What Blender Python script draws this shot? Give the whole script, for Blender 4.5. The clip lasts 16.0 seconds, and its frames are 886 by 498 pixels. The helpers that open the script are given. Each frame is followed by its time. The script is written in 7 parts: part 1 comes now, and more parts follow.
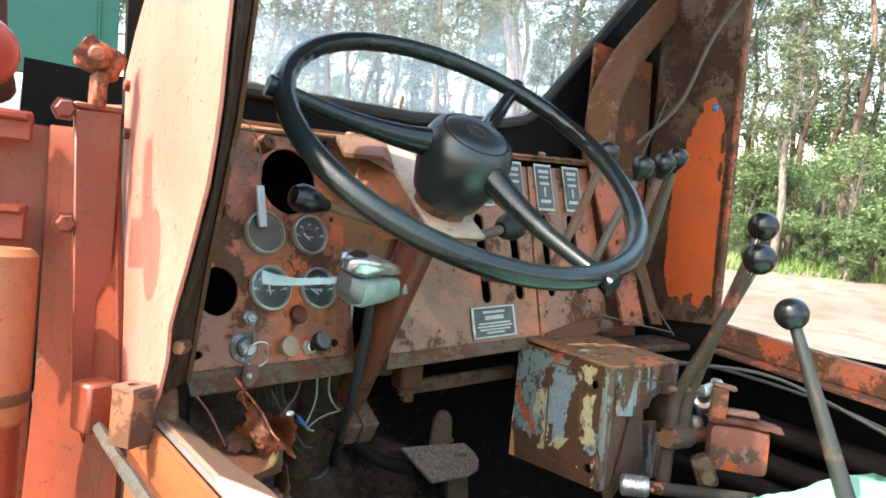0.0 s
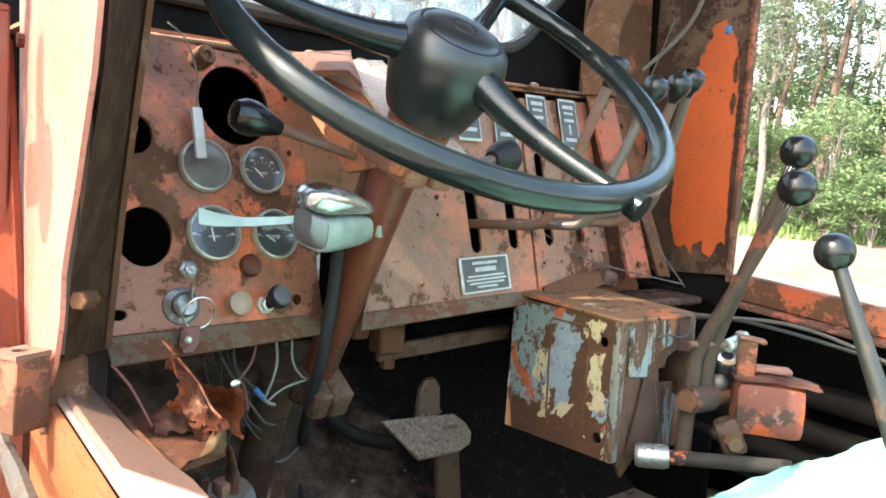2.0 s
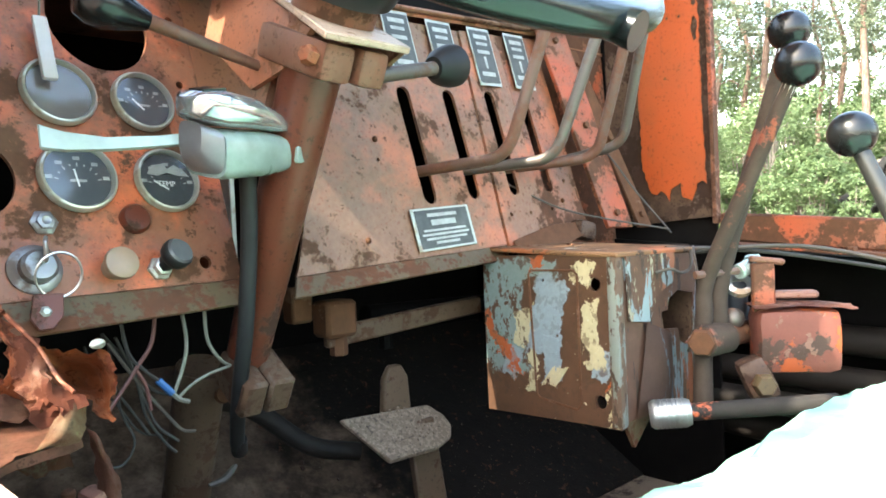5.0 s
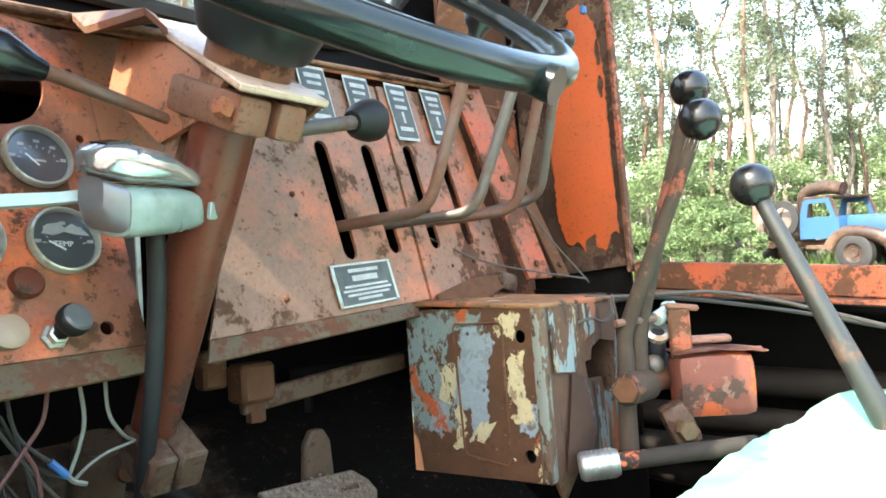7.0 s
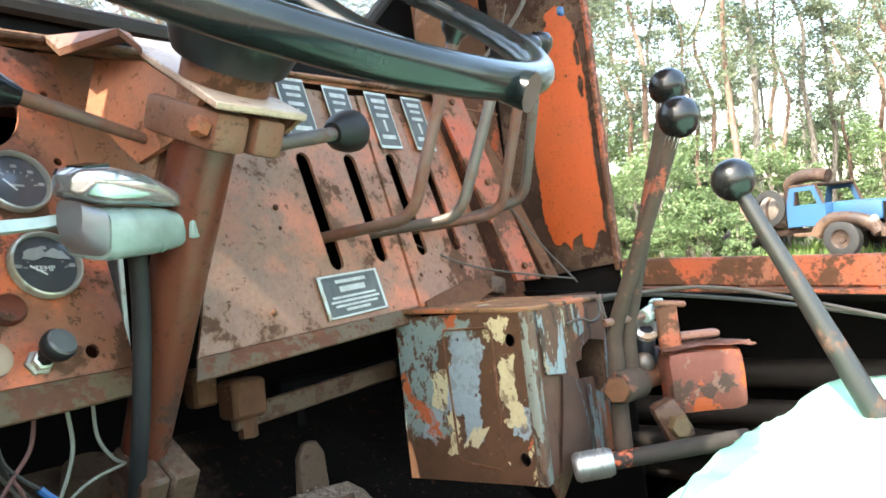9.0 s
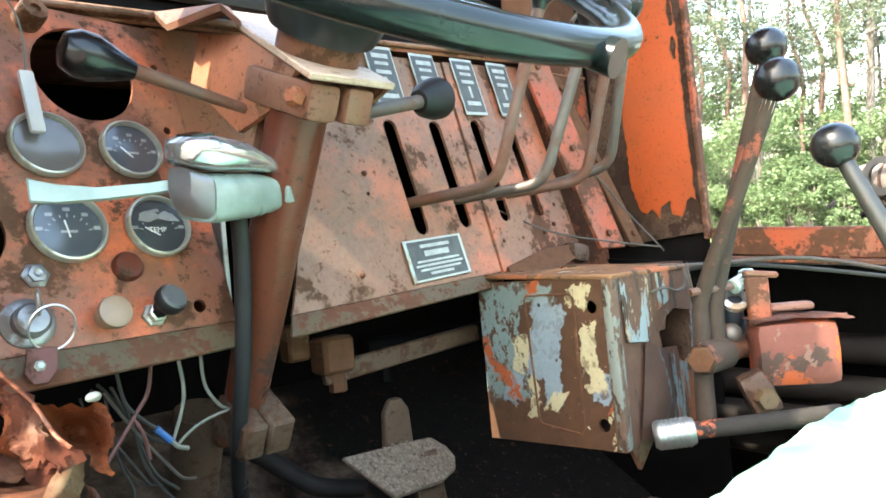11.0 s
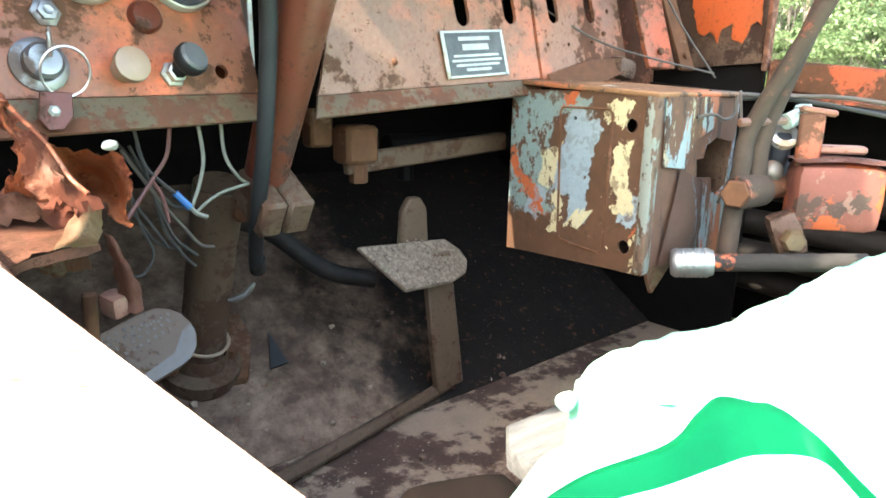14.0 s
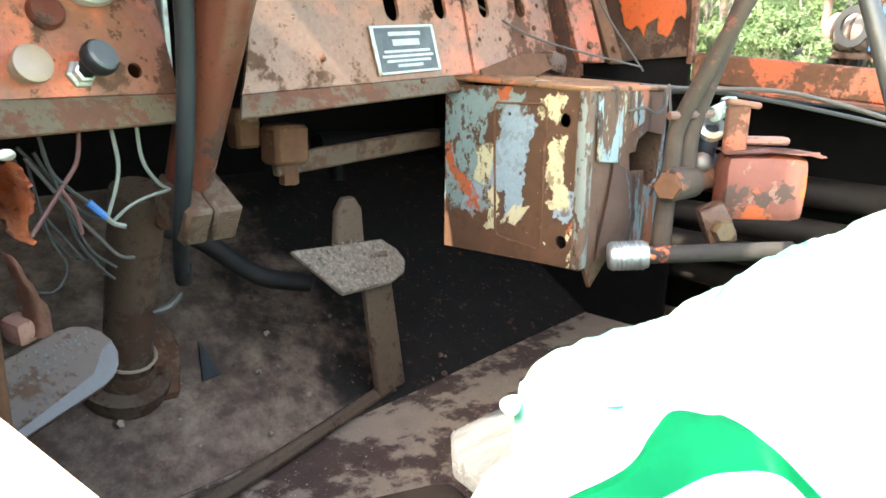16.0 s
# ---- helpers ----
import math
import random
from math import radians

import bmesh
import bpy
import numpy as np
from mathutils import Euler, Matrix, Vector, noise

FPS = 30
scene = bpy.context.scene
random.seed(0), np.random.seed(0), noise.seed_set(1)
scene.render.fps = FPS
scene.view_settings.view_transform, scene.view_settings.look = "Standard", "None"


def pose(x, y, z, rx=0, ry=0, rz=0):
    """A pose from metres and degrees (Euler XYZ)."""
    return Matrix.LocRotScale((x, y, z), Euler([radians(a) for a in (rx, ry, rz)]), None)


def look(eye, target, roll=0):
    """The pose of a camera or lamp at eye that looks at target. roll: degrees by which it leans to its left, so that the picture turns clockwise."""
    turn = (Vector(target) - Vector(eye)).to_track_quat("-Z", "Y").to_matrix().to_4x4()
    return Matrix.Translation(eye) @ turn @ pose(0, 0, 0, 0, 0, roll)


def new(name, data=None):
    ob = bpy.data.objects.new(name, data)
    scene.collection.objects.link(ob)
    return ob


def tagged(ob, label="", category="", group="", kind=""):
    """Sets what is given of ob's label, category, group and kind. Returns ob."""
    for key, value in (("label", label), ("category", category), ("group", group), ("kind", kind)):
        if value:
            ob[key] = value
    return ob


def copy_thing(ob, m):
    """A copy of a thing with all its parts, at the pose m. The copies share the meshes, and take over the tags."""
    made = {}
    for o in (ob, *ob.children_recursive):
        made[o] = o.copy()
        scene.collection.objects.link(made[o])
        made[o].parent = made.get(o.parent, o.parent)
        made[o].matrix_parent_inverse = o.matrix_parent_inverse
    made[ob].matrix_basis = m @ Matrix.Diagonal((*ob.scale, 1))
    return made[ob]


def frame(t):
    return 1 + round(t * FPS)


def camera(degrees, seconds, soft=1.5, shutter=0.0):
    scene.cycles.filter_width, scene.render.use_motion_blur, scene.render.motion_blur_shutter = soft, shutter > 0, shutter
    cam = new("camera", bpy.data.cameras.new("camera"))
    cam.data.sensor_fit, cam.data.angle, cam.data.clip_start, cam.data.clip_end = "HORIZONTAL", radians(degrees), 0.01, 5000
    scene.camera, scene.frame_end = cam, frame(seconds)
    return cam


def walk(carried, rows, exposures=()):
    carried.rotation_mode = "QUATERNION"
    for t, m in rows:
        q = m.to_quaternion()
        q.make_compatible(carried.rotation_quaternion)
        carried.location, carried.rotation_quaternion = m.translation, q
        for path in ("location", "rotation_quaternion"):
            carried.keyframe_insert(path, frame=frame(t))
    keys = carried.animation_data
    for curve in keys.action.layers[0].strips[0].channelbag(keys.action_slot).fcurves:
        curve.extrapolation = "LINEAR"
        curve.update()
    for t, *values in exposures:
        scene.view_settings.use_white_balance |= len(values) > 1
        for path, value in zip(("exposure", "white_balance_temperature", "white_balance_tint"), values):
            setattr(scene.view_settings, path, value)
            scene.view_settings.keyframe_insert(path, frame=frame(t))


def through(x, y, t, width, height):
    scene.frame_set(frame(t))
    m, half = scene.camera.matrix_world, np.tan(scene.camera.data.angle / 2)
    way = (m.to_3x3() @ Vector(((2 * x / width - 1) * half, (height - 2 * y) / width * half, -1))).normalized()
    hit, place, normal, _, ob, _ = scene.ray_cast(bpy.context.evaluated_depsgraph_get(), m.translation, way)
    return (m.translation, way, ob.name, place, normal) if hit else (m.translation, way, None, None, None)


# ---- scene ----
# The machine stands on uneven ground: its own axes (x right, y ahead, z up) are leaned a little against the world.
LENS = 67.2
SIZE = 1.15
LEAN = Matrix.Rotation(radians(-4.0), 4, Vector((0.77, -0.64, 0.0)).normalized())
M = Matrix.Translation((1.0, 0.5, 2.05)) @ LEAN @ Matrix.Scale(SIZE, 4) @ Matrix.Translation((-1.0, -0.5, -1.95))
cam = camera(LENS, 16.0, soft=1.7)
PATH = [
    (0.0, (0.7740, 0.2337, 2.0546), (1.3838, 1.0257, 2.0254), 5.56),
    (0.5, (0.7939, 0.2505, 2.0475), (1.4096, 1.0371, 2.0024), 4.83),
    (1.0, (0.8154, 0.2711, 2.0389), (1.4374, 1.0513, 1.9723), 3.58),
    (1.5, (0.8342, 0.2969, 2.0276), (1.4580, 1.0751, 1.9558), 3.60),
    (2.0, (0.8522, 0.3297, 2.0142), (1.4842, 1.1017, 1.9477), 4.21),
    (2.5, (0.8772, 0.3596, 1.9902), (1.5038, 1.1361, 1.9237), 2.35),
    (3.0, (0.8924, 0.3807, 1.9681), (1.5170, 1.1601, 1.9181), 1.21),
    (3.5, (0.9146, 0.3920, 1.9447), (1.5304, 1.1790, 1.9069), -1.21),
    (6.0, (0.9439, 0.4302, 1.9195), (1.6652, 1.1226, 1.9339), -2.48),
    (6.5, (0.9440, 0.4307, 1.9186), (1.6856, 1.1007, 1.9511), -2.90),
    (7.0, (0.9472, 0.4310, 1.9226), (1.7106, 1.0740, 1.9851), -4.13),
    (7.5, (0.9470, 0.4284, 1.9248), (1.7189, 1.0589, 2.0050), -5.01),
    (8.0, (0.9517, 0.4284, 1.9261), (1.7320, 1.0497, 1.9980), -6.28),
    (10.5, (0.9438, 0.4210, 1.9255), (1.6690, 1.1081, 1.9688), -5.95),
    (11.0, (0.9422, 0.4195, 1.9250), (1.6274, 1.1474, 1.9529), -5.47),
    (11.5, (0.9434, 0.4242, 1.9250), (1.5785, 1.1966, 1.9153), -4.44),
    (12.0, (0.9393, 0.4274, 1.9236), (1.5351, 1.2300, 1.8918), -3.85),
    (12.5, (0.9401, 0.4327, 1.9221), (1.5285, 1.2311, 1.7944), -4.10),
    (13.0, (0.9455, 0.4368, 1.9187), (1.5408, 1.2179, 1.7300), -2.68),
    (13.5, (0.9460, 0.4390, 1.9158), (1.5570, 1.2008, 1.7007), -1.21),
    (14.0, (0.9490, 0.4428, 1.9106), (1.5892, 1.1711, 1.6661), 1.07),
    (14.5, (0.9532, 0.4474, 1.9072), (1.6035, 1.1546, 1.6297), 1.65),
    (15.0, (0.9521, 0.4450, 1.9064), (1.6089, 1.1401, 1.6141), 1.35),
    (15.5, (0.9560, 0.4486, 1.9095), (1.6393, 1.1268, 1.6391), -0.02),
    (16.0, (0.9584, 0.4531, 1.9126), (1.6650, 1.1145, 1.6610), 0.53),
]
EXPOSURE = 3.2
walk(cam, [(t, M @ look(eye, at, roll)) for t, eye, at, roll in PATH], [(t, EXPOSURE + e, 6800, 6) for t, e in ((0.0, -0.36), (1.5, -0.06), (3.0, 0.24), (3.5, 0.30), (6.0, 0.44), (8.0, 0.26), (10.5, 0.36), (12.0, 0.66), (14.0, 0.88), (16.0, 0.94))])

# ---- world, sun ----
SUN_TO = Vector((-0.62, 0.09, 0.74)).normalized()
world = bpy.data.worlds.new("world")
scene.world = world
world.use_nodes = True
wn = world.node_tree.nodes
sky = wn.new("ShaderNodeTexSky")
sky.sky_type = 'NISHITA'
sky.sun_disc = False
sky.sun_elevation = math.asin(SUN_TO.z)
sky.sun_rotation = math.atan2(SUN_TO.x, SUN_TO.y)
sky.air_density = 1.4
sky.dust_density = 3.0
wn["Background"].inputs["Strength"].default_value = 0.15
world.node_tree.links.new(sky.outputs[0], wn["Background"].inputs["Color"])
sun_data = bpy.data.lights.new("sun", 'SUN')
sun_data.energy = 1.9
sun_data.angle = radians(0.53)
sun_data.color = (1.0, 0.95, 0.87)
sun = new("sun", sun_data)
sun.matrix_basis = look(SUN_TO * 60, (0, 0, 0))
# ---- materials ----
class Nodes:
    """A short way to write a node tree."""

    def __init__(self, name):
        self.mat = bpy.data.materials.new(name)
        self.mat.use_nodes = True
        self.tree = self.mat.node_tree
        self.bsdf = self.tree.nodes["Principled BSDF"]
        self.at = self.add("ShaderNodeTexCoord").outputs["Object"]

    def add(self, kind):
        return self.tree.nodes.new(kind)

    def put(self, socket, value):
        if hasattr(value, "links"):
            self.tree.links.new(value, socket)
        elif isinstance(value, (tuple, list)) and len(value) == 3 and socket.type == 'RGBA':
            socket.default_value = (*value, 1.0)
        else:
            socket.default_value = value

    def noise(self, scale, detail=5.0, rough=0.6, at=None, stretch=None, lift=0.0):
        node = self.add("ShaderNodeTexNoise")
        where = at or self.at
        if stretch or lift:
            mapping = self.add("ShaderNodeMapping")
            self.put(mapping.inputs["Vector"], where)
            mapping.inputs["Scale"].default_value = stretch or (1, 1, 1)
            mapping.inputs["Location"].default_value = (lift, lift * 0.7, lift * 1.3)
            where = mapping.outputs[0]
        self.put(node.inputs["Vector"], where)
        node.inputs["Scale"].default_value = scale
        node.inputs["Detail"].default_value = detail
        node.inputs["Roughness"].default_value = rough
        return node.outputs["Fac"]

    def step(self, value, low, high, a=0.0, b=1.0):
        node = self.add("ShaderNodeMapRange")
        node.interpolation_type = 'SMOOTHSTEP'
        for key, v in zip(("Value", "From Min", "From Max", "To Min", "To Max"), (value, low, high, a, b)):
            self.put(node.inputs[key], v)
        return node.outputs[0]

    def math(self, op, a, b=0.0):
        node = self.add("ShaderNodeMath")
        node.operation = op
        self.put(node.inputs[0], a)
        self.put(node.inputs[1], b)
        return node.outputs[0]

    def mix(self, fac, a, b):
        node = self.add("ShaderNodeMix")
        node.data_type = 'RGBA'
        self.put(node.inputs[0], fac)
        self.put(node.inputs[6], a)
        self.put(node.inputs[7], b)
        return node.outputs[2]

    def bump(self, height, strength=0.3, distance=0.002):
        node = self.add("ShaderNodeBump")
        node.inputs["Strength"].default_value = strength
        node.inputs["Distance"].default_value = distance
        self.put(node.inputs["Height"], height)
        self.put(self.bsdf.inputs["Normal"], node.outputs[0])

    def done(self, color, rough=0.5, metal=0.0, **more):
        self.put(self.bsdf.inputs["Base Color"], color)
        self.put(self.bsdf.inputs["Roughness"], rough)
        self.put(self.bsdf.inputs["Metallic"], metal)
        for key, value in more.items():
            self.put(self.bsdf.inputs[key.replace("_", " ")], value)
        return self.mat


def shade(c, k):
    return tuple(min(1.0, v * k) for v in c)


RUST = (0.100, 0.048, 0.022)
DUST = (0.24, 0.17, 0.11)


def worn(name, paint, chips=0.5, dirt=0.4, rust=RUST, size=1.0, rough=0.55, dust=DUST, drip=0.0, grime=0.5, wear=0.8, soil=(0.12, 0.085, 0.062)):
    """Old machine paint: faded, dusty, scratched, chipped through to rust. chips and dirt: 0 none, 1 nearly all."""
    rust, dust, soil = ((c[0] * 1.06, c[1] * 0.92, c[2] * 0.78) for c in (rust, dust, soil))
    n = Nodes(name)
    big, mid, fine = n.noise(7 * size, 6, 0.62), n.noise(26 * size, 7, 0.68, lift=3.1), n.noise(190, 4, 0.6, lift=7.7)
    mask = n.math('ADD', n.math('MULTIPLY', big, 0.5), n.math('MULTIPLY', mid, 0.5))
    mask = n.math('ADD', mask, n.math('MULTIPLY', n.math('SUBTRACT', fine, 0.5), 0.16))
    level = 0.68 - 0.34 * chips
    chip = n.step(mask, level, level + 0.05)
    faded = n.step(n.noise(5 * size, 5, 0.6, lift=11.0), 0.36, 0.66)
    coat = n.mix(faded, shade(paint, 1.15), n.mix(0.45, shade(paint, 0.72), dust))
    # thin scratches, one way and the other
    for stretch, lift in (((1.0, 1.0, 0.10), 17.0), ((0.16, 1.0, 1.0), 27.0)):
        line = n.step(n.noise(85, 3, 0.6, stretch=stretch, lift=lift), 0.63, 0.70, 0.0, 0.35)
        coat = n.mix(line, coat, n.mix(0.4, shade(paint, 0.5), dust))
    soot = n.math('ADD', n.math('MULTIPLY', n.noise(9 * size, 6, 0.7, lift=31.0), 0.7), n.math('MULTIPLY', mid, 0.3))
    soot = n.step(soot, 0.60 - 0.34 * grime, 0.72 - 0.28 * grime, 0.0, 0.82 * min(1.0, grime + 0.25))
    coat = n.mix(soot, coat, n.mix(fine, shade(soil, 0.6), shade(soil, 1.5)))
    speck = n.step(n.noise(300, 2, 0.5, lift=5.0), 0.60, 0.70)
    coat = n.mix(n.math('MULTIPLY', speck, 0.6), coat, shade(paint, 0.4))
    pits = n.step(n.noise(105, 5, 0.72, lift=14.0), 0.655 - 0.10 * chips, 0.69 - 0.10 * chips)
    bare = n.math('MAXIMUM', chip, n.math('MULTIPLY', pits, 0.85))
    if wear:
        soft, flat, dot = n.add("ShaderNodeBevel"), n.add("ShaderNodeNewGeometry"), n.add("ShaderNodeVectorMath")
        soft.samples = 3
        soft.inputs["Radius"].default_value = 0.0035
        dot.operation = 'DOT_PRODUCT'
        n.put(dot.inputs[0], soft.outputs[0])
        n.put(dot.inputs[1], flat.outputs["Normal"])
        rim = n.step(n.math('SUBTRACT', 1.0, dot.outputs["Value"]), 0.02, 0.20, 0.0, wear)
        rim = n.math('MULTIPLY', rim, n.step(mid, 0.38, 0.56))
        bare = n.math('MAXIMUM', bare, rim)
    iron = n.mix(n.noise(60, 5, 0.7, lift=2.0), shade(rust, 0.42), shade(rust, 1.8))
    color = n.mix(bare, coat, iron)
    film = n.step(n.noise(11 * size, 6, 0.65, lift=21.0), 0.62 - 0.3 * dirt, 0.78 - 0.18 * dirt, 0.0, 0.62 * min(1.0, dirt + 0.25))
    color = n.mix(film, color, n.mix(fine, shade(dust, 0.5), dust))
    if drip:
        run = n.step(n.noise(30, 5, 0.6, stretch=(1, 1, 0.12), lift=9.0), 0.56, 0.70, 0.0, drip)
        color = n.mix(run, color, shade(rust, 0.8))
    n.bump(n.math('ADD', n.math('MULTIPLY', chip, -0.7), n.math('MULTIPLY', fine, 0.5)), 0.55, 0.0012)
    return n.done(color, n.mix(bare, n.mix(film, (rough,) * 3, (0.85,) * 3), (0.88,) * 3), Specular_IOR_Level=0.35)


def flaked(name, base, layers, rough=0.7):
    """Rusty sheet on which several coats of paint survive in flakes. layers: (colour, scale, threshold, stretch, lift)."""
    n = Nodes(name)
    fine = n.noise(160, 4, 0.65)
    color = n.mix(n.noise(40, 6, 0.7), shade(base, 0.55), shade(base, 1.45))
    height = n.math('MULTIPLY', fine, 0.4)
    for paint, scale, threshold, stretch, lift in layers:
        m = n.math('ADD', n.noise(scale, 7, 0.62, stretch=stretch, lift=lift), n.math('MULTIPLY', n.math('SUBTRACT', fine, 0.5), 0.10))
        m = n.step(m, threshold, threshold + 0.018)
        color = n.mix(m, color, n.mix(n.noise(90, 3, 0.6, lift=lift), shade(paint, 0.8), paint))
        height = n.math('ADD', height, m)
    n.bump(height, 0.5, 0.001)
    return n.done(color, rough, Specular_IOR_Level=0.3)


def metal(name, color, rough=0.45, dirt=(0.12, 0.07, 0.045), amount=0.4, metallic=0.9, size=1.0, bumps=0.25):
    n = Nodes(name)
    grain, big = n.noise(240 * size, 4, 0.6), n.noise(24 * size, 6, 0.66, lift=4.0)
    m = n.step(n.math('ADD', big, n.math('MULTIPLY', n.math('SUBTRACT', grain, 0.5), 0.2)), 0.66 - 0.3 * amount, 0.74 - 0.26 * amount)
    c = n.mix(m, n.mix(grain, shade(color, 0.8), color), n.mix(grain, shade(dirt, 0.6), shade(dirt, 1.4)))
    n.bump(n.math('ADD', n.math('MULTIPLY', grain, 0.5), m), bumps, 0.0008)
    return n.done(c, n.mix(m, (rough,) * 3, (0.82,) * 3), n.step(m, 0.0, 1.0, metallic, 0.1))


def plain(name, color, rough=0.5, vary=0.2, scale=60.0, metallic=0.0, bumps=0.15, **more):
    n = Nodes(name)
    a, b = n.noise(scale, 5, 0.6), n.noise(scale * 0.15, 4, 0.6, lift=3.0)
    f = n.math('ADD', n.math('MULTIPLY', a, 0.5), n.math('MULTIPLY', b, 0.5))
    c = n.mix(n.step(f, 0.3, 0.7), shade(color, 1 - vary), shade(color, 1 + vary))
    n.bump(a, bumps, 0.001)
    return n.done(c, n.step(b, 0.3, 0.7, rough * 0.85, min(1.0, rough * 1.15)), metallic, **more)


ORANGE = (0.56, 0.135, 0.05)
M_DASH = worn("dash_paint", (0.52, 0.114, 0.042), chips=0.58, dirt=0.36, rough=0.42, grime=0.74, dust=(0.17, 0.11, 0.075), soil=(0.10, 0.066, 0.046), rust=(0.065, 0.030, 0.016))
M_DASH2 = worn("dash_paint_dusty", (0.37, 0.105, 0.048), chips=0.485, dirt=0.46, rough=0.45, grime=0.72, dust=(0.195, 0.138, 0.096), soil=(0.125, 0.092, 0.067), rust=(0.062, 0.030, 0.017))
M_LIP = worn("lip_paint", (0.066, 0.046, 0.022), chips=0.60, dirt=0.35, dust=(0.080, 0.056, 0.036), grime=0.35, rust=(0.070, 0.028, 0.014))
M_CENTRE = worn("recess_paint", (0.28, 0.095, 0.045), chips=0.44, dirt=0.5, dust=(0.19, 0.13, 0.085), grime=0.4)
M_WALL = worn("side_paint", (0.36, 0.062, 0.014), chips=0.10, dirt=0.04, size=0.7, rough=0.45, grime=0.14, dust=(0.22, 0.10, 0.05))
M_RUSTY = worn("rusted_paint", (0.26, 0.050, 0.018), chips=0.66, dirt=0.18, rust=(0.065, 0.030, 0.017), dust=(0.13, 0.085, 0.055))
M_SILL = worn("sill_paint", (0.30, 0.055, 0.017), chips=0.68, dirt=0.20, rust=(0.060, 0.028, 0.014), dust=(0.13, 0.085, 0.055))
M_OUTER = worn("outer_paint", (0.175, 0.034, 0.017), chips=0.24, dirt=0.10, rough=0.38, grime=0.22, dust=(0.12, 0.048, 0.03), rust=(0.05, 0.022, 0.012))
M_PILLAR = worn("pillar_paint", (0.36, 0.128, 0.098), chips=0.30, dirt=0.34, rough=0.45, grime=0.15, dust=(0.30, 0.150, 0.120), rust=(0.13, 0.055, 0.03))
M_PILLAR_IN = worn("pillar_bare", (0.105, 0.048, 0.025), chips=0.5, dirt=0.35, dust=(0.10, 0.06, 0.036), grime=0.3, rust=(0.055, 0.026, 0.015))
M_COLUMN = worn("column_paint", (0.085, 0.018, 0.009), chips=0.44, dirt=0.16, rough=0.36, grime=0.26, rust=(0.034, 0.016, 0.009), dust=(0.09, 0.052, 0.033))
M_CLAMP = worn("clamp_paint", (0.150, 0.052, 0.028), chips=0.42, dirt=0.36, dust=(0.15, 0.095, 0.06), rust=(0.06, 0.028, 0.016))
M_GRIME = worn("sill_face_paint", (0.27, 0.056, 0.016), chips=0.35, dirt=0.2, rust=(0.08, 0.035, 0.016), dust=(0.2, 0.10, 0.05), grime=0.2)
M_RUST = worn("rust", (0.120, 0.050, 0.024), chips=0.8, dirt=0.2, rust=(0.070, 0.032, 0.015), dust=(0.14, 0.09, 0.056))
M_CUP = worn("rust_bright", (0.25, 0.060, 0.018), chips=0.60, dirt=0.24, rust=(0.075, 0.020, 0.008), dust=(0.15, 0.075, 0.048), wear=0.3, size=1.8)
# Near-black paint that carries the deep shade behind and under the dash.
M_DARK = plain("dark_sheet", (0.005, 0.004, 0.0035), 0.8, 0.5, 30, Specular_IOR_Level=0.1)


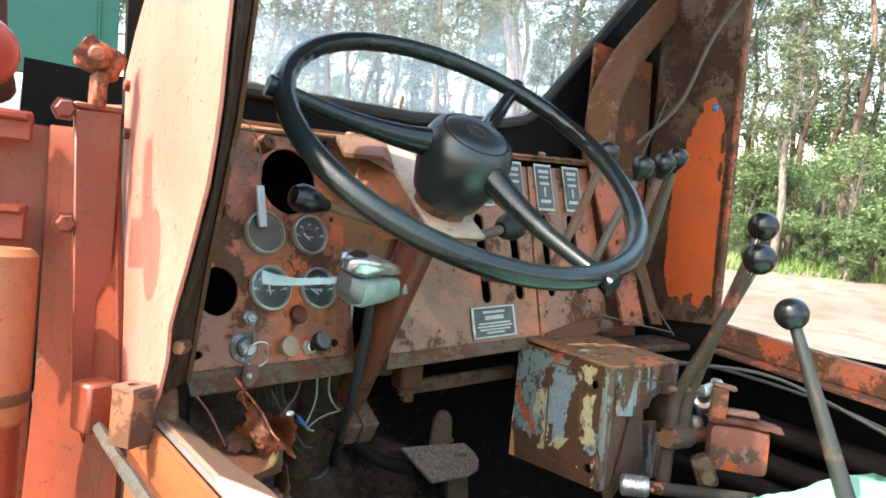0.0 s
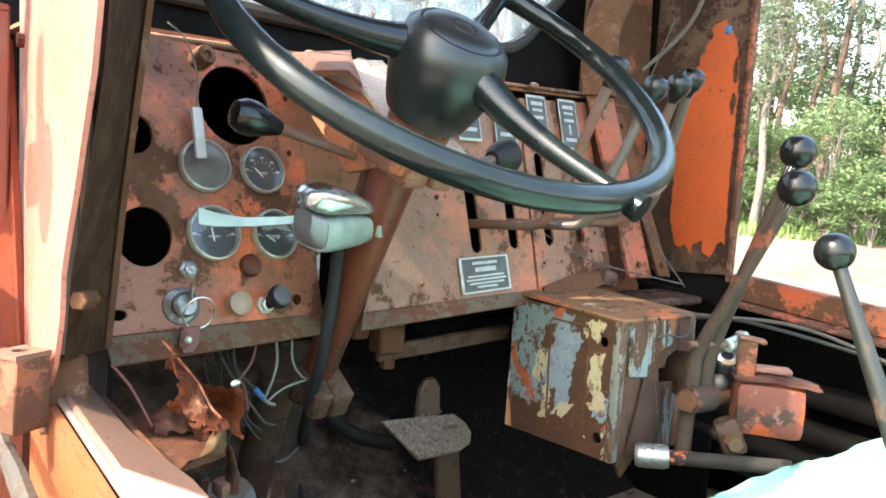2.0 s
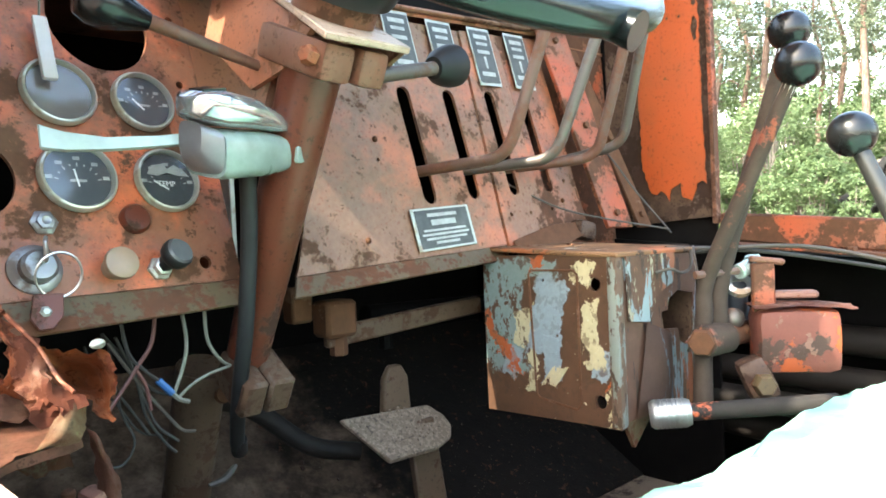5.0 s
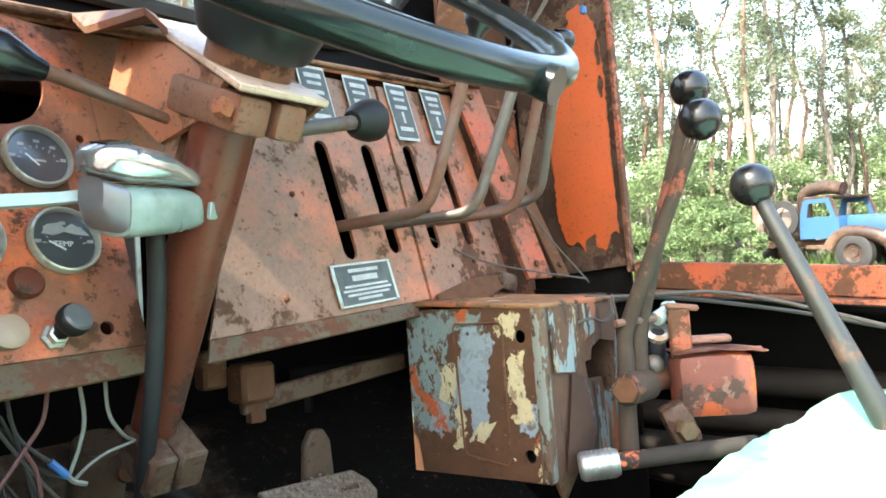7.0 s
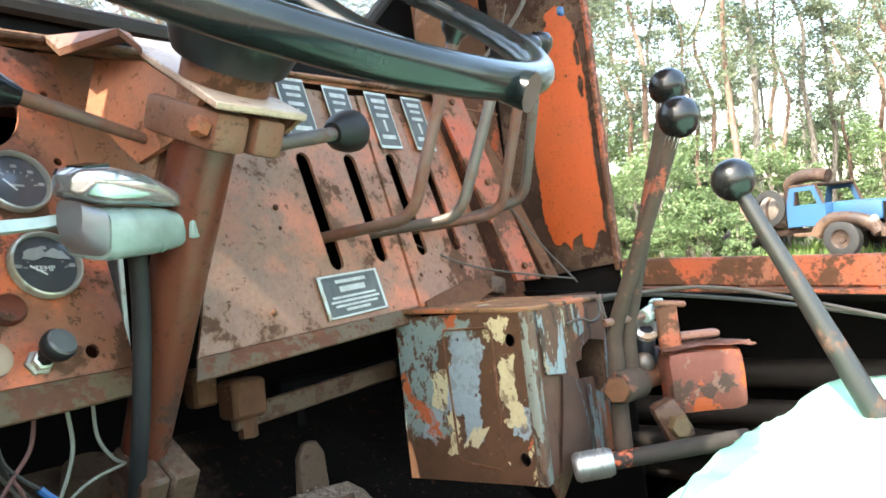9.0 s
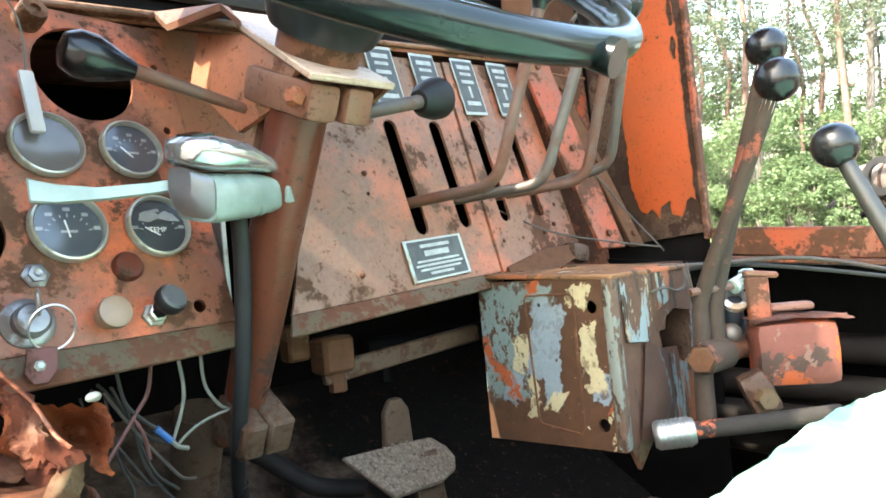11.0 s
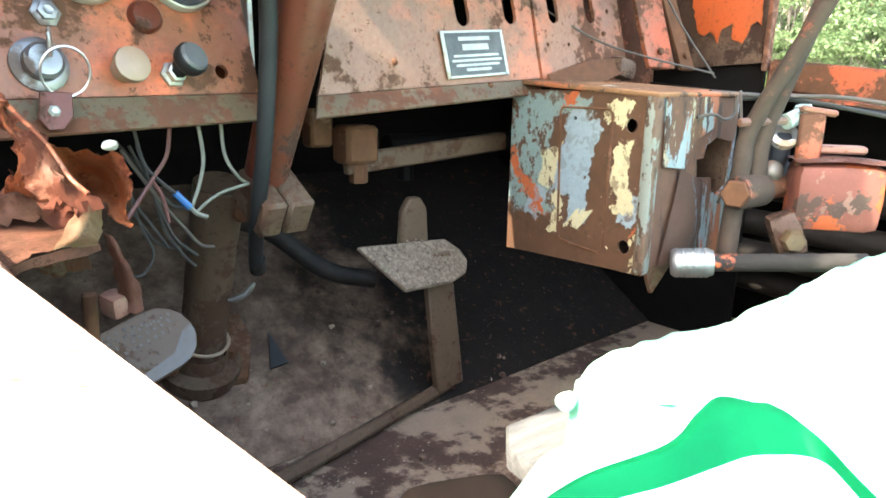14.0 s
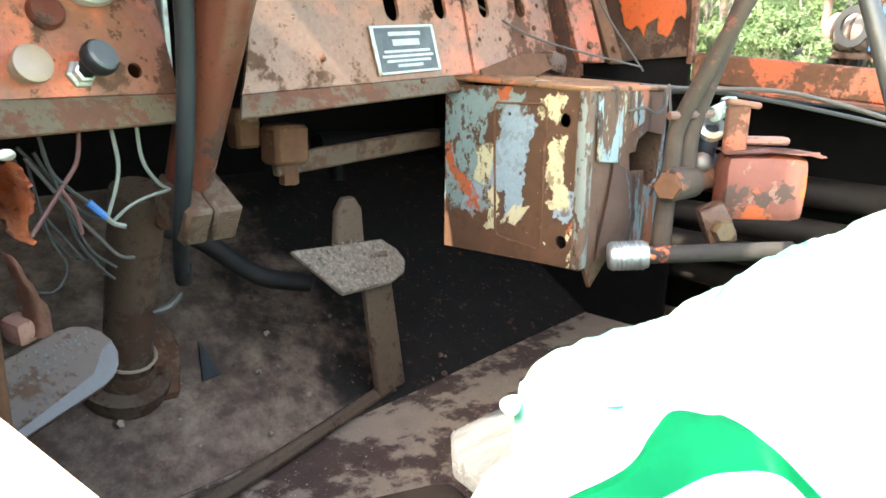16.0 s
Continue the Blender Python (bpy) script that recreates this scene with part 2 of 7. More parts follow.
def box_material():
    # brown rust under several coats; what is left of each coat has its own shape on the face
    n = Nodes("box_flakes")
    parts = n.add("ShaderNodeSeparateXYZ")
    n.put(parts.inputs[0], n.at)
    fine, mid, low = n.noise(210, 4, 0.65), n.noise(70, 6, 0.7, lift=6.0), n.noise(26, 6, 0.65, lift=1.0)
    wob = n.math('ADD', n.math('MULTIPLY', n.math('SUBTRACT', mid, 0.5), 0.030), n.math('MULTIPLY', n.math('SUBTRACT', low, 0.5), 0.030))
    y, z = n.math('ADD', parts.outputs["Y"], wob), n.math('ADD', parts.outputs["Z"], n.math('MULTIPLY', wob, -1.2))
    color = n.mix(low, (0.038, 0.017, 0.008), (0.105, 0.046, 0.021))
    color = n.mix(n.step(mid, 0.52, 0.62, 0.0, 0.7), color, (0.050, 0.024, 0.012))
    height = n.math('MULTIPLY', fine, 0.4)
    pits = n.step(n.noise(105, 5, 0.7, stretch=(1, 1, 0.7), lift=8.0), 0.535, 0.57)
    blue, teal, cream, orange = (0.21, 0.245, 0.255), (0.165, 0.200, 0.180), (0.43, 0.35, 0.20), (0.34, 0.075, 0.020)
    # paint, centre and half size on the face, slant, how pitted
    for paint, cy, cz, hy, hz, slant, holes in (
            (teal, 0.060, 0.122, 0.028, 0.058, 0.0, 1.0), (teal, 0.033, 0.170, 0.045, 0.009, 0.0, 0.8), (blue, 0.052, 0.074, 0.011, 0.014, 0.3, 0.2),
            (orange, 0.066, 0.092, 0.007, 0.030, -0.75, 0.6), (orange, 0.016, 0.176, 0.008, 0.006, 0.0, 0.3), (cream, 0.035, 0.113, 0.010, 0.020, 0.1, 0.8), (cream, 0.026, 0.068, 0.005, 0.022, 0.1, 0.6),
            (blue, 0.004, 0.126, 0.019, 0.038, 0.22, 0.25), (blue, 0.000, 0.082, 0.011, 0.026, 0.15, 0.1), (cream, -0.001, 0.064, 0.009, 0.009, 0.8, 0.1),
            (cream, -0.038, 0.166, 0.010, 0.011, 0.0, 0.7), (cream, -0.050, 0.174, 0.004, 0.005, 0.0, 0.2), (cream, -0.046, 0.116, 0.008, 0.025, 0.1, 0.6), (blue, -0.058, 0.082, 0.009, 0.016, 0.3, 0.7),
            (cream, -0.052, 0.088, 0.010, 0.010, 0.0, 0.5), (orange, -0.069, 0.064, 0.006, 0.005, 0.6, 0.3), (cream, -0.066, 0.058, 0.003, 0.004, 0.0, 0.1), (cream, -0.070, 0.032, 0.005, 0.010, 0.0, 1.0)):
        v = n.math('DIVIDE', n.math('ABSOLUTE', n.math('SUBTRACT', n.math('SUBTRACT', y, cy), n.math('MULTIPLY', n.math('SUBTRACT', z, cz), -slant))), hy)
        w = n.math('DIVIDE', n.math('ABSOLUTE', n.math('SUBTRACT', z, cz)), hz)
        m = n.step(n.math('MAXIMUM', v, w), 0.96, 1.04, 1.0, 0.0)
        m = n.math('MULTIPLY', m, n.math('SUBTRACT', 1.0, n.math('MULTIPLY', pits, holes)))
        color = n.mix(m, color, n.mix(fine, shade(paint, 0.72), shade(paint, 1.12)))
        height = n.math('ADD', height, m)
    color = n.mix(n.step(n.noise(150, 3, 0.6, lift=12.0), 0.70, 0.74), color, (0.45, 0.40, 0.30))
    n.bump(height, 0.6, 0.0012)
    return n.done(color, 0.68, Specular_IOR_Level=0.3)


M_BOX = box_material()
M_BOXTOP = flaked("box_top", (0.165, 0.080, 0.036), [((0.45, 0.36, 0.26), 13, 0.61, (1, 1, 1), 4.0), ((0.34, 0.11, 0.045), 11, 0.60, (1, 1, 1), 6.0), ((0.05, 0.028, 0.016), 60, 0.58, (1, 1, 1), 2.0)])
M_LEVER = metal("lever_steel", (0.115, 0.095, 0.08), 0.5, (0.10, 0.055, 0.035), 0.55, 0.5)
M_LEVER_RUST = metal("lever_rust", (0.13, 0.075, 0.055), 0.55, (0.12, 0.05, 0.028), 0.75, 0.3)
M_STEEL = metal("steel", (0.55, 0.53, 0.50), 0.35, (0.22, 0.14, 0.09), 0.3)
M_CHROME = metal("chrome", (0.42, 0.50, 0.45), 0.24, (0.20, 0.235, 0.20), 0.42, 0.5)
M_ALU = metal("aluminium", (0.40, 0.40, 0.38), 0.42, (0.35, 0.30, 0.25), 0.25, 0.85)
M_BEZEL = metal("bezel", (0.50, 0.50, 0.44), 0.34, (0.27, 0.245, 0.18), 0.42, 0.6)
M_BLACK = plain("black_bakelite", (0.007, 0.011, 0.011), 0.20, 0.35, 40, bumps=0.05, Specular_IOR_Level=0.35)
M_KNOB = plain("black_knob", (0.006, 0.0065, 0.0065), 0.27, 0.3, 50, bumps=0.08, Specular_IOR_Level=0.4)
M_RUBBER = plain("rubber", (0.013, 0.013, 0.0125), 0.6, 0.3, 50, Specular_IOR_Level=0.25)
M_SEAL = plain("seal_rubber", (0.018, 0.016, 0.014), 0.7, 0.4, 40)
# Slate tint: glare on the gauge glass put into the dial colour.
M_FACE = plain("gauge_face", (0.034, 0.040, 0.044), 0.5, 0.25, 40)
M_FACE_OLD = plain("gauge_face_faded", (0.095, 0.078, 0.062), 0.6, 0.35, 30)
M_WHITE = plain("white_print", (0.75, 0.75, 0.72), 0.5, 0.1, 50)
M_PLATE = plain("plate_black", (0.045, 0.047, 0.042), 0.5, 0.6, 60)
M_BEIGE = plain("beige_plastic", (0.25, 0.165, 0.105), 0.5, 0.2, 50)
M_TAG = plain("clear_tag", (0.62, 0.60, 0.56), 0.25, 0.1, 50, Alpha=0.75)
M_WIRE_W = plain("wire_grey", (0.12, 0.115, 0.085), 0.6, 0.2, 60)
M_WIRE_R = plain("wire_red", (0.085, 0.028, 0.020), 0.6, 0.25, 60)
M_WIRE_B = plain("wire_blue", (0.022, 0.080, 0.20), 0.45, 0.2, 60)
M_WIRE_D = plain("wire_dark", (0.021, 0.017, 0.012), 0.7, 0.35, 60)
M_RED = plain("red_gloss", (0.14, 0.012, 0.010), 0.3, 0.25, 20)
M_HOSE = plain("hose", (0.015, 0.0115, 0.009), 0.7, 0.5, 30, Specular_IOR_Level=0.2)


def bag_material():
    n = Nodes("green_plastic")
    a = n.noise(14, 4, 0.55)
    n.bump(n.math('ADD', a, n.math('MULTIPLY', n.noise(60, 3, 0.5, lift=4.0), 0.25)), 0.35, 0.01)
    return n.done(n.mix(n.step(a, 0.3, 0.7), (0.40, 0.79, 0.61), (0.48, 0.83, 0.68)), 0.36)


M_BAG = bag_material()


def floor_material():
    n = Nodes("floor_mud")
    big, mid, fine = n.noise(9, 6, 0.62), n.noise(45, 6, 0.65, lift=2.0), n.noise(260, 3, 0.6, lift=6.0)
    m = n.step(n.math('ADD', n.math('MULTIPLY', big, 0.7), n.math('MULTIPLY', mid, 0.3)), 0.47, 0.53)
    c = n.mix(m, n.mix(mid, (0.038, 0.022, 0.016), (0.10, 0.055, 0.038)), n.mix(mid, (0.17, 0.115, 0.080), (0.30, 0.21, 0.145)))
    c = n.mix(n.step(fine, 0.66, 0.72), c, (0.42, 0.36, 0.30))
    n.bump(n.math('ADD', n.math('MULTIPLY', mid, 0.6), n.math('MULTIPLY', fine, 0.6)), 0.7, 0.004)
    return n.done(c, 0.85, Specular_IOR_Level=0.25)


M_FLOOR = floor_material()


def glass_material():
    n = Nodes("dusty_glass")
    out = n.tree.nodes["Material Output"]
    clear, film = n.add("ShaderNodeBsdfTransparent"), n.add("ShaderNodeBsdfDiffuse")
    gloss = n.add("ShaderNodeBsdfGlossy")
    gloss.inputs["Roughness"].default_value = 0.05
    film.inputs["Color"].default_value = (0.7, 0.72, 0.72, 1)
    one, two = n.add("ShaderNodeMixShader"), n.add("ShaderNodeMixShader")
    n.put(one.inputs[0], n.step(n.noise(14, 6, 0.6), 0.3, 0.75, 0.08, 0.28))
    n.put(one.inputs[1], clear.outputs[0])
    n.put(one.inputs[2], film.outputs[0])
    two.inputs[0].default_value = 0.06
    n.put(two.inputs[1], one.outputs[0])
    n.put(two.inputs[2], gloss.outputs[0])
    n.put(out.inputs["Surface"], two.outputs[0])
    return n.mat


M_GLASS = glass_material()


def ground_material():
    n = Nodes("sandy_ground")
    big, mid, fine = n.noise(0.12, 6, 0.6), n.noise(1.6, 7, 0.65, lift=3.0), n.noise(22, 5, 0.65, lift=8.0)
    c = n.mix(n.step(big, 0.4, 0.6), (0.145, 0.11, 0.09), (0.19, 0.158, 0.135))
    c = n.mix(n.step(mid, 0.44, 0.66, 0.0, 0.6), c, (0.085, 0.063, 0.048))
    c = n.mix(n.step(fine, 0.6, 0.75), c, (0.26, 0.225, 0.19))
    n.bump(n.math('ADD', mid, n.math('MULTIPLY', fine, 0.3)), 0.6, 0.06)
    return n.done(c, 0.9, Specular_IOR_Level=0.2)


def leaf_material(name, dark, light, through=0.35):
    n = Nodes(name)
    info = n.add("ShaderNodeNewGeometry").outputs["Random Per Island"]
    c = n.mix(info, dark, light)
    c = n.mix(n.step(n.noise(1.3, 4, 0.6), 0.35, 0.65, 0.0, 0.45), c, shade(dark, 0.6))
    n.done(c, 0.6, Specular_IOR_Level=0.3)
    out = n.tree.nodes["Material Output"]
    tr, mx = n.add("ShaderNodeBsdfTranslucent"), n.add("ShaderNodeMixShader")
    n.put(tr.inputs["Color"], c)
    mx.inputs[0].default_value = through
    n.put(mx.inputs[1], n.bsdf.outputs[0])
    n.put(mx.inputs[2], tr.outputs[0])
    n.put(out.inputs["Surface"], mx.outputs[0])
    return n.mat


def bark_material(name, low, high, grain=(1, 1, 0.18)):
    n = Nodes(name)
    a, b = n.noise(26, 6, 0.65, stretch=grain), n.noise(2.0, 4, 0.6, lift=5.0)
    c = n.mix(n.step(a, 0.35, 0.65), low, high)
    c = n.mix(n.step(b, 0.4, 0.65, 0.0, 0.5), c, shade(low, 0.7))
    n.bump(a, 0.8, 0.02)
    return n.done(c, 0.9, Specular_IOR_Level=0.2)


M_GROUND = ground_material()
M_PINE_BARK = bark_material("pine_bark", (0.110, 0.074, 0.056), (0.240, 0.160, 0.122))
M_GREY_BARK = bark_material("grey_bark", (0.09, 0.078, 0.066), (0.27, 0.24, 0.20))
M_NEEDLE = leaf_material("needles", (0.085, 0.108, 0.062), (0.185, 0.215, 0.135), 0.40)
M_LEAF = leaf_material("leaves", (0.095, 0.150, 0.060), (0.24, 0.315, 0.150), 0.45)
M_BUSH = leaf_material("bush_leaves", (0.065, 0.108, 0.045), (0.18, 0.25, 0.11), 0.4)
M_GRASS = leaf_material("grass_blades", (0.08, 0.15, 0.03), (0.25, 0.36, 0.11), 0.35)
M_LEVER_GREEN = plain("green_plastic_lever", (0.30, 0.37, 0.33), 0.2, 0.2, 40)
M_BOX2 = flaked("box_rear_flakes", (0.085, 0.042, 0.024), [((0.27, 0.235, 0.16), 30, 0.55, (1.6, 1, 0.5), 33.0), ((0.20, 0.235, 0.23), 26, 0.52, (1.2, 1, 0.55), 41.0), ((0.24, 0.09, 0.045), 34, 0.60, (1.5, 1, 0.3), 3.0), ((0.05, 0.03, 0.02), 60, 0.56, (1.5, 1, 0.4), 7.0)])
M_BOX3 = flaked("box_rear_worn", (0.085, 0.042, 0.025), [((0.16, 0.19, 0.205), 15, 0.585, (1.6, 1, 0.25), 44.0), ((0.22, 0.07, 0.032), 18, 0.575, (1.8, 1, 0.15), 3.0), ((0.05, 0.03, 0.02), 46, 0.58, (1.5, 1, 0.4), 7.0)])
M_BOXBLUE = flaked("box_blue_worn", (0.105, 0.060, 0.042), [((0.15, 0.19, 0.215), 12, 0.53, (1.4, 1, 0.25), 15.0), ((0.20, 0.075, 0.035), 22, 0.60, (1.6, 1, 0.2), 5.0)])
M_BOXEDGE = flaked("box_edge", (0.095, 0.055, 0.034), [((0.17, 0.175, 0.145), 55, 0.53, (1, 1, 0.3), 1.0), ((0.06, 0.035, 0.02), 90, 0.57, (1, 1, 0.5), 3.0)])
M_TREAD = flaked("pedal_tread", (0.115, 0.080, 0.053), [((0.19, 0.135, 0.092), 260, 0.52, (1, 1, 1), 2.0), ((0.06, 0.040, 0.026), 200, 0.60, (1, 1, 1), 8.0)])
M_TREAD2 = metal("pedal_polished", (0.27, 0.265, 0.26), 0.42, (0.10, 0.07, 0.055), 0.42, 0.85)
M_BUILDING = plain("green_cladding", (0.006, 0.085, 0.055), 0.5, 0.12, 3)
M_PLINTH = plain("pale_plinth", (0.50, 0.50, 0.49), 0.8, 0.12, 4)
M_TRUCK = worn("truck_blue", (0.016, 0.058, 0.125), chips=0.28, dirt=0.02, size=0.06, grime=0.15, wear=0, dust=(0.03, 0.05, 0.075))
M_TRUCK_RUST = worn("truck_rust", (0.022, 0.013, 0.010), chips=0.55, dirt=0.15, size=0.06, wear=0, dust=(0.032, 0.022, 0.018), rust=(0.022, 0.012, 0.009))
M_TYRE = plain("tyre", (0.009, 0.009, 0.009), 0.8, 0.3, 12)
M_PALE = plain("pale_drum", (0.10, 0.082, 0.068), 0.6, 0.5, 3)
M_LEVER_OR = worn("lever_worn_orange", (0.20, 0.040, 0.014), chips=0.86, dirt=0.05, rust=(0.032, 0.024, 0.019), grime=0.1, size=1.6, dust=(0.07, 0.05, 0.04), wear=0.3)
M_VALVE = flaked("valve_paint", (0.115, 0.036, 0.024), [((0.27, 0.056, 0.015), 17, 0.52, (1, 1, 1), 21.0), ((0.050, 0.026, 0.018), 34, 0.55, (1, 1, 1), 5.0), ((0.16, 0.085, 0.062), 60, 0.60, (1, 1, 1), 9.0)])
M_BLUE = plain("grey_sleeve", (0.03, 0.032, 0.04), 0.4, 0.2, 60)
M_GRIPBAR = worn("grip_bar", (0.42, 0.09, 0.03), chips=0.72, dirt=0.05, rust=(0.015, 0.014, 0.013), dust=(0.05, 0.036, 0.03), grime=0.1, wear=0, rough=0.4)
# Deep green copy of the bag colour, with the fold's shade painted in.
M_BAG_SHADE = plain("bag_shade", (0.0008, 0.115, 0.042), 0.6, 0.2, 20, Specular_IOR_Level=0.1)


def toe_material():
    # dried tan mud on the driver's side, shade painted in black towards the far side, rust blooms in both
    n = Nodes("toe_mud_shade")
    parts = n.add("ShaderNodeSeparateXYZ")
    n.put(parts.inputs[0], n.at)
    big, mid, fine = n.noise(8, 6, 0.65), n.noise(34, 6, 0.7, lift=4.0), n.noise(240, 3, 0.6, lift=9.0)
    mud = n.mix(n.step(mid, 0.30, 0.72), (0.070, 0.041, 0.026), (0.235, 0.152, 0.100))
    mud = n.mix(n.step(big, 0.44, 0.66, 0.0, 0.8), mud, (0.045, 0.025, 0.016))
    far_shade = n.mix(mid, (0.003, 0.0025, 0.002), (0.018, 0.012, 0.008))
    # Darkens to black by x: the dash's shade is in the colour.
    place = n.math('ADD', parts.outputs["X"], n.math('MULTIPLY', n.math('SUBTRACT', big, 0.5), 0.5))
    c = n.mix(n.step(place, 0.02, 0.14), mud, far_shade)
    c = n.mix(n.step(n.noise(70, 5, 0.7, lift=15.0), 0.60, 0.66, 0.0, 0.7), c, (0.10, 0.042, 0.022))
    c = n.mix(n.step(fine, 0.66, 0.74, 0.0, 0.6), c, (0.22, 0.17, 0.12))
    n.bump(n.math('ADD', n.math('MULTIPLY', mid, 0.7), n.math('MULTIPLY', fine, 0.4)), 0.7, 0.004)
    return n.done(c, 0.85, Specular_IOR_Level=0.2)


M_TOE = toe_material()
M_STRAP = worn("strap_paint", (0.28, 0.052, 0.018), chips=0.58, dirt=0.22, rust=(0.070, 0.033, 0.018), dust=(0.15, 0.10, 0.065))

M_THIRD = metal("lever_dark", (0.022, 0.022, 0.020), 0.4, (0.07, 0.034, 0.02), 0.35, 0.15)
M_SWITCH = plain("switch_plastic", (0.185, 0.230, 0.208), 0.3, 0.35, 45, bumps=0.12)
M_CAP = plain("switch_cap", (0.50, 0.52, 0.52), 0.16, 0.2, 30, metallic=0.8, bumps=0.1)
M_CAPEND = plain("switch_cap_end", (0.19, 0.185, 0.19), 0.34, 0.25, 40, metallic=0.4)
M_PLANK = bark_material("grey_wood", (0.034, 0.032, 0.030), (0.105, 0.100, 0.095), (0.2, 1, 1))
# Worn sill paint, darkened for the part that lies in shadow.
M_SILL_SHADE = worn("sill_shade_paint", (0.120, 0.062, 0.044), chips=0.36, dirt=0.40, rust=(0.060, 0.030, 0.019), dust=(0.140, 0.095, 0.075), grime=0.3)
M_BUNDLE = plain("wire_dusty", (0.055, 0.042, 0.030), 0.7, 0.35, 60)
M_PRINT = plain("faded_print", (0.33, 0.33, 0.30), 0.5, 0.35, 90)
M_BORDER = metal("plate_border", (0.40, 0.41, 0.36), 0.5, (0.26, 0.22, 0.16), 0.45, 0.4)
# The same sill paint made pale, with the sunlight in its colour.
M_SILL_LIT = worn("sill_lit_paint", (0.60, 0.42, 0.33), chips=0.12, dirt=0.2, dust=(0.5, 0.38, 0.3), grime=0.05)
M_HUB = plain("black_hub", (0.010, 0.014, 0.014), 0.34, 0.4, 40, bumps=0.08, Specular_IOR_Level=0.5)
M_TONGUE = worn("tongue_paint", (0.150, 0.098, 0.045), chips=0.45, dirt=0.35, dust=(0.16, 0.12, 0.07), grime=0.3, rust=(0.10, 0.040, 0.018))
M_HANGER = worn("hanger_rust", (0.17, 0.078, 0.055), chips=0.4, dirt=0.3, dust=(0.25, 0.14, 0.11), grime=0.3, rust=(0.11, 0.04, 0.022))
# Brown taken almost to black for the shade under the board.
M_BASE = plain("seat_base_shade_brown", (0.0060, 0.0040, 0.0032), 0.85, 0.6, 25, bumps=0.5, Specular_IOR_Level=0.05)
M_BOWL = worn("rust_hollow", (0.25, 0.066, 0.020), chips=0.50, dirt=0.2, rust=(0.10, 0.027, 0.010), dust=(0.17, 0.085, 0.055), grime=0.2, wear=0, size=2.0)
M_EDGE = metal("pitted_edge", (0.085, 0.078, 0.070), 0.5, (0.045, 0.03, 0.02), 0.55, 0.5)
M_TAN = worn("rust_tan", (0.070, 0.042, 0.024), chips=0.52, dirt=0.30, rust=(0.050, 0.025, 0.013), dust=(0.088, 0.058, 0.037), grime=0.35)
M_BARREL = worn("barrel_paint", (0.24, 0.080, 0.036), chips=0.2, dirt=0.2, dust=(0.22, 0.11, 0.06), grime=0.15)
M_GREYCAP = plain("grey_cap", (0.075, 0.075, 0.075), 0.4, 0.3, 60)
# Worn cover sheet, made pale: sunlight on its top put into the paint.
M_COVER_LIT = worn("cover_lit", (0.42, 0.31, 0.23), chips=0.30, dirt=0.4, dust=(0.40, 0.31, 0.24), grime=0.25, rough=0.4)
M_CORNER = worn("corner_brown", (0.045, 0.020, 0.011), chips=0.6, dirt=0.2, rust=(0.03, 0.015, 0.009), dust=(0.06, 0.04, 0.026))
# ---- shapes ----
BASE = {}
EYE4 = Matrix.Identity(4)


def finish(name, bm, mat, smooth=True):
    me = bpy.data.meshes.new(name)
    bmesh.ops.recalc_face_normals(bm, faces=bm.faces)
    bm.to_mesh(me)
    bm.free()
    for m in mat if isinstance(mat, (list, tuple)) else [mat]:
        me.materials.append(m)
    if smooth:
        me.shade_smooth()
        me.set_sharp_from_angle(angle=radians(38))
    return me


def thing(name, base, label, category, group="", kind="", m=None):
    """An Empty at the base of a thing that has parts; base is in the machine's axes, or in the world's with m=EYE4."""
    ob = new(name)
    ob.empty_display_size = 0.05
    ob.matrix_basis = (M if m is None else m) @ Matrix.Translation(base)
    BASE[ob.name] = Vector(base)
    return tagged(ob, label, category, group, kind)


def part(name, bm, mat, parent, label="", smooth=True):
    bm.transform(Matrix.Translation(-BASE[parent.name]))
    ob = new(name, finish(name, bm, mat, smooth))
    ob.parent = parent
    BASE[ob.name] = BASE[parent.name]
    return tagged(ob, label)


def solo(name, bm, mat, base, label, category, group="", kind="", m=None, smooth=True):
    """A thing that is one mesh."""
    bm.transform(Matrix.Translation(-Vector(base)))
    ob = new(name, finish(name, bm, mat, smooth))
    ob.matrix_basis = (M if m is None else m) @ Matrix.Translation(base)
    BASE[ob.name] = Vector(base)
    return tagged(ob, label, category, group, kind)


def join(bm, other):
    me = bpy.data.meshes.new("tmp")
    other.to_mesh(me)
    other.free()
    bm.from_mesh(me)
    bpy.data.meshes.remove(me)
    return bm


def B():
    return bmesh.new()


def box(bm, c, s, rot=(0, 0, 0), bev=0.0015, seg=1):
    t = B()
    bmesh.ops.create_cube(t, size=1.0, matrix=Matrix.Diagonal((*s, 1)))
    if bev:
        bmesh.ops.bevel(t, geom=t.edges[:], offset=min(bev, min(s) * 0.4), segments=seg, affect='EDGES', profile=0.6)
    t.transform(pose(*c, *rot))
    return join(bm, t)


def frame_of(axis):
    """Two directions square to an axis."""
    a = Vector(axis).normalized()
    u = a.cross(Vector((0, 0, 1)) if abs(a.z) < 0.9 else Vector((1, 0, 0))).normalized()
    return a, u, a.cross(u)


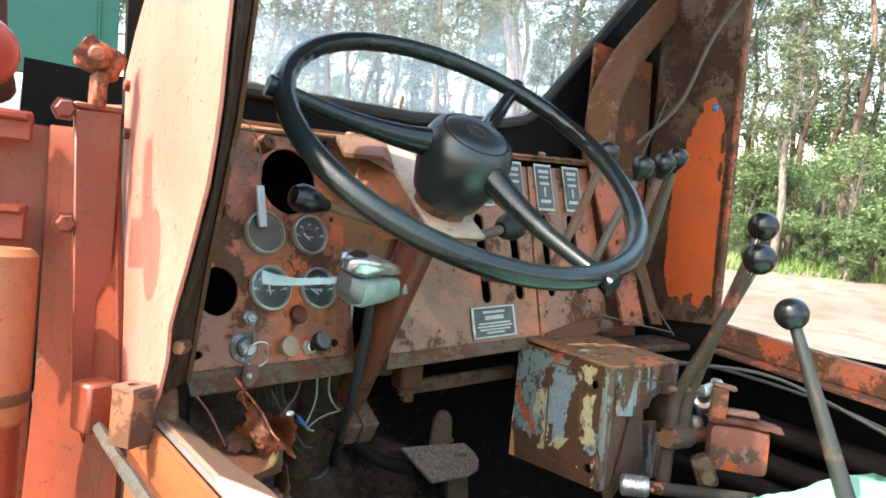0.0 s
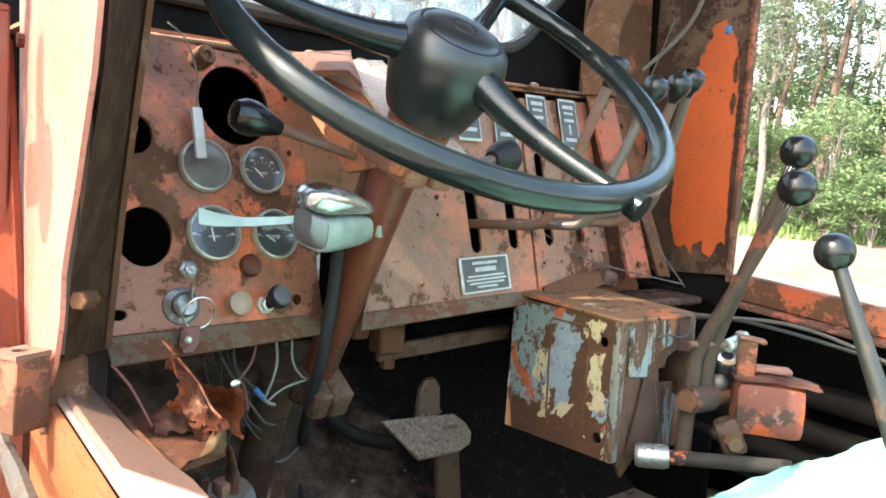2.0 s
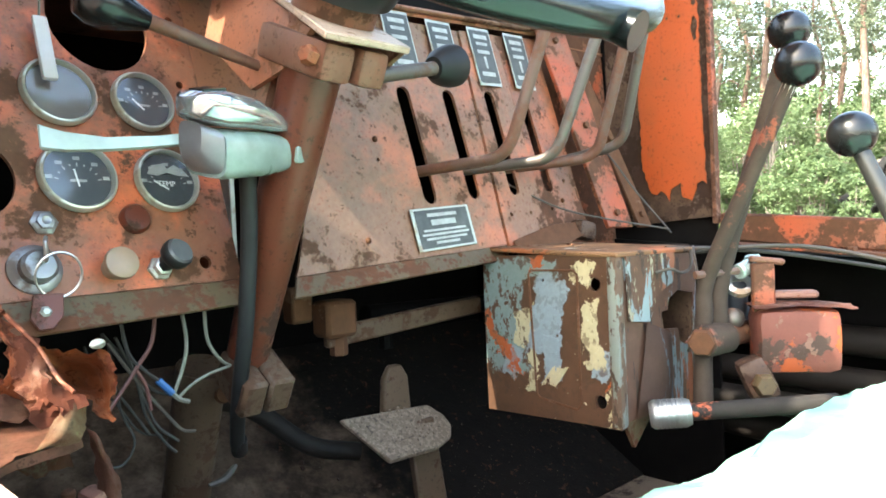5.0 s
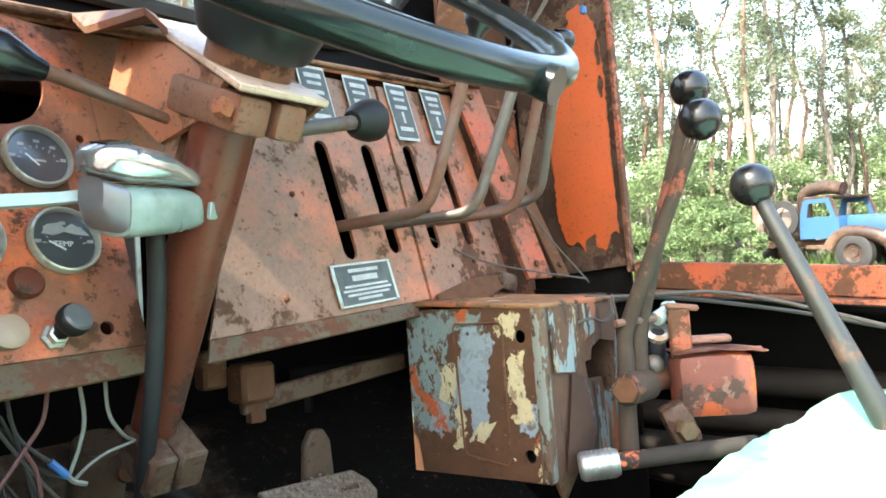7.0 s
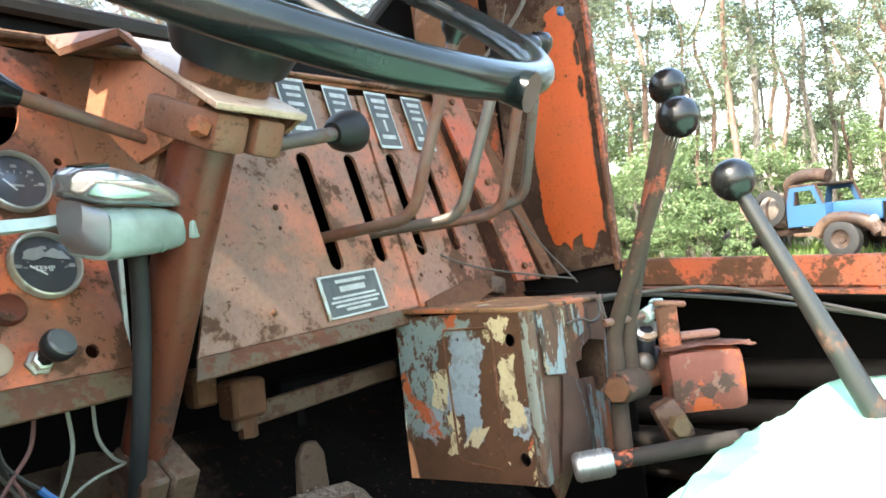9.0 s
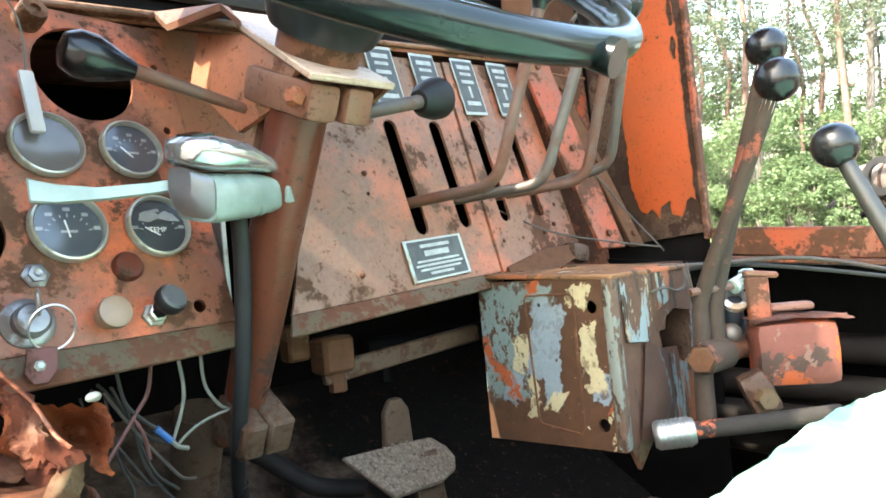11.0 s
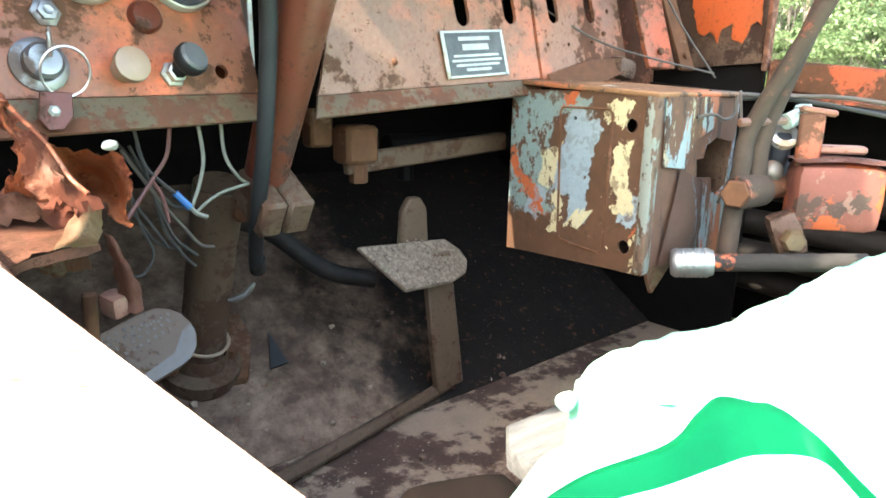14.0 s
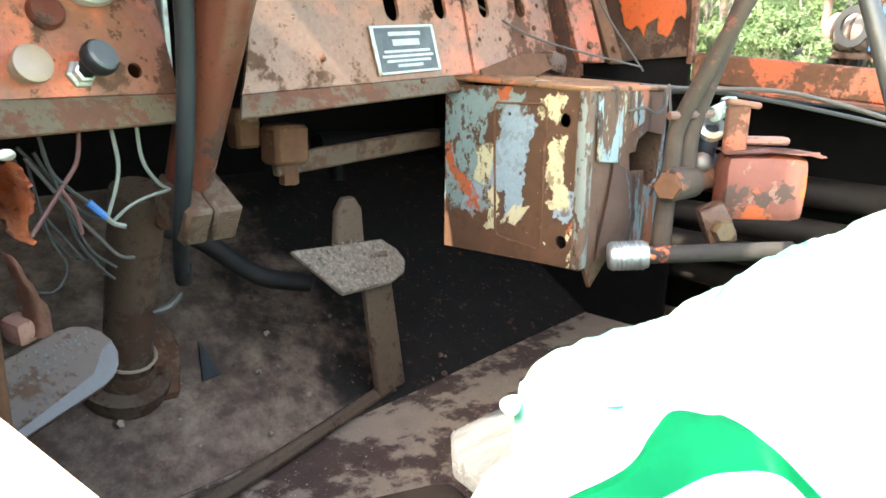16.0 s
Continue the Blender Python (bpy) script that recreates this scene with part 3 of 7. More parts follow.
def lathe(bm, prof, p, axis, n=24, closed=False):
    """Turns rows of (radius, height) about the axis through p."""
    a, u, v = frame_of(axis)
    p = Vector(p)
    rings = []
    for r, h in prof:
        if r < 1e-6:
            rings.append([bm.verts.new(p + a * h)])
        else:
            rings.append([bm.verts.new(p + a * h + (u * math.cos(k) + v * math.sin(k)) * r) for k in (2 * math.pi * i / n for i in range(n))])
    for x, y in zip(rings, rings[1:]):
        for i in range(n):
            j = (i + 1) % n
            if len(x) == 1 and len(y) > 1:
                bm.faces.new((x[0], y[i], y[j]))
            elif len(y) == 1 and len(x) > 1:
                bm.faces.new((x[i], y[0], x[j]))
            elif len(x) > 1:
                bm.faces.new((x[i], x[j], y[j], y[i]))
    return bm


def cyl(bm, p, q, r, r2=None, n=16, bev=0.001):
    p, q = Vector(p), Vector(q)
    r2 = r if r2 is None else r2
    h = (q - p).length
    b = min(bev, r * 0.4, r2 * 0.4, h * 0.4)
    return lathe(bm, [(0, 0), (r - b, 0), (r, b), (r2, h - b), (r2 - b, h), (0, h)], p, q - p, n)


def ball(bm, c, r, n=20):
    k = n // 2
    return lathe(bm, [(r * math.sin(math.pi * i / k), -r * math.cos(math.pi * i / k)) for i in range(k + 1)], c, (0, 0, 1), n)


def glide(pts, sub):
    pts = [Vector(p) for p in pts]
    if sub <= 1 or len(pts) < 3:
        return pts
    ext = [pts[0] * 2 - pts[1], *pts, pts[-1] * 2 - pts[-2]]
    out = []
    for a, b, c, d in zip(ext, ext[1:], ext[2:], ext[3:]):
        for i in range(sub):
            t = i / sub
            out.append(0.5 * (2 * b + (c - a) * t + (2 * a - 5 * b + 4 * c - d) * t * t + (3 * b - a - 3 * c + d) * t ** 3))
    return out + [pts[-1]]


def bent(pts, radius):
    """A line of straight runs with rounded corners."""
    pts = [Vector(p) for p in pts]
    out = [pts[0]]
    for a, b, c in zip(pts, pts[1:], pts[2:]):
        r = min(radius, (a - b).length * 0.45, (c - b).length * 0.45)
        s, e = b + (a - b).normalized() * r, b + (c - b).normalized() * r
        for i in range(7):
            t = i / 6
            out.append(s * (1 - t) ** 2 + b * 2 * t * (1 - t) + e * t * t)
    return out + [pts[-1]]


def tube(bm, pts, r, n=10, sub=6, cap=True, closed=False):
    """A round bar along a line; r is a number or a function of 0..1."""
    pts = glide(pts, sub)
    count = len(pts)
    rings = []
    up = None
    for i, p in enumerate(pts):
        if closed:
            d = (pts[(i + 1) % count] - pts[i - 1]).normalized()
        else:
            d = (pts[min(i + 1, count - 1)] - pts[max(i - 1, 0)]).normalized()
        if up is None:
            up = frame_of(d)[1]
        up = (up - d * up.dot(d)).normalized()
        side = d.cross(up)
        rad = r(i / (count - 1)) if callable(r) else r
        rings.append([bm.verts.new(p + (up * math.cos(k) + side * math.sin(k)) * rad) for k in (2 * math.pi * j / n for j in range(n))])
    pairs = list(zip(rings, rings[1:])) + ([(rings[-1], rings[0])] if closed else [])
    for x, y in pairs:
        for j in range(n):
            bm.faces.new((x[j], x[(j + 1) % n], y[(j + 1) % n], y[j]))
    if cap and not closed:
        bm.faces.new(rings[0][::-1])
        bm.faces.new(rings[-1])
    return bm


def sheet(bm, poly, thick, bev=0.0):
    """A flat plate of any outline, thick along its normal (to the back of it)."""
    t = B()
    pts = [Vector(p) for p in poly]
    nrm = Vector((0, 0, 0))
    for a, b in zip(pts, pts[1:] + pts[:1]):
        nrm += a.cross(b)
    nrm.normalize()
    top = [t.verts.new(p) for p in pts]
    low = [t.verts.new(p - nrm * thick) for p in pts]
    t.faces.new(top)
    t.faces.new(low[::-1])
    for i in range(len(pts)):
        j = (i + 1) % len(pts)
        t.faces.new((top[i], low[i], low[j], top[j]))
    if bev:
        bmesh.ops.bevel(t, geom=t.edges[:], offset=bev, segments=1, affect='EDGES')
    return join(bm, t)


def ring2(cx, cy, rx, ry=None, n=28, turn=0.0):
    ry = rx if ry is None else ry
    out = []
    for i in range(n):
        k = 2 * math.pi * i / n
        x, y = rx * math.cos(k), ry * math.sin(k)
        out.append((cx + x * math.cos(turn) - y * math.sin(turn), cy + x * math.sin(turn) + y * math.cos(turn)))
    return out


def slot2(x0, y0, x1, y1, w):
    """The outline of a long hole with round ends."""
    d = Vector((x1 - x0, y1 - y0)).normalized()
    a = math.atan2(d.y, d.x)
    out = [(x1 + w * math.cos(a + k), y1 + w * math.sin(a + k)) for k in (math.pi * (i / 8 - 0.5) for i in range(9))]
    return out + [(x0 + w * math.cos(a + k), y0 + w * math.sin(a + k)) for k in (math.pi * (i / 8 + 0.5) for i in range(9))]


def holed(bm, outline, holes, thick, m):
    """A plate in its own plane with real holes, laid by m; its face is towards m's +z, its back at -thick."""
    cu = bpy.data.curves.new("tmp", 'CURVE')
    cu.dimensions, cu.fill_mode, cu.extrude = '2D', 'BOTH', thick / 2
    for loop in (outline, *holes):
        sp = cu.splines.new('POLY')
        sp.points.add(len(loop) - 1)
        for pt, (x, y) in zip(sp.points, loop):
            pt.co = (x, y, 0, 1)
        sp.use_cyclic_u = True
    ob = bpy.data.objects.new("tmp", cu)
    scene.collection.objects.link(ob)
    bpy.context.view_layer.update()
    me = bpy.data.meshes.new_from_object(ob.evaluated_get(bpy.context.evaluated_depsgraph_get()))
    bpy.data.objects.remove(ob)
    bpy.data.curves.remove(cu)
    t = B()
    t.from_mesh(me)
    bpy.data.meshes.remove(me)
    bmesh.ops.remove_doubles(t, verts=t.verts, dist=1e-6)
    t.transform(m @ Matrix.Translation((0, 0, -thick / 2)))
    return join(bm, t)


def rough_up(bm, amount, scale, cuts=0):
    if cuts:
        bmesh.ops.subdivide_edges(bm, edges=bm.edges[:], cuts=cuts, use_grid_fill=True)
    for v in bm.verts:
        v.co += noise.noise_vector(v.co * scale) * amount
    return bm


def words(text, size, m, mat, parent, name="lettering", thick=0.0002):
    """Raised print in the built-in font, lying in m's xy plane."""
    cu = bpy.data.curves.new("tmp", 'FONT')
    cu.body, cu.size, cu.extrude, cu.align_x, cu.align_y, cu.resolution_u = text, size, thick, 'CENTER', 'CENTER', 2
    ob = bpy.data.objects.new("tmp", cu)
    scene.collection.objects.link(ob)
    bpy.context.view_layer.update()
    me = bpy.data.meshes.new_from_object(ob.evaluated_get(bpy.context.evaluated_depsgraph_get()))
    bpy.data.objects.remove(ob)
    bpy.data.curves.remove(cu)
    t = B()
    t.from_mesh(me)
    bpy.data.meshes.remove(me)
    t.transform(m)
    return part(name, t, mat, parent, smooth=False)


def patch(bm, a, b_, c, d, nu=8, nv=8, bulge=(0, 0, 0), wild=0.002, thick=0.002):
    """A bent sheet between four corners."""
    t = B()
    a, b_, c, d, bulge = (Vector(p) for p in (a, b_, c, d, bulge))
    g = []
    for jj in range(nv):
        v = jj / (nv - 1)
        line = []
        for ii in range(nu):
            u = ii / (nu - 1)
            q = a * (1 - u) * (1 - v) + b_ * u * (1 - v) + c * u * v + d * (1 - u) * v + bulge * (16 * u * (1 - u) * v * (1 - v))
            line.append(t.verts.new(q + noise.noise_vector(q * 110) * wild))
        g.append(line)
    for jj in range(nv - 1):
        for ii in range(nu - 1):
            t.faces.new((g[jj][ii], g[jj][ii + 1], g[jj + 1][ii + 1], g[jj + 1][ii]))
    bmesh.ops.solidify(t, geom=t.faces[:], thickness=thick)
    return join(bm, t)


def torn(bm, rows, thick=0.0016, wild=0.0016, sub=6):
    """A crumpled, torn sheet through rows of points."""
    t = B()
    lines = [glide(r, sub) for r in rows]
    across = [glide([line[i] for line in lines], sub) for i in range(len(lines[0]))]
    g = []
    for i, line in enumerate(across):
        row = []
        for j, q in enumerate(line):
            rim = 2.4 if i in (0, len(across) - 1) or j in (0, len(line) - 1) else 1.0
            row.append(t.verts.new(q + noise.noise_vector(q * 130) * wild * rim + noise.noise_vector(q * 420) * wild * 0.45 * rim))
        g.append(row)
    for p, q in zip(g, g[1:]):
        for j in range(len(p) - 1):
            t.faces.new((p[j], p[j + 1], q[j + 1], q[j]))
    bmesh.ops.solidify(t, geom=t.faces[:], thickness=thick)
    return join(bm, t)


def plane_at(x, y, z, slope, turn=0.0):
    """Axes of an upright plate that faces the rear and leans ahead by slope (run over rise): x to the right, y up along it, z out of it."""
    up = Vector((0, slope, 1)).normalized()
    right = Vector((1, 0, 0))
    out = right.cross(up)
    r = Matrix((right, up, out)).transposed().to_4x4()
    return Matrix.Translation((x, y, z)) @ r
# ---- the cab: structure ----
LS, RS, LT = 0.29, 0.23, 0.14  # how far the two dash panels lean, and how far the left one is turned


def left_y(x, z):
    return 0.915 + LS * (z - 1.974) + LT * (x - 1.12)


def right_y(z):
    return 0.911 + RS * (z - 1.935)


LEFT_N, RIGHT_N = Vector((LT, -1, LS)).normalized(), Vector((0, -1, RS)).normalized()
LK, RK = math.hypot(1, LS), math.hypot(1, RS)


def lp(x, z, out=0.0):
    """A place on the left dash panel, out of it by so much."""
    return Vector((x, left_y(x, z), z)) + LEFT_N * out


def rp(x, z, out=0.0):
    return Vector((x, right_y(z), z)) + RIGHT_N * out


LEFT = Matrix.Translation((0, left_y(0, 0), 0)) @ Matrix((Vector((1, LT, 0)), Vector((0, LS, 1)) / LK, LEFT_N)).transposed().to_4x4()
RIGHT = plane_at(0, right_y(0), 0, RS)


def on(points, k):
    return [(x, z * k) for x, z in points]


# floor, toe board, fire wall
cab_floor = tagged(thing("floor", (1.3, 0.3, 1.55), "rusty cab floor caked with dried mud", "floor", kind="structure"))
b = B()
box(b, (1.44, 0.16, 1.545), (1.04, 1.64, 0.02), bev=0)
part("floor_plate", rough_up(b, 0.004, 9, 5), M_FLOOR, cab_floor)
b = B()
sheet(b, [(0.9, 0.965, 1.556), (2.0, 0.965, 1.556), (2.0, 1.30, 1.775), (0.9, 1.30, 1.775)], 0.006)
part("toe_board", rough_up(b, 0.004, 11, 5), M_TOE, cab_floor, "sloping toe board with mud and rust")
b = B()
tube(b, [(1.12, 0.915, 1.566), (1.25, 0.938, 1.567), (1.43, 0.975, 1.568)], 0.0075, 8, 3)
part("rod", b, M_TAN, cab_floor, "bare steel rod lying along the floor edge")
# No opening here: a dark sheet stands for the shade in the hole.
b = B()
sheet(b, [(1.243, 1.048, 1.614), (1.264, 1.049, 1.615), (1.261, 1.087, 1.640)], 0.002)
part("rust_hole", b, M_SEAL, cab_floor, "rusted-through hole in the toe board, its shade a dark sheet")
b = B()
sheet(b, [(1.148, 1.072, 1.637), (1.152, 1.046, 1.619), (1.215, 1.039, 1.615), (1.239, 1.08, 1.641), (1.239, 1.11, 1.661), (1.165, 1.11, 1.661)], 0.014, 0.002)
part("column_seat", b, M_RUST, cab_floor, "rusty raised seat of the column foot")
rnd = random.Random(31)
for k in range(70):
    x, y = rnd.uniform(1.10, 1.55), rnd.uniform(0.62, 1.15)
    r = rnd.uniform(0.0015, 0.0045)
    b = B()
    bmesh.ops.create_icosphere(b, subdivisions=1, radius=r, matrix=Matrix.Translation((x, y, max(1.556, 1.558 + 0.654 * (y - 0.965)) + r * 0.5)))
    part("pebble", rough_up(b, r * 0.5, 300), M_FLOOR, cab_floor)
# Closes off light behind the dash; its black colour stands for shade.
b = B()
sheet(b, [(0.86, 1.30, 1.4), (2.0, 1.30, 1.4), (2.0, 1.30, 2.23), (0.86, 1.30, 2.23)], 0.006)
solo("wall_front", b, M_DARK, (1.36, 1.30, 1.5), "fire wall behind the dashboard, painted near black for shade", "wall", kind="structure")

# right side: post, orange sheet with a torn lower edge, sill, dark side tray
wall_r = thing("wall_right", (1.8, 0.8, 1.55), "orange painted right cab wall with a torn rusty foot", "wall", kind="structure")
rnd = random.Random(4)
b = B()
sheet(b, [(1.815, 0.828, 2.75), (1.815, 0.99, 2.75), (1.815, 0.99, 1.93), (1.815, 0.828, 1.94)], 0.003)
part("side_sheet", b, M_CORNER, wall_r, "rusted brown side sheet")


def ragged(points, wild, step=0.006):
    """A line with a torn edge between the given points."""
    out = []
    for (y0, z0), (y1, z1) in zip(points, points[1:]):
        k = max(1, int(math.hypot(y1 - y0, z1 - z0) / step))
        for i in range(k):
            t = i / k
            out.append((y0 + (y1 - y0) * t + rnd.uniform(-wild, wild), z0 + (z1 - z0) * t + rnd.uniform(-wild, wild)))
    return out


edge = ragged([(0.838, 1.985), (0.8399, 2.10), (0.8408, 2.22), (0.8492, 2.29), (0.8715, 2.322), (0.8864, 2.318)], 0.0012) + \
    ragged([(0.8864, 2.318), (0.8975, 2.285), (0.9087, 2.275), (0.9124, 2.235), (0.9273, 2.220), (0.9329, 2.20)], 0.004) + \
    ragged([(0.9329, 2.20), (0.9338, 2.10), (0.9329, 2.02), (0.9254, 1.992)], 0.0015) + \
    ragged([(0.9254, 1.992), (0.9124, 1.972), (0.905, 1.978), (0.8938, 1.966), (0.8864, 1.984), (0.8752, 1.988), (0.8733, 1.966), (0.8566, 1.962), (0.851, 1.982), (0.838, 1.992)], 0.0028)
holes_ = [[(y + 0.004 * math.cos(k) + rnd.uniform(-.0015, .0015), z + h * math.sin(k)) for k in (2 * math.pi * i / 12 for i in range(12))] for y, z, h in ((0.847, 2.245, 0.020), (0.847, 2.195, 0.017))]
holes_ += [ring2(0.886, 2.218, 0.002, n=8), ring2(0.868, 2.216, 0.002, n=8)]
b = B()
holed(b, [(-y, z) for y, z in edge], [[(-y, z) for y, z in h] for h in holes_], 0.0012, Matrix.Translation((1.8115, 0, 0)) @ Matrix(((0, 0, -1, 0), (-1, 0, 0, 0), (0, 1, 0, 0), (0, 0, 0, 1))))
part("paint_skin", b, M_WALL, wall_r, "thick orange paint skin, torn and flaking at its edges")
b = B()
sheet(b, [(1.824, 0.832, 1.9), (1.824, 0.832, 2.75), (1.824, 1.05, 2.75), (1.824, 1.05, 1.9)], 0.006)
part("back_sheet", b, M_DARK, wall_r)
b = B()
box(b, (1.815, 0.827, 2.34), (0.014, 0.006, 0.82), bev=0.001)
part("edge_strip", b, M_RUSTY, wall_r)
b = B()
box(b, (1.822, 0.075, 1.851), (0.03, 1.50, 0.037), (5.7, 0, 0), bev=0.003)
part("sill_beam", b, M_SILL, wall_r, "rusted orange sill beam")
b = B()
box(b, (1.796, 0.06, 1.829), (0.052, 1.50, 0.005), (5.7, 0, 0), bev=0.001)
part("sill_lip", b, M_RUSTY, wall_r)
for y, z in ((0.52, 1.879), (0.66, 1.893), (0.36, 1.863)):
    b = B()
    cyl(b, (1.785, y, z - 0.006), (1.785, y, z + 0.003), 0.006, n=6)
    part("bolt", b, M_RUST, wall_r)
# Black sheets stand for the shade below the sill; the lid blocks light.
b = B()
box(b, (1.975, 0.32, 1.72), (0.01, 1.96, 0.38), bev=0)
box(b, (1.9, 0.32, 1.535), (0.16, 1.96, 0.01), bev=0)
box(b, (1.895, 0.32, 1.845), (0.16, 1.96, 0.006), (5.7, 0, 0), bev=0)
part("side_tray", b, M_DARK, wall_r, "tray below the sill, painted near black for shade")
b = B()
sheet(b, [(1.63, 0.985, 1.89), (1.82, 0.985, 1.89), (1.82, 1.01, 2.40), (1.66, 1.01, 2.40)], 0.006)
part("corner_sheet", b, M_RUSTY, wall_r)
# Near-black sheet added to stop light leaking in from the right.
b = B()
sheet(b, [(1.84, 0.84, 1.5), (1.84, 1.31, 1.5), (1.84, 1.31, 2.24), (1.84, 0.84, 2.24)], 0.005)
part("light_stop", b, M_DARK, wall_r)

# two slanting straps in the front right corner
for quad, mat in (([(1.607, 0.954, 2.190), (1.652, 0.946, 2.194), (1.703, 0.885, 1.930), (1.656, 0.890, 1.930)], M_STRAP),
                  ([(1.672, 0.957, 2.17), (1.694, 0.955, 2.17), (1.767, 0.895, 1.930), (1.744, 0.900, 1.930)], M_RUST)):
    b = B()
    sheet(b, quad[::-1], 0.006, 0.001)
    mid = [Vector(p) for p in quad]
    sheet(b, [mid[1], mid[2], mid[2] + Vector((0.012, 0.022, 0)), mid[1] + Vector((0.012, 0.022, 0))], 0.004)
    strap = solo("corner_strap", b, mat, mid[3], "rusted flat steel strap slanting down the cab corner", "strap", "corner straps")
    across = (mid[1] - mid[0]).cross(mid[3] - mid[0]).normalized()
    across = across if across.y < 0 else -across
    for k in (0.08, 0.5, 0.93):
        b = B()
        lathe(b, [(0, 0.004), (0.004, 0.0035), (0.0045, 0)], (mid[0].lerp(mid[3], k) + mid[1].lerp(mid[2], k)) / 2 + across * 0.001, across, 8)
        part("bolt", b, M_RUST, strap)
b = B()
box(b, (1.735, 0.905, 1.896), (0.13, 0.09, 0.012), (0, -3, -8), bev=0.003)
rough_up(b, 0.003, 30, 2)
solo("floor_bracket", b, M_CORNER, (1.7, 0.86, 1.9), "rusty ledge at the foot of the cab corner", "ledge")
b = B()
box(b, (1.622, 0.905, 1.928), (0.034, 0.022, 0.024), (0, 10, 0), bev=0.009, seg=2)
solo("rubber_pad", b, M_CORNER, (1.64, 0.90, 1.92), "rounded rusty lug beside the dash foot", "lug")

# left front post with its bent outer sheet
pillar = thing("post_left", (0.929, 0.788, 1.842), "weathered pale orange door post sheet, bent and chipped", "post", kind="structure")
b = B()
inner = [(0.690, 2.42), (0.698, 2.198), (0.700, 2.163), (0.701, 2.128), (0.706, 2.101), (0.714, 2.069), (0.748, 2.005), (0.763, 1.981), (0.776, 1.957), (0.776, 1.930), (0.790, 1.899)]
poly = [(0.930, 0.67, 2.75)] + [(0.930, y, z) for y, z in inner] + [(0.930, 0.815, 1.872), (0.930, 0.92, 1.850), (0.930, 0.931, 1.89), (0.930, 0.974, 2.027), (0.930, 0.996, 2.144), (0.930, 1.006, 2.186), (0.930, 0.977, 2.223), (0.930, 0.948, 2.251), (0.930, 0.86, 2.75)]
sheet(b, poly, 0.003)
part("outer_sheet", b, M_PILLAR, pillar, "sun-bleached outer sheet with rust along its edge")
b = B()
rear = [(0.68, 2.75), (0.698, 2.198), (0.701, 2.128), (0.714, 2.069), (0.748, 2.005), (0.776, 1.957), (0.790, 1.899)]
ahead = [(0.745, 2.75), (0.775, 2.215), (0.789, 2.130), (0.808, 2.075), (0.832, 2.007), (0.846, 1.955), (0.862, 1.890)]
left_edge = [b.verts.new((0.9325, y, z)) for y, z in rear]
right_edge = [b.verts.new((0.970, y, z)) for y, z in ahead]
for i in range(len(rear) - 1):
    b.faces.new((left_edge[i], left_edge[i + 1], right_edge[i + 1], right_edge[i]))
bmesh.ops.solidify(b, geom=b.faces[:], thickness=0.003)
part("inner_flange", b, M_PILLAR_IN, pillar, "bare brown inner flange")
b = B()
# Upper part is invented to close the corner, cut back to let sun in.
cheek = ahead + [(0.93, 1.87), (1.02, 2.14), (0.95, 2.20), (0.92, 2.30), (0.84, 2.75)]
holed(b, [(-y, z) for y, z in cheek], [], 0.004, Matrix.Translation((0.972, 0, 0)) @ Matrix(((0, 0, -1, 0), (-1, 0, 0, 0), (0, 1, 0, 0), (0, 0, 0, 1))))
part("inner_cheek", b, M_RUST, pillar)
# Unseen sheet added to keep direct sun off the lever panel.
b = B()
sheet(b, [(0.975, 0.905, 2.42), (0.975, 1.066, 2.42), (0.975, 1.13, 2.75), (0.975, 0.905, 2.75)], 0.004)
part("sun_stop", b, M_RUST, pillar)
for y, z in ((0.968, 2.12), (0.985, 2.17), (0.935, 1.91)):
    b = B()
    cyl(b, (0.931, y, z), (0.922, y, z), 0.006, n=8)
    part("rivet", b, M_OUTER, pillar)
b = B()
box(b, (0.938, 0.82, 1.87), (0.026, 0.030, 0.05), (-20, 0, 0), bev=0.003)
part("foot", b, M_RUST, pillar)
# Added dark sheet, keeps light from the left out of the dash.
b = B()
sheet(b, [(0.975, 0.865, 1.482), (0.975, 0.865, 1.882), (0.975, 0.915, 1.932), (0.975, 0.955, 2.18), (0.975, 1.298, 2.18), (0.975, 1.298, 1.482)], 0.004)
part("light_stop", b, M_DARK, pillar)
b = B()
cyl(b, (0.948, 0.796, 1.938), (0.936, 0.776, 1.940), 0.006, n=6)
part("nut", b, M_RUST, pillar)

# plain body sheets carry the cab down to the ground
body = thing("wall_base", (1.44, 0.35, 0.3), "plain dull red body sheets under the cab", "body", kind="structure")
for c, sz in (((0.93, 0.35, 0.88), (0.03, 1.86, 1.22)), ((1.97, 0.35, 0.88), (0.03, 1.86, 1.22)), ((1.45, -0.575, 0.88), (1.00, 0.03, 1.22)), ((1.45, 1.275, 0.88), (1.00, 0.03, 1.22))):
    b = B()
    box(b, c, sz, bev=0.004)
    part("body_sheet", b, M_OUTER, body)

# unseen roof and low rear wall, sized to let sky light into the cab
b = B()
box(b, (1.38, 0.83, 2.76), (1.02, 0.66, 0.02), bev=0.004)
solo("ceiling", b, M_OUTER, (1.38, 0.83, 2.76), "unseen short cab roof, sized to shape the light", "roof", kind="structure")
b = B()
box(b, (1.36, -0.60, 1.72), (0.96, 0.02, 0.36), bev=0.004)
solo("wall_rear", b, M_RUSTY, (1.36, -0.6, 1.55), "unseen low rear cab wall, cut down to let light in", "wall", kind="structure")

# windscreen with its frame: the right side runs up at a slant
GS = 0.20


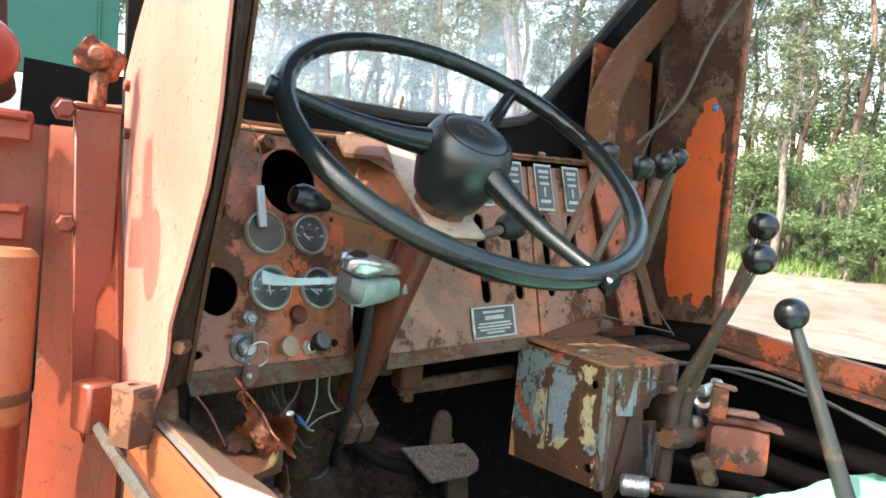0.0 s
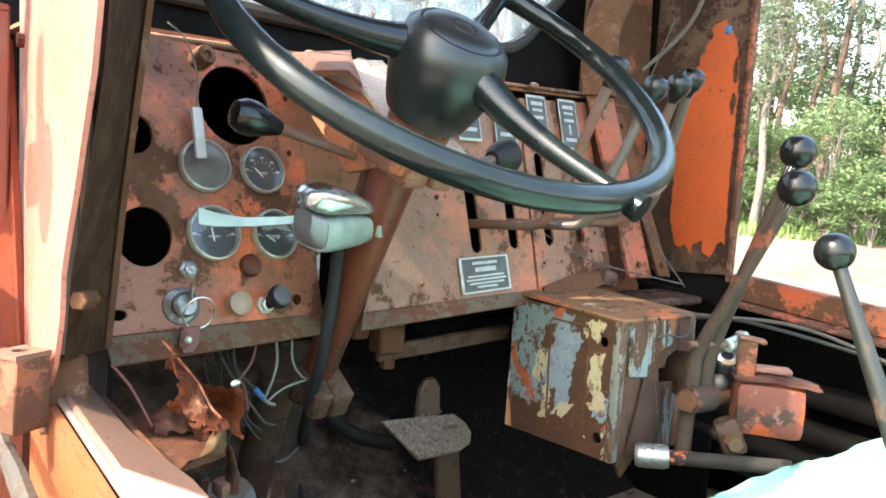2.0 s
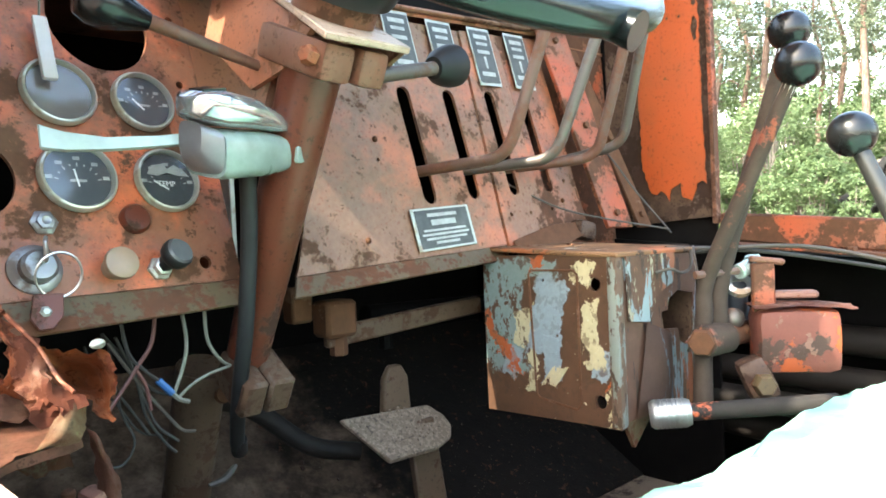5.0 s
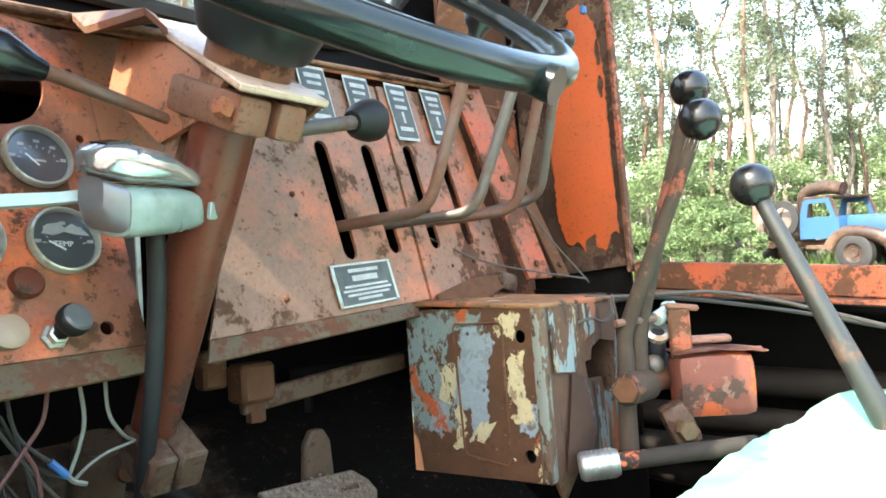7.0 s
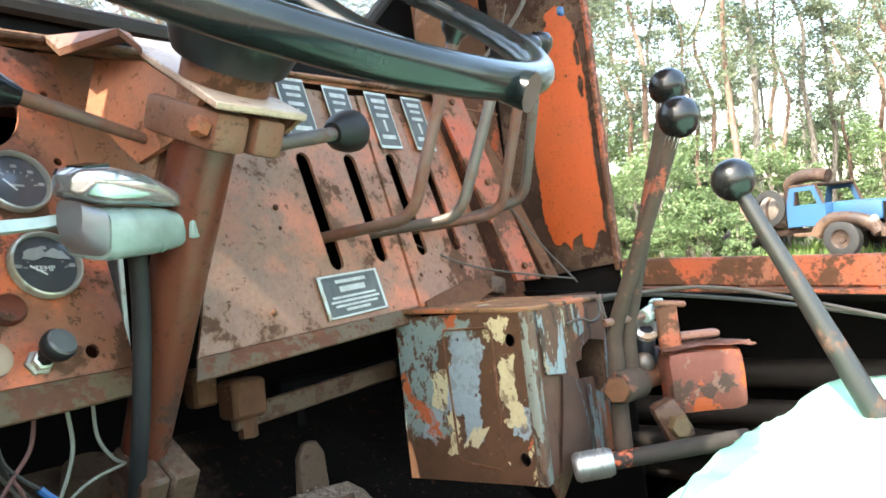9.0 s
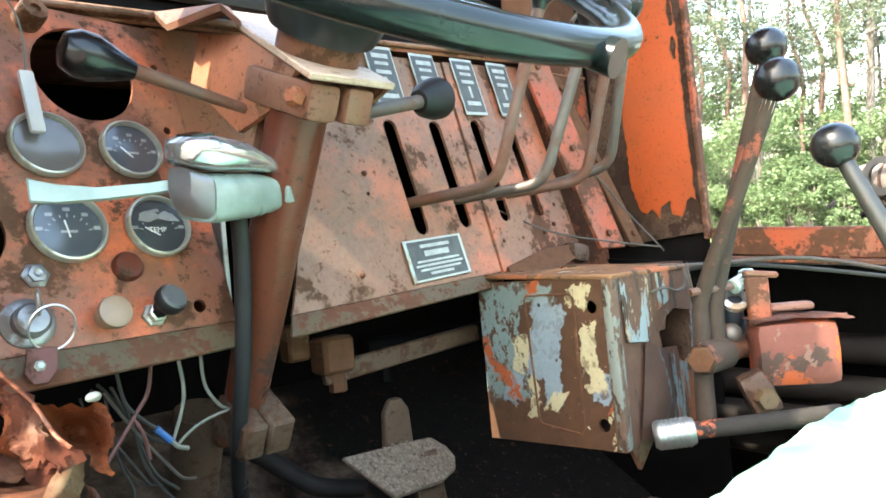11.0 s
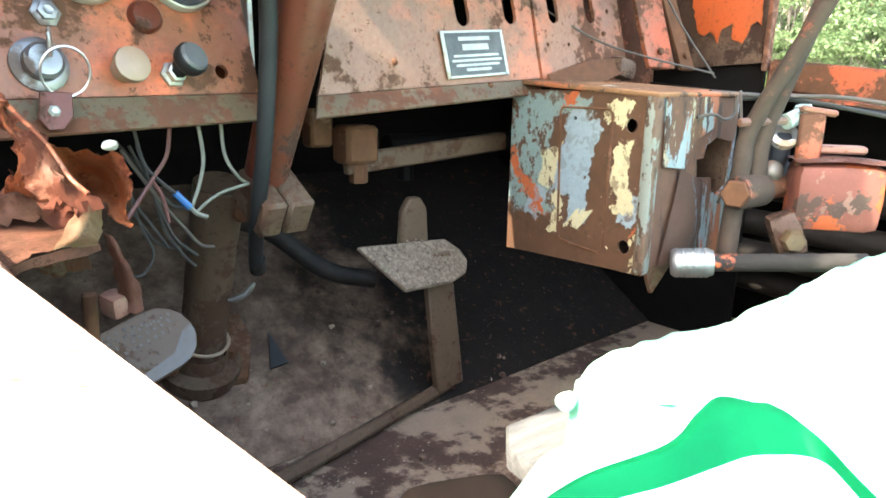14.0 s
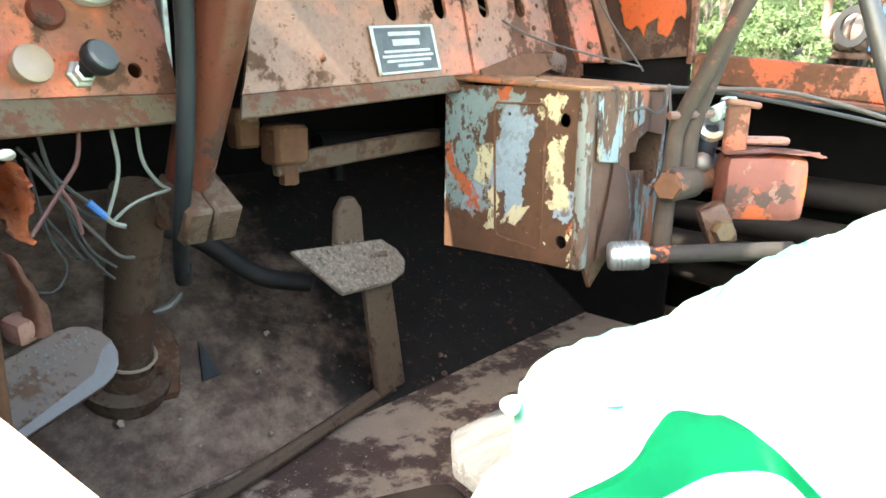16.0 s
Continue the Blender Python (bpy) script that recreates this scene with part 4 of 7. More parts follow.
def gp(x, z, out=0.0):
    return Vector((x, 1.024 + GS * (z - 2.2), z)) + Vector((0, -1, GS)).normalized() * out


screen = thing("window_front", (1.3, 1.024, 2.2), "dusty windscreen in a dark rubber seal", "windscreen", kind="structure")
GLASS_M = plane_at(0, 1.024 - GS * 2.2, 0, GS)
GK = math.hypot(1, GS)
opening = [(0.985, 2.193), (1.30, 2.205), (1.475, 2.228), (1.520, 2.241), (1.546, 2.257), (1.571, 2.281), (2.008, 2.705), (0.985, 2.705)]
rim = [(0.93, 2.145), (2.08, 2.145), (2.08, 2.76), (0.93, 2.76)]
b = B()
holed(b, on(rim, GK), [on(opening, GK)], 0.012, GLASS_M)
part("window_frame", b, M_DARK, screen, "dark rusty frame sheet")
b = B()
tube(b, [gp(x, z, 0.008) for x, z in opening[:7]], 0.009, 8, 1)
part("seal", b, M_SEAL, screen)
b = B()
tube(b, [gp(x, z + 0.006, 0.011) for x, z in opening[:6]], 0.0028, 6, 1)
part("bead", b, M_STEEL, screen, "bright bead along the glass")
b = B()
sheet(b, [gp(0.955, 2.206, -0.004), gp(1.60, 2.206, -0.004), gp(2.04, 2.72, -0.004), gp(0.955, 2.72, -0.004)], 0.004)
pane = part("pane", b, M_GLASS, screen, smooth=False)
pane.visible_shadow = False
b = B()
box(b, gp(1.278, 2.219, 0.014), (0.006, 0.006, 0.022), (11, 0, 12), bev=0.002)
part("clip", b, M_BEIGE, screen)

# cowl between dash and windscreen
b = B()
sheet(b, [(0.945, 0.967, 2.135), (1.66, 0.967, 2.188), (1.80, 1.025, 2.200), (0.945, 1.025, 2.160)], 0.004)
sheet(b, [(0.945, 1.30, 2.18), (0.945, 1.0, 2.150), (1.85, 1.0, 2.195), (1.85, 1.31, 2.215)][::-1], 0.004)
solo("cowl", b, M_CENTRE, (1.3, 0.98, 2.17), "dusty brown cowl between dashboard and windscreen", "cowl", kind="structure")
b = B()
box(b, (1.14, 0.962, 2.151), (0.34, 0.014, 0.006), (0, -4.2, 0), bev=0.002)
box(b, (1.47, 0.966, 2.176), (0.30, 0.012, 0.005), (0, -4.2, 0), bev=0.002)
solo("dash_ledge", b, M_DASH2, (1.3, 0.955, 2.17), "pale chipped ledge along the top of the dashboard", "ledge")
for x, y, z in ((1.185, 0.980, 2.162), (1.53, 0.985, 2.188), (1.245, 0.976, 2.165)):
    b = B()
    box(b, (x, y, z), (0.012, 0.01, 0.006), (0, 0, 25), bev=0.002)
    solo("debris", b, M_BEIGE, (x, y, z - 0.003), "small pale crumb lying on the cowl", "debris", "crumbs on the cowl")

# door sill on the left
sill = thing("sill_left", (0.95, 0.3, 1.85), "sunlit orange door sill plate", "sill", kind="structure")
# The shadow line across the sill is painted as a change of material.
b = B()
sheet(b, [(0.9345, 0.87, 1.870), (0.9345, 0.668, 1.870), (0.9715, 0.645, 1.8555), (0.971, 0.67, 1.8555), (0.962, 0.76, 1.855), (0.962, 0.87, 1.855)][::-1], 0.006, 0.001)
part("sill_top", b, M_SILL_SHADE, sill)
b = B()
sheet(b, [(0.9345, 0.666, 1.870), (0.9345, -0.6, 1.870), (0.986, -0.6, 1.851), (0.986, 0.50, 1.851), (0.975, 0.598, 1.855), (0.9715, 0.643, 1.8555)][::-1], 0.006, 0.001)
part("sill_plate", b, M_SILL_LIT, sill, "rear sill plate, painted pale for the sunlight on it")
b = B()
sheet(b, [(0.932, 0.87, 1.868), (0.932, -0.6, 1.868), (0.932, -0.6, 1.5), (0.932, 0.87, 1.5)], 0.005)
part("sill_outer", b, M_GRIME, sill, "orange outer face under the edge")
b = B()
tube(b, [(0.9345, 0.82, 1.8705), (0.9345, -0.6, 1.8705)], 0.0024, 8, 1)
part("edge_bead", b, M_STEEL, sill, "thin bright bead along the sill edge")
b = B()
tube(b, [(0.903, 0.90, 1.850), (0.904, 0.80, 1.846), (0.906, 0.62, 1.842), (0.906, -0.6, 1.83)], 0.0052, 8, 3)
part("step_edge", rough_up(b, 0.0014, 90), M_EDGE, sill, "bare pitted bright edge strip")
b = B()
lathe(b, [(0.003, 0.002), (0.010, 0.003), (0.012, 0.0015), (0.0125, 0)], (0.955, 0.705, 1.8625), (0.36, 0.0, 1), 20)
part("washer", b, M_RUST, sill)
b = B()
sheet(b, [(0.9745, 0.87, 1.852), (0.984, 0.50, 1.849), (0.984, -0.6, 1.849), (0.984, -0.6, 1.5), (0.9745, 0.87, 1.5)], 0.004)
part("sill_inner", b, M_RUST, sill)
# ---- dashboard ----
GAUGES = [(1.059, 2.032), (1.116, 2.033), (1.064, 1.974), (1.125, 1.974)]
dash_l = thing("dashboard", (1.05, 0.88, 1.885), "worn orange dashboard panel with gauges and empty holes", "dashboard", kind="structure")
outline = on([(0.973, 1.896), (1.174, 1.900), (1.160, 2.143), (0.967, 2.140)], LK)
holes = [on(ring2(1.006, 1.971, 0.0225, 0.024), LK), on(ring2(1.001, 2.054, 0.0145, 0.0165), LK), on(ring2(1.093, 2.092, 0.0355, 0.037), LK),
         on(ring2(1.146, 1.914, 0.0048), LK), on(ring2(0.984, 1.911, 0.0062, 0.0042), LK), on(ring2(1.149, 2.053, 0.0030), LK), on(ring2(0.9849, 2.007, 0.0022), LK),
         on(ring2(1.149, 2.108, 0.0028), LK)] + [on(ring2(x, z, 0.019), LK) for x, z in GAUGES]
b = B()
holed(b, outline, holes, 0.0035, LEFT)
part("panel", b, M_DASH, dash_l)
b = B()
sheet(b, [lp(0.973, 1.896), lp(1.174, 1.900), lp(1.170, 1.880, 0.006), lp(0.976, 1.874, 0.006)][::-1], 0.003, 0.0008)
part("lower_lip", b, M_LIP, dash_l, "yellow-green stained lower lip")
b = B()
sheet(b, [lp(1.172, 1.899, -0.001), lp(1.168, 1.881, -0.001), lp(1.168, 1.90, -0.07), lp(1.157, 2.141, -0.03), lp(1.158, 2.142, -0.001)], 0.003)
part("side_flange", b, M_DASH, dash_l)
b = B()
lathe(b, [(0, 0.013), (0.0035, 0.013), (0.0035, 0.016), (0.0085, 0.016), (0.0095, 0.012), (0.0095, -0.02), (0.006, -0.025)], lp(1.059, 2.127), LEFT_N + Vector((0.12, 0, 0.1)), 18)
part("cap_bolt", b, M_RUST, dash_l, "rusty cap bolt in the panel's corner")

dash_c = thing("dashboard_recess", (1.2, 0.95, 1.9), "dark brown recess between the two dash panels", "dashboard", kind="structure")
b = B()
sheet(b, [(1.150, 0.968, 2.00), (1.33, 0.968, 2.00), (1.33, 0.976, 2.160), (1.150, 0.972, 2.146)], 0.004)
part("recess_sheet", b, M_CENTRE, dash_c)
b = B()
box(b, (1.188, 0.955, 1.95), (0.005, 0.022, 0.14), (0, 0, 10), bev=0.001)
part("stay", b, M_BORDER, dash_c, "pale stay seen in the gap")

dash_r = thing("dashboard", (1.43, 0.9, 1.89), "dusty orange lever panel with four long slots", "dashboard", kind="structure")
SLOTS = [(1.377, 2.073, 1.386, 1.968), (1.441, 2.077, 1.450, 1.974), (1.505, 2.083, 1.514, 1.978), (1.568, 2.088, 1.579, 1.983)]
b = B()
holed(b, on([(1.222, 1.898), (1.484, 1.915), (1.476, 2.160), (1.290, 2.151), (1.272, 2.05), (1.226, 1.906)], RK),
      [on(slot2(*s, 0.0085), RK) for s in SLOTS[:2]] + [on(ring2(1.329, 2.002, 0.002), RK)], 0.0035, RIGHT)
part("panel", b, M_DASH2, dash_r)
b = B()
holed(b, on([(1.486, 1.912), (1.560, 1.930), (1.540, 2.166), (1.478, 2.160)], RK), [on(slot2(*SLOTS[2], 0.0080), RK), on(ring2(1.50, 1.948, 0.0022), RK), on(ring2(1.534, 1.95, 0.002), RK)], 0.0035, RIGHT @ Matrix.Translation((0, 0, 0.002)))
part("panel_strip", b, M_DASH2, dash_r, "narrow dusty strip with one slot")
b = B()
holed(b, on([(1.5625, 1.930), (1.640, 1.938), (1.618, 2.176), (1.5425, 2.167)], RK), [on(slot2(*SLOTS[3], 0.0080), RK), on(ring2(1.577, 1.955, 0.0022), RK), on(ring2(1.612, 1.99, 0.0025), RK)], 0.0035, RIGHT)
part("panel_strip", b, M_DASH, dash_r, "orange strip with one slot")
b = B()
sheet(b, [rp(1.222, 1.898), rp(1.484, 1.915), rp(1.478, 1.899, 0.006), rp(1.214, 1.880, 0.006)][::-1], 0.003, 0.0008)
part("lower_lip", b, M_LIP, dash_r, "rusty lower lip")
b = B()
sheet(b, [rp(1.488, 1.917, 0.005), rp(1.560, 1.934, 0.005), rp(1.632, 1.938, 0.004), rp(1.622, 1.922, 0.010), rp(1.580, 1.912, 0.010), rp(1.560, 1.900, 0.008), rp(1.490, 1.897, 0.008)], 0.003, 0.0008)
part("foot_flange", b, M_RUST, dash_r)
for x, z in ((1.329, 2.022), (1.41, 1.907), (1.53, 2.03), (1.60, 1.965), (1.30, 1.925)):
    b = B()
    ball(b, rp(x, z, 0.0005), 0.003, 10)
    part("rivet", b, M_RUST, dash_r)


def bars(host, m, w, h, rows, mat):
    """Small print that cannot be read, as plain bars. rows: centre x, centre y, length, height, in parts of the plate."""
    for x, y, l, t in rows:
        bb = B()
        box(bb, (0, 0, 0), (w * l, h * t, 0.0004), bev=0)
        bb.transform(m @ Matrix.Translation((x * w, y * h, 0)))
        part("print_bar", bb, mat, host, smooth=False)


def name_plate(c, w, h, rows, label, tilt=0.0):
    m = RIGHT.copy()
    m.translation = c
    m = m @ pose(0, 0, 0, 0, 0, tilt)
    host = thing("name_plate", c, label, "plate", "plates on the lever panel")
    bb = B()
    box(bb, (0, 0, 0), (w, h, 0.0012), bev=0.0004)
    bb.transform(m)
    part("border", bb, M_BORDER, host, "worn aluminium border")
    bb = B()
    box(bb, (0, 0, 0.0006), (w * 0.90, h * 0.90, 0.0008), bev=0.0002)
    bb.transform(m)
    part("field", bb, M_PLATE, host)
    bars(host, m @ Matrix.Translation((0, 0, 0.0011)), w, h, rows, M_PRINT)
    for sx in (-0.46, 0.46):
        for sy in (-0.46, 0.46):
            if w > 0.06 or sx * sy > 0:
                bb = B()
                ball(bb, m @ Vector((sx * w, sy * h, 0.0006)), 0.0013, 8)
                part("rivet", bb, M_STEEL, host)


name_plate(rp(1.394, 1.935, 0.003), 0.080, 0.0425,
           [(0, 0.32, 0.5, 0.08), (0.0, 0.14, 0.42, 0.13), (0, -0.04, 0.72, 0.05), (0, -0.14, 0.8, 0.05), (0, -0.24, 0.7, 0.05), (0, -0.34, 0.4, 0.06)],
           "small black data plate with a bright border, riveted on", 4.5)
for x, z in ((1.383, 2.127), (1.445, 2.128), (1.509, 2.132), (1.572, 2.136)):
    name_plate(rp(x, z, 0.0045), 0.037, 0.072,
               [(0, 0.34, 0.6, 0.07), (0, 0.22, 0.5, 0.05), (0, 0.08, 0.55, 0.06), (0, -0.1, 0.10, 0.2), (0, -0.3, 0.6, 0.07)], "upright black lever plate with a bright border", 3.5)


def gauge(x, z, r, faded, needle, text, label, arc=(200, -20)):
    c = lp(x, z, 0.001)
    m = LEFT.copy()
    m.translation = c
    g = thing("gauge", c, label, "gauge", "dashboard gauges")
    bb = B()
    lathe(bb, [(r * 0.66, -0.03), (r * 0.70, 0.001), (r, 0.0005), (r, 0.004), (r * 0.96, 0.0060), (r * 0.91, 0.0064), (r * 0.865, 0.0045), (r * 0.86, 0.002)], c, LEFT_N, 36)
    part("bezel", bb, M_BEZEL, g, "dull steel bezel")
    bb = B()
    lathe(bb, [(0, 0.0016), (r * 0.862, 0.0016), (r * 0.862, -0.002), (0, -0.002)], c, LEFT_N, 30)
    part("dial", bb, M_FACE_OLD if faded else M_FACE, g)
    up = m @ Matrix.Translation((0, 0, 0.0021))
    if not faded:
        for i in range(9):
            k = radians(arc[0] - 35 + (arc[1] - arc[0] + 70) * i / 8)
            bb = B()
            box(bb, (r * 0.56, 0, 0), (r * (0.11 if i % 2 == 0 else 0.06), r * 0.035, 0.0003), bev=0)
            bb.transform(up @ Matrix.Translation((0, -r * 0.22, 0)) @ pose(0, 0, 0, 0, 0, math.degrees(k)))
            part("tick", bb, M_PRINT, g, smooth=False)
            if i % 2 == 0:
                bb = B()
                box(bb, (0, 0, 0), (r * 0.17, r * 0.10, 0.0003), bev=0)
                bb.transform(up @ Matrix.Translation((r * 0.74 * math.cos(k), r * (0.74 * math.sin(k) - 0.22), 0)))
                part("print_bar", bb, M_PRINT, g, smooth=False)
        bb = B()
        box(bb, (r * 0.26, 0, 0.0004), (r * 0.50, r * 0.045, 0.0004), bev=0)
        bb.transform(up @ Matrix.Translation((0, -r * 0.30, 0)) @ pose(0, 0, 0, 0, 0, needle))
        part("needle", bb, M_WHITE, g, smooth=False)
        if text:
            bb = B()
            sheet(bb, [Vector((x * r, y * r, 0.0006)) for x, y in ((-0.62, 0.18), (-0.45, 0.46), (-0.12, 0.52), (0.02, 0.36), (0.24, 0.50), (0.52, 0.34), (0.70, 0.14), (0.30, 0.16), (0.0, 0.24), (-0.30, 0.12))], 0.0004)
            bb.transform(up)
            part("torn_paper", bb, M_PRINT, g, "torn pale dial paper", smooth=False)
            words(text, r * 0.23, up @ Matrix.Translation((-r * 0.05, -r * 0.12, 0.0003)), M_WHITE, g)
        else:
            bb = B()
            box(bb, (0, -0.12 * r, 0), (0.42 * r, 0.07 * r, 0.0003), bev=0)
            bb.transform(up)
            part("print_bar", bb, M_PRINT, g, smooth=False)
    bb = B()
    lathe(bb, [(0, 0.0042), (r * 0.5, 0.0042), (r * 0.862, 0.0036)], c, LEFT_N, 24)
    glass = part("gauge_glass", bb, M_LENS, g)
    glass.visible_shadow = False


def lens_material():
    n = Nodes("gauge_lens")
    out = n.tree.nodes["Material Output"]
    a, g, f, mx, m2 = n.add("ShaderNodeBsdfTransparent"), n.add("ShaderNodeBsdfGlossy"), n.add("ShaderNodeBsdfDiffuse"), n.add("ShaderNodeMixShader"), n.add("ShaderNodeMixShader")
    g.inputs["Roughness"].default_value = 0.12
    f.inputs["Color"].default_value = (0.5, 0.47, 0.42, 1)
    n.put(m2.inputs[0], n.step(n.noise(70, 5, 0.6), 0.3, 0.8, 0.01, 0.07))
    n.put(m2.inputs[1], a.outputs[0])
    n.put(m2.inputs[2], f.outputs[0])
    mx.inputs[0].default_value = 0.07
    n.put(mx.inputs[1], m2.outputs[0])
    n.put(mx.inputs[2], g.outputs[0])
    n.put(out.inputs["Surface"], mx.outputs[0])
    return n.mat


M_LENS = lens_material()
gauge(*GAUGES[0], 0.0240, True, 0, "", "clouded dead gauge with a faded brown dial")
gauge(*GAUGES[1], 0.0230, False, 135, "", "black round gauge with white ticks and a needle")
gauge(*GAUGES[2], 0.0248, False, 100, "", "black round ammeter with its needle upright")
gauge(*GAUGES[3], 0.0240, False, 148, "TEMP", "black round temperature gauge with a pale bezel")

tag_m = LEFT.copy()
tag_m.translation = lp(1.05, 2.057, 0.012)
tag = thing("fuse_tag", lp(1.05, 2.057, 0.012), "clear plastic tube tag hanging by a wire over a gauge", "tag")
b = B()
box(b, (0, 0, 0), (0.0095, 0.046, 0.005), bev=0.002, seg=2)
b.transform(tag_m @ pose(0, 0, 0, 0, 0, 3))
part("sleeve", b, M_TAG, tag)
b = B()
tube(b, [lp(1.049, 2.079, 0.012), lp(1.049, 2.094, 0.016), lp(1.046, 2.113, 0.02), lp(1.039, 2.136, 0.018), lp(1.028, 2.151, 0.01)], 0.0008, 6, 4)
part("wire", b, M_WIRE_W, tag)

# ignition lock with its key and ring
lock = thing("ignition_lock", lp(1.033, 1.915), "dull metal ignition lock with a key in it", "ignition lock")
b = B()
lathe(b, [(0.0155, 0), (0.0155, 0.002), (0.012, 0.004), (0.0105, 0.004), (0.0105, 0.010), (0.0085, 0.012), (0.0045, 0.0125), (0, 0.0115)], lp(1.033, 1.915), LEFT_N, 22)
part("barrel", b, M_TREAD2, lock)
b = B()
box(b, lp(1.035, 1.923, 0.016), (0.0022, 0.013, 0.014), (15, 0, -15), bev=0.0008)
part("key", b, M_STEEL, lock)
b = B()
c = lp(1.04, 1.907, 0.017)
tube(b, [c + Vector((0.0125 * math.cos(k), -0.004 * math.sin(k), 0.0135 * math.sin(k))) for k in (2 * math.pi * i / 24 for i in range(24))], 0.0008, 6, 1, closed=True)
part("key_ring", b, M_STEEL, lock)
b = B()
sheet(b, [lp(1.027, 1.898, 0.012), lp(1.043, 1.897, 0.013), lp(1.042, 1.884, 0.012), lp(1.036, 1.877, 0.012), lp(1.028, 1.877, 0.012), lp(1.024, 1.884, 0.012)][::-1], 0.0018, 0.0005)
fob = part("fob", b, M_COLUMN, lock, "brown leather key fob")
b = B()
lathe(b, [(0, 0.0018), (0.002, 0.0018), (0.0035, 0)], lp(1.0325, 1.8873, 0.012), LEFT_N, 6)
part("stud", b, M_BORDER, fob)

# knobs and small fittings on the panel
b = B()
lathe(b, [(0.0075, 0), (0.0075, 0.010), (0.0105, 0.011), (0.0110, 0.013), (0.0105, 0.016), (0.008, 0.0172), (0, 0.0175)], lp(1.079, 1.913), LEFT_N, 24)
solo("push_button", b, M_BEIGE, lp(1.079, 1.913), "faded beige round push button", "button")
pull = thing("pull_knob", lp(1.11, 1.911), "black pull knob on a dull stem", "knob")
d = (LEFT_N + Vector((0.25, 0, 0.30))).normalized()
b = B()
lathe(b, [(0.0085, 0), (0.0085, 0.003), (0.0065, 0.0045), (0.0065, 0.009), (0.005, 0.010)], lp(1.11, 1.911), LEFT_N, 6)
part("nut", b, M_BEZEL, pull)
b = B()
lathe(b, [(0.0055, 0.004), (0.0062, 0.013), (0.0098, 0.016), (0.0108, 0.019), (0.0108, 0.023), (0.0098, 0.0245)], lp(1.11, 1.911), d, 20)
part("grip", b, M_RUBBER, pull)
b = B()
lathe(b, [(0.0098, 0.0243), (0.0085, 0.0262), (0, 0.0272)], lp(1.11, 1.911), d, 20)
part("end_cap", b, M_GREYCAP, pull, "worn grey end cap")
b = B()
lathe(b, [(0.0085, 0), (0.0085, 0.0015), (0.0055, 0.003), (0.0055, 0.0055), (0.003, 0.006), (0, 0.0045)], lp(1.041, 1.944), LEFT_N, 6)
solo("hex_nut", b, M_TREAD2, lp(1.041, 1.944), "small dull hexagon nut on the panel", "nut")
b = B()
lathe(b, [(0.0105, 0), (0.0105, 0.0035), (0.0088, 0.0058), (0, 0.0066)], lp(1.098, 1.946), LEFT_N, 20)
solo("lamp_cap", b, M_COLUMN, lp(1.098, 1.946), "painted-over round warning lamp", "lamp")
b = B()
lathe(b, [(0.0055, 0), (0.0055, 0.0015), (0.003, 0.003), (0.0022, 0.0015), (0, 0.001)], lp(0.9849, 2.007), LEFT_N, 14)
solo("screw", b, M_RUST, lp(0.9849, 2.007), "rusted screw in the dashboard", "screw")
b = B()
tube(b, [lp(0.9634, 2.141, 0.006), lp(0.9816, 2.122, 0.008), lp(0.9994, 2.094, 0.007), lp(1.003, 2.073, 0.005), lp(0.9971, 2.052, 0.006), lp(0.9903, 2.032, 0.008), lp(0.9828, 2.008, 0.008), lp(0.968, 1.989, 0.004)], 0.0011, 6, 5)
loose = solo("loose_wire", b, M_BUNDLE, lp(0.9634, 2.141), "loose grey wire with a blue crimp sleeve", "wire")
b = B()
tube(b, [lp(0.9987, 2.058, 0.006), lp(0.9937, 2.042, 0.0075), lp(0.9895, 2.03, 0.008)], 0.0028, 8, 2)
part("crimp_sleeve", b, M_WIRE_B, loose, "blue crimp sleeve")

# ---- steering wheel and column ----
WC, WN, WR = Vector((1.195, 0.750, 2.143)), Vector((-0.072, -0.629, 0.774)).normalized(), 0.188
wa, wu, wv = frame_of(WN)


def wheel_at(k, r, h=0.0):
    return WC + (wu * math.cos(k) + wv * math.sin(k)) * r + WN * h


wheel = thing("steering_wheel", WC - WN * 0.09, "large black three-spoke steering wheel with a deep hub", "steering wheel")
b = B()
N_R = 144
rings = []
for i in range(N_R):
    k = 2 * math.pi * i / N_R
    c, out = wheel_at(k, WR), (wheel_at(k, 1.0) - WC).normalized()
    rings.append([b.verts.new(c + out * (0.0103 * math.cos(a) * (1 - 0.06 * (math.cos(a) < -0.3) * math.sin(i * math.pi / 2.0))) + WN * 0.0103 * math.sin(a)) for a in (2 * math.pi * j / 14 for j in range(14))])
for x, y in zip(rings, rings[1:] + rings[:1]):
    for j in range(14):
        b.faces.new((x[j], x[(j + 1) % 14], y[(j + 1) % 14], y[j]))
part("rim", b, M_BLACK, wheel, "glossy black rim with finger waves inside")
HUB = WC - WN * 0.006
b = B()
lathe(b, [(0, 0.017), (0.006, 0.017), (0.007, 0.0185), (0.012, 0.020), (0.030, 0.019), (0.033, 0.0165), (0.036, 0.0165), (0.043, 0.011), (0.048, -0.004), (0.048, -0.018), (0.044, -0.036), (0.038, -0.056), (0.036, -0.060), (0.0, -0.060)], HUB, WN, 36)
part("hub", b, M_HUB, wheel, "deep black hub cup")
b = B()
lathe(b, [(0.029, -0.058), (0.029, -0.088), (0.026, -0.096), (0.026, -0.112), (0.0, -0.114)], HUB, WN, 24)
part("hub_base", b, M_CLAMP, wheel, "dusty brown hub base")
b = B()
